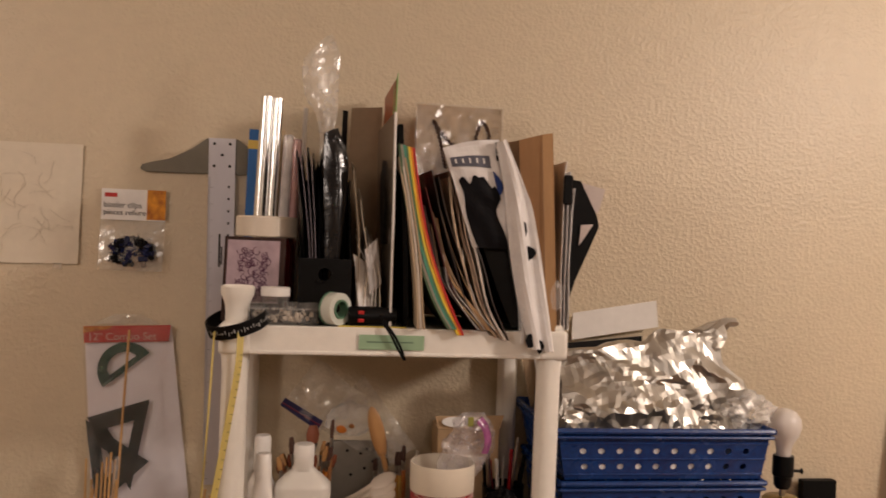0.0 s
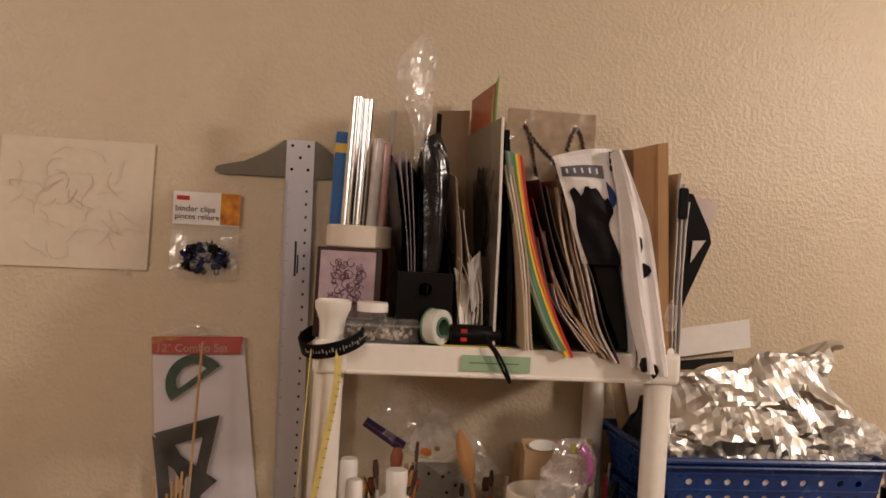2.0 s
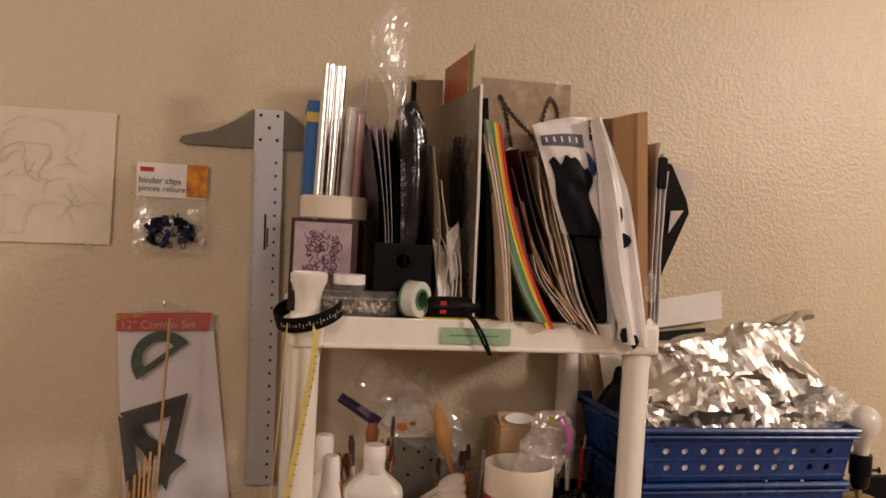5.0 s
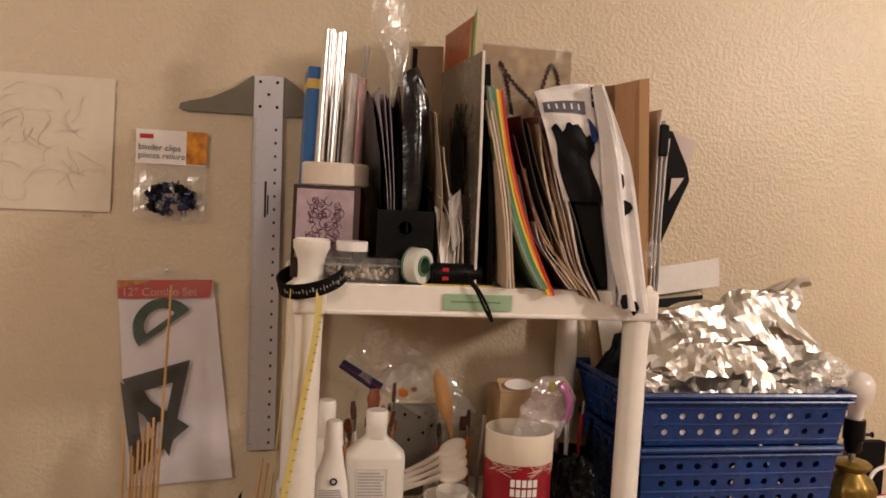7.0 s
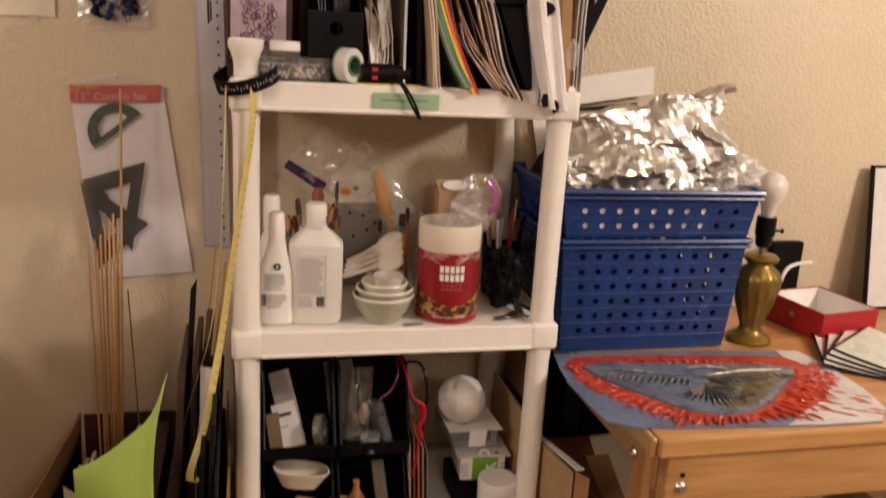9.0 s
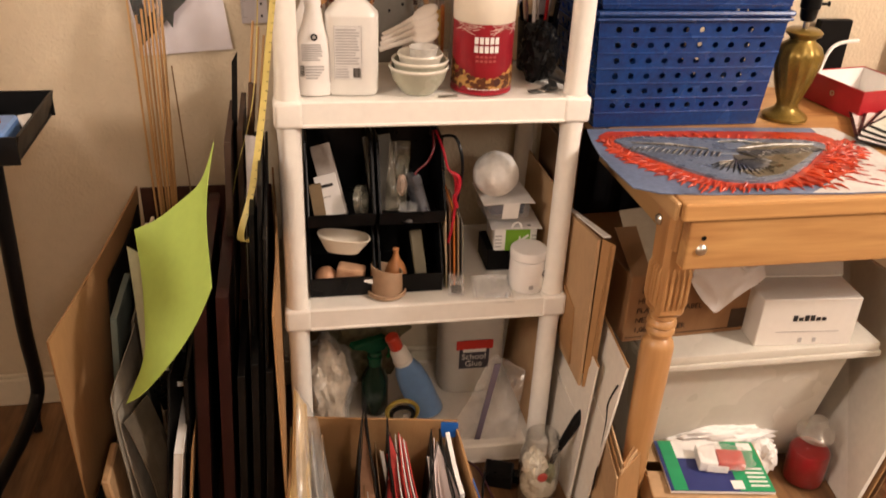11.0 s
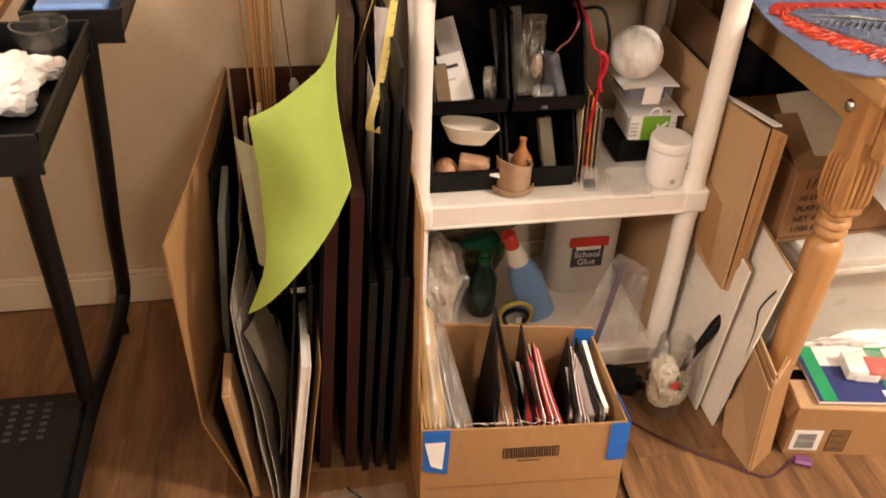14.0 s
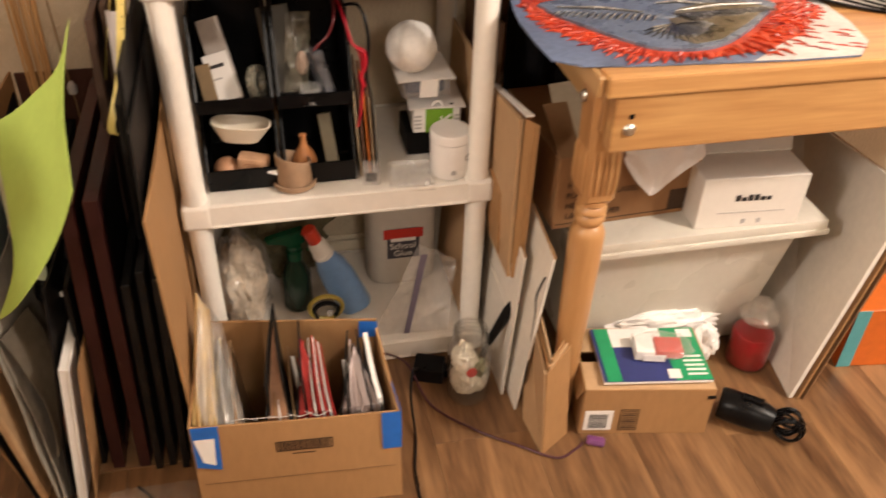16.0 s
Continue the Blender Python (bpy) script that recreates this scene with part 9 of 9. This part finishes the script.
part("fold", quad((0.545, 1.356, 0.595), (0.685, 1.352, 0.590), (0.67, 1.43, 0.60), (0.56, 1.43, 0.60), 0.0015, None, 8, 8, lambda u, v: 0.012 * noise.noise((u * 4, v * 4, 1))), M["poly"], pb)
inkb = thing("white_carton_box", "white carton with black script logo bar, lid propped open", "box", pose(0.825, 1.395, ZL, 0, 0, -4))
WB = colour("white_carton", (0.74, 0.70, 0.64), 0.5, vary=0.04)
part("body", box(-0.102, 0.102, -0.085, 0.085, 0, 0.108, 0.0015), WB, inkb)
lidb = quad((-0.104, 0.0, 0.112), (0.104, 0.0, 0.112), (0.150, 0.10, 0.165), (-0.06, 0.10, 0.165), 0.025)
part("lid", lidb, WB, inkb)
for k in range(6):
    part("logo_block", box(-0.034 + 0.012 * k, -0.025 + 0.012 * k, -0.0862, -0.0854, 0.058, 0.066 + 0.005 * (k in (0, 2, 3))), M["ink"], inkb)
part("print_bar", box(-0.064, 0.068, -0.0862, -0.0854, 0.0325, 0.034), colour("pale_rule", (0.45, 0.42, 0.40), 0.6), inkb)
for x in (-0.012, 0.018):
    part("print_mark", box(x, x + 0.007, -0.0862, -0.0854, 0.008, 0.018), M["label_grey"], inkb)

sbx = thing("parcel_box", "small brown parcel box with a barcode label, flaps open", "box", pose(0.640, 1.262, 0.0005, 0, 0, -10.5))
for nm, a in (("front_wall", (-0.126, 0.126, -0.085, -0.081)), ("back_wall", (-0.126, 0.126, 0.081, 0.085)), ("side_wall", (-0.126, -0.122, -0.081, 0.081)), ("side_wall", (0.122, 0.126, -0.081, 0.081))):
    part(nm, box(*a, 0, 0.122, 0.0008), M["board"], sbx)
part("bottom_panel", box(-0.122, 0.122, -0.081, 0.081, 0, 0.003), M["board_dark"], sbx)
part("front_flap", quad((-0.124, -0.083, 0.1225), (0.124, -0.083, 0.1225), (0.124, -0.012, 0.1245), (-0.124, -0.012, 0.1245), 0.003), M["board_light"], sbx)
part("back_flap", quad((-0.124, 0.083, 0.1225), (0.124, 0.083, 0.1225), (0.124, 0.014, 0.1245), (-0.124, 0.014, 0.1245), 0.003), M["board_light"], sbx)
part("side_flap", quad((-0.1265, -0.08, 0.1222), (-0.1265, 0.08, 0.1222), (-0.138, 0.075, 0.088), (-0.138, -0.075, 0.088), 0.002), M["board"], sbx)
lb = part("address_label", box(-0.119, -0.064, -0.0862, -0.0855, 0.012, 0.066), M["white"], sbx)
rnd = random.Random(12)
pk, z = None, 0.018
while z < 0.058:
    h = rnd.uniform(0.0005, 0.0014)
    pk = box(-0.110, -0.074, -0.0868, -0.0863, z, z + h, 0, pk)
    z += h + rnd.uniform(0.0010, 0.0022)
tagged(part("label_bars", pk, M["ink"], lb, "thin dark bars"), kind="stuff")
pk = None
for k in range(9):
    pk = box(-0.046, -0.018, -0.0862, -0.0855, 0.016 + 0.0058 * k, 0.0175 + 0.0058 * k + 0.0012 * (k % 3 == 0), 0, pk)
for x0, x1, z0, z1 in ((-0.050, -0.0485, 0.011, 0.069), (-0.0155, -0.014, 0.011, 0.069), (-0.0485, -0.0155, 0.011, 0.0125), (-0.0485, -0.0155, 0.0675, 0.069)):
    pk = box(x0, x1, -0.0862, -0.0855, z0, z1, 0, pk)
tagged(part("printed_code", pk, IB, sbx, "dark printed block of bars in a frame"), kind="stuff")
part("black_tab", box(0.112, 0.127, -0.0872, -0.0855, 0.098, 0.106), M["black"], sbx)
pad = thing("paper_pad", "blue and green covered paper pad lying on the parcel", "pad", pose(0.652, 1.258, 0.1290, 0, 0, -9))
part("block", box(-0.105, 0.105, -0.073, 0.073, 0, 0.006, 0.0006), M["white"], pad)
part("cover", box(-0.105, 0.105, -0.073, 0.073, 0.0063, 0.0073), colour("pad_navy", (0.03, 0.04, 0.16), 0.35), pad, "navy printed cover")
PG = colour("pad_green", (0.015, 0.30, 0.12), 0.35)
part("green_band", box(-0.098, -0.070, -0.0725, 0.0725, 0.0075, 0.0082), PG, pad)
part("green_band", box(0.034, 0.1045, -0.0725, 0.0725, 0.0075, 0.0082), PG, pad)
part("white_panel", box(-0.070, 0.034, 0.02, 0.0725, 0.0075, 0.0082), M["white"], pad)
part("emblem", box(0.068, 0.098, 0.045, 0.068, 0.0084, 0.009), M["white"], pad)
bars_ = None
for k in range(5):
    bars_ = box(0.060, 0.098, -0.060 + 0.012 * k, -0.055 + 0.012 * k, 0.0084, 0.0088, 0, bars_)
tagged(part("print_bar", bars_, M["white"], pad), kind="stuff")
part("print_block", box(0.022, 0.046, -0.068, -0.044, 0.0084, 0.009), M["white"], pad)
nt = thing("clay_packet", "clear packet with white and red modelling blocks", "packet", pose(0.665, 1.262, 0.1386, 0, 0, -14))
part("red_block", box(-0.005, 0.050, -0.022, 0.022, 0, 0.020, 0.006, seg=2), colour("coral_red", (0.55, 0.07, 0.05), 0.4), nt)
part("white_block", box(-0.046, -0.008, -0.030, 0.026, 0, 0.024, 0.004, seg=2), M["white"], nt)
part("label", box(-0.030, 0.012, -0.0325, -0.0315, 0.002, 0.018), M["white"], nt)
crumple("wrapper", (0.012, 0.0, 0.016), (0.058, 0.034, 0.020), M["film"], "clear crinkled wrapper", "", 61, 0.2, parent=nt)
crumple("tissue_paper", (0.725, 1.375, 0.105), (0.13, 0.030, 0.040), M["white"], "crumpled white tissue paper behind the parcel", "paper", 63, 0.35)
crumple("tissue_paper", (0.808, 1.322, 0.085), (0.032, 0.03, 0.042), M["white"], "crumpled white tissue paper beside the candle", "paper", 64, 0.3)

cd = thing("jar_candle", "red candle in a clear glass jar with domed lid", "candle", pose(0.932, 1.330, 0.0005))
part("wax", lathe([(0, 0.003), (0.041, 0.003), (0.0425, 0.01), (0.0430, 0.080), (0.040, 0.086), (0, 0.086)], 36), colour("red_wax", (0.30, 0.008, 0.012), 0.4, vary=0.3, scale=25), cd, smooth=True)
part("glass", lathe([(0, 0), (0.043, 0), (0.046, 0.006), (0.046, 0.085), (0.038, 0.108), (0.033, 0.113), (0.033, 0.122), (0.031, 0.122), (0.031, 0.112), (0.0445, 0.084), (0.0445, 0.002), (0, 0.0015)], 40), clear("candle_glass", (0.84, 0.70, 0.64), 0.03, 0.006, 0.0001, 12, (0.02, 0.35)), cd, smooth=True)
part("lid", lathe([(0, 0.123), (0.038, 0.123), (0.040, 0.127), (0.040, 0.134), (0.034, 0.138), (0.024, 0.148), (0.020, 0.152), (0.021, 0.162), (0.017, 0.168), (0, 0.169)], 36), clear("lid_glass", (0.80, 0.74, 0.66), 0.05, 0.22, 0.0001, 12, (0.10, 0.9)), cd, "clear glass domed lid", smooth=True)
hdr = thing("hair_dryer", "small black appliance with its cord wound round", "appliance", pose(0.838, 1.165, 0.0005, 0, 0, -38))
part("barrel", tube([(-0.055, 0, 0.034), (-0.05, 0, 0.034), (0.0, 0, 0.034), (0.035, 0, 0.032), (0.05, 0, 0.031)], [0.029, 0.0325, 0.0335, 0.029, 0.024], 22), M["black"], hdr, smooth=True)
part("clip", box(-0.015, 0.025, -0.007, 0.007, 0.062, 0.074, 0.002), M["black"], hdr)
co_ = None
for k in range(7):
    r = 0.024 + 0.004 * math.sin(k * 2.1)
    co_ = tube([(0.078 + r * math.cos(j * 0.4) + 0.004 * math.sin(k * 1.7), -0.018 + 0.006 * k + 0.004 * math.sin(j * 0.8 + k), 0.035 + r * math.sin(j * 0.4)) for j in range(17)], 0.0034, 6, co_)
tagged(part("wound_cord", co_, M["black"], hdr, "loops of black cord", smooth=True), kind="stuff")
bw = thing("white_panel_board", "large white board leaning under the table", "board")
part("face", quad((0.972, 1.205, 0.001), (1.055, 1.70, 0.001), (1.165, 1.66, 0.40), (1.050, 1.19, 0.505), 0.008), M["white_board"], bw)
part("back_sheet", quad((0.985, 1.200, 0.001), (1.068, 1.70, 0.001), (1.178, 1.66, 0.395), (1.063, 1.187, 0.498), 0.004), M["board"], bw)
part("back_sheet", quad((0.994, 1.196, 0.001), (1.077, 1.70, 0.001), (1.187, 1.66, 0.39), (1.072, 1.184, 0.49), 0.003), M["board_dark"], bw)
ob_ = thing("orange_box", "orange and teal printed box on the floor", "box", pose(1.20, 1.32, 0.0005, 0, 0, -8))
part("body", box(-0.075, 0.075, -0.06, 0.06, 0, 0.16, 0.002), colour("box_orange", (0.62, 0.14, 0.02), 0.45), ob_)
part("teal_panel", box(-0.0755, -0.045, -0.0612, -0.0602, 0.001, 0.159), colour("box_teal", (0.10, 0.38, 0.42), 0.45), ob_)

# ---- black art table at the far side ----
at = thing("art_table", "black metal-framed art table with side trays of brushes", "table")
M["frame_black"] = material("black_painted_steel", (0.006, 0.006, 0.0065), 0.42, spec=0.3, vary=0.3, scale=30)
part("rear_leg", tube(spline([(-0.655, 1.47, 0.775), (-0.685, 1.54, 0.56), (-0.72, 1.62, 0.34), (-0.748, 1.70, 0.16), (-0.758, 1.70, 0.10), (-0.768, 1.60, 0.075), (-0.782, 1.42, 0.075), (-0.79, 1.20, 0.06), (-0.795, 1.0, 0.05)], 6), 0.0145, 12), M["frame_black"], at, smooth=True)
part("front_leg", tube([(-0.69, 1.19, 0.755), (-0.735, 1.31, 0.42), (-0.778, 1.41, 0.12)], 0.0155, 12), M["frame_black"], at, smooth=True)
part("platform", box(-1.30, -0.79, 1.02, 1.45, 0.085, 0.097, 0.003), M["frame_black"], at, "black perforated foot platform")
dots = None
for i in range(14):
    for j in range(6):
        dots = box(-1.22 + 0.028 * i, -1.208 + 0.028 * i, 1.34 + 0.016 * j, 1.347 + 0.016 * j, 0.0972, 0.0978, 0, dots)
tagged(part("perforation", dots, colour("dark_grey_dot", (0.05, 0.05, 0.05), 0.5), at), kind="stuff")
whl = part("caster", moved(lathe([(0, -0.010), (0.022, -0.010), (0.025, -0.006), (0.025, 0.006), (0.022, 0.010), (0, 0.010)], 24), pose(-0.775, 1.715, 0.0255, 0, 90, 20)), M["black"], at, "black caster wheel", smooth=True)
part("caster_stem", tube([(-0.758, 1.70, 0.10), (-0.772, 1.715, 0.03)], 0.008, 8), M["frame_black"], at, smooth=True)
for y0, y1, x1 in ((1.40, 1.635, -0.585), (1.06, 1.36, -0.620)):
    x0, z0, z1 = x1 - 0.13, 0.785, 0.832
    tr = part("tray_floor", box(x0, x1 - 0.01, y0, y1, z0, z0 + 0.004), M["frame_black"], at)
    part("tray_wall", quad((x1 - 0.012, y0, z0), (x1 - 0.012, y1, z0), (x1, y1, z1), (x1, y0, z1), 0.004), M["frame_black"], tr)
    part("tray_wall", box(x0, x0 + 0.004, y0, y1, z0 + 0.004, z1), M["frame_black"], tr)
    part("tray_wall", box(x0, x1 - 0.004, y0 - 0.004, y0, z0, z1, 0.001), M["frame_black"], tr)
    part("tray_wall", box(x0, x1 - 0.004, y1, y1 + 0.004, z0, z1, 0.001), M["frame_black"], tr)
# real board, stretched unseen to y 0.50 to block lamp light from the floor
part("drawing_board", box(-1.55, -0.755, 0.50, 1.66, 0.80, 0.818, 0.003), colour("orange_wood", (0.45, 0.20, 0.07), 0.4), at, "orange-brown wooden drawing board")
rk = thing("brush_rack", "light blue plastic brush rack in the tray", "rack", pose(-0.655, 1.455, 0.7895))
part("block", box(-0.045, 0.045, -0.045, 0.045, 0, 0.045, 0.004), colour("rack_blue", (0.16, 0.30, 0.60), 0.35), rk)
rnd = random.Random(77)
for k in range(11):
    x, y = -0.692 + 0.022 * (k % 4) + rnd.uniform(-0.003, 0.003), 1.43 + 0.024 * (k // 4)
    hm = (colour("h_purple", (0.40, 0.03, 0.30), 0.3), colour("h_blue", (0.03, 0.12, 0.40), 0.3), M["wood_brush"], M["black"], colour("h_yellow", (0.55, 0.33, 0.04), 0.35))[k % 5]
    brush((x, y, 0.836), (x + rnd.uniform(-0.02, 0.02), y + rnd.uniform(-0.01, 0.02), 0.836 + rnd.uniform(0.14, 0.19)), "slim artist brush standing in the blue rack", hm, (br_dark, br_red)[k % 2], 0.0038, 0.005, "brushes in the rack")
solo("eraser", box(-0.012, 0.012, -0.020, 0.020, 0, 0.010, 0.002), M["white"], "small white eraser in the tray", "eraser", pose(-0.620, 1.575, 0.7895, 20, 0, 30))
gd = thing("water_glass", "small clear glass of dark paint water", "glass", pose(-0.672, 1.325, 0.7895))
part("wall", lathe([(0, 0), (0.026, 0), (0.034, 0.048), (0.0345, 0.054), (0.032, 0.054), (0.024, 0.004), (0, 0.003)], 30), M["glass"], gd, smooth=True)
part("water", lathe([(0, 0.004), (0.0235, 0.005), (0.028, 0.030), (0, 0.030)], 24), M["near_black"], gd, smooth=True)
crumple("paper_tissue", (-0.695, 1.20, 0.822), (0.045, 0.055, 0.032), M["white"], "crumpled white paper tissue in the tray", "tissue", 71, 0.3)
crumple("paper_tissue", (-0.665, 1.275, 0.806), (0.03, 0.02, 0.014), M["white"], "small white paper wad in the tray", "tissue", 72, 0.3)

# ---- floor planks ----
width = 0.19
for r in range(42):
    x = -3.391 + r * width
    off = (r * 0.37) % 1.2
    for k in range(7):
        y0, y1 = max(-5.8 + off + 1.2 * k, -4.59), min(-4.6 + off + 1.2 * k, YW - 0.014)
        if y1 - y0 > 0.05:
            bm = box(x + 0.0002, x + width - 0.0002, y0 + 0.0002, y1 - 0.0002, -0.004, 0.0, 0.0004 if abs(x) < 1.5 and y1 > -0.6 else 0)
            part("plank", bm, M["floor"], bpy.data.objects["floor"])


# ---- origins at the foot of each thing ----
bpy.context.view_layer.update()
for ob in [o for o in scene.objects if o.parent is None and o.get("kind") != "structure" and o.type in ("MESH", "EMPTY")]:
    if ob.matrix_basis != Matrix():
        continue
    family = [o for o in (ob, *ob.children_recursive) if o.type == "MESH"]
    if not family:
        continue
    pts = [o.matrix_world @ Vector(c) for o in family for c in o.bound_box]
    lo = Vector([min(p[k] for p in pts) for k in range(3)])
    hi = Vector([max(p[k] for p in pts) for k in range(3)])
    foot = Matrix.Translation(((lo.x + hi.x) / 2, (lo.y + hi.y) / 2, lo.z))
    if ob.type == "MESH":
        ob.data.transform(foot.inverted())
    for c in ob.children:
        c.matrix_basis = foot.inverted() @ c.matrix_basis
    ob.matrix_basis = foot
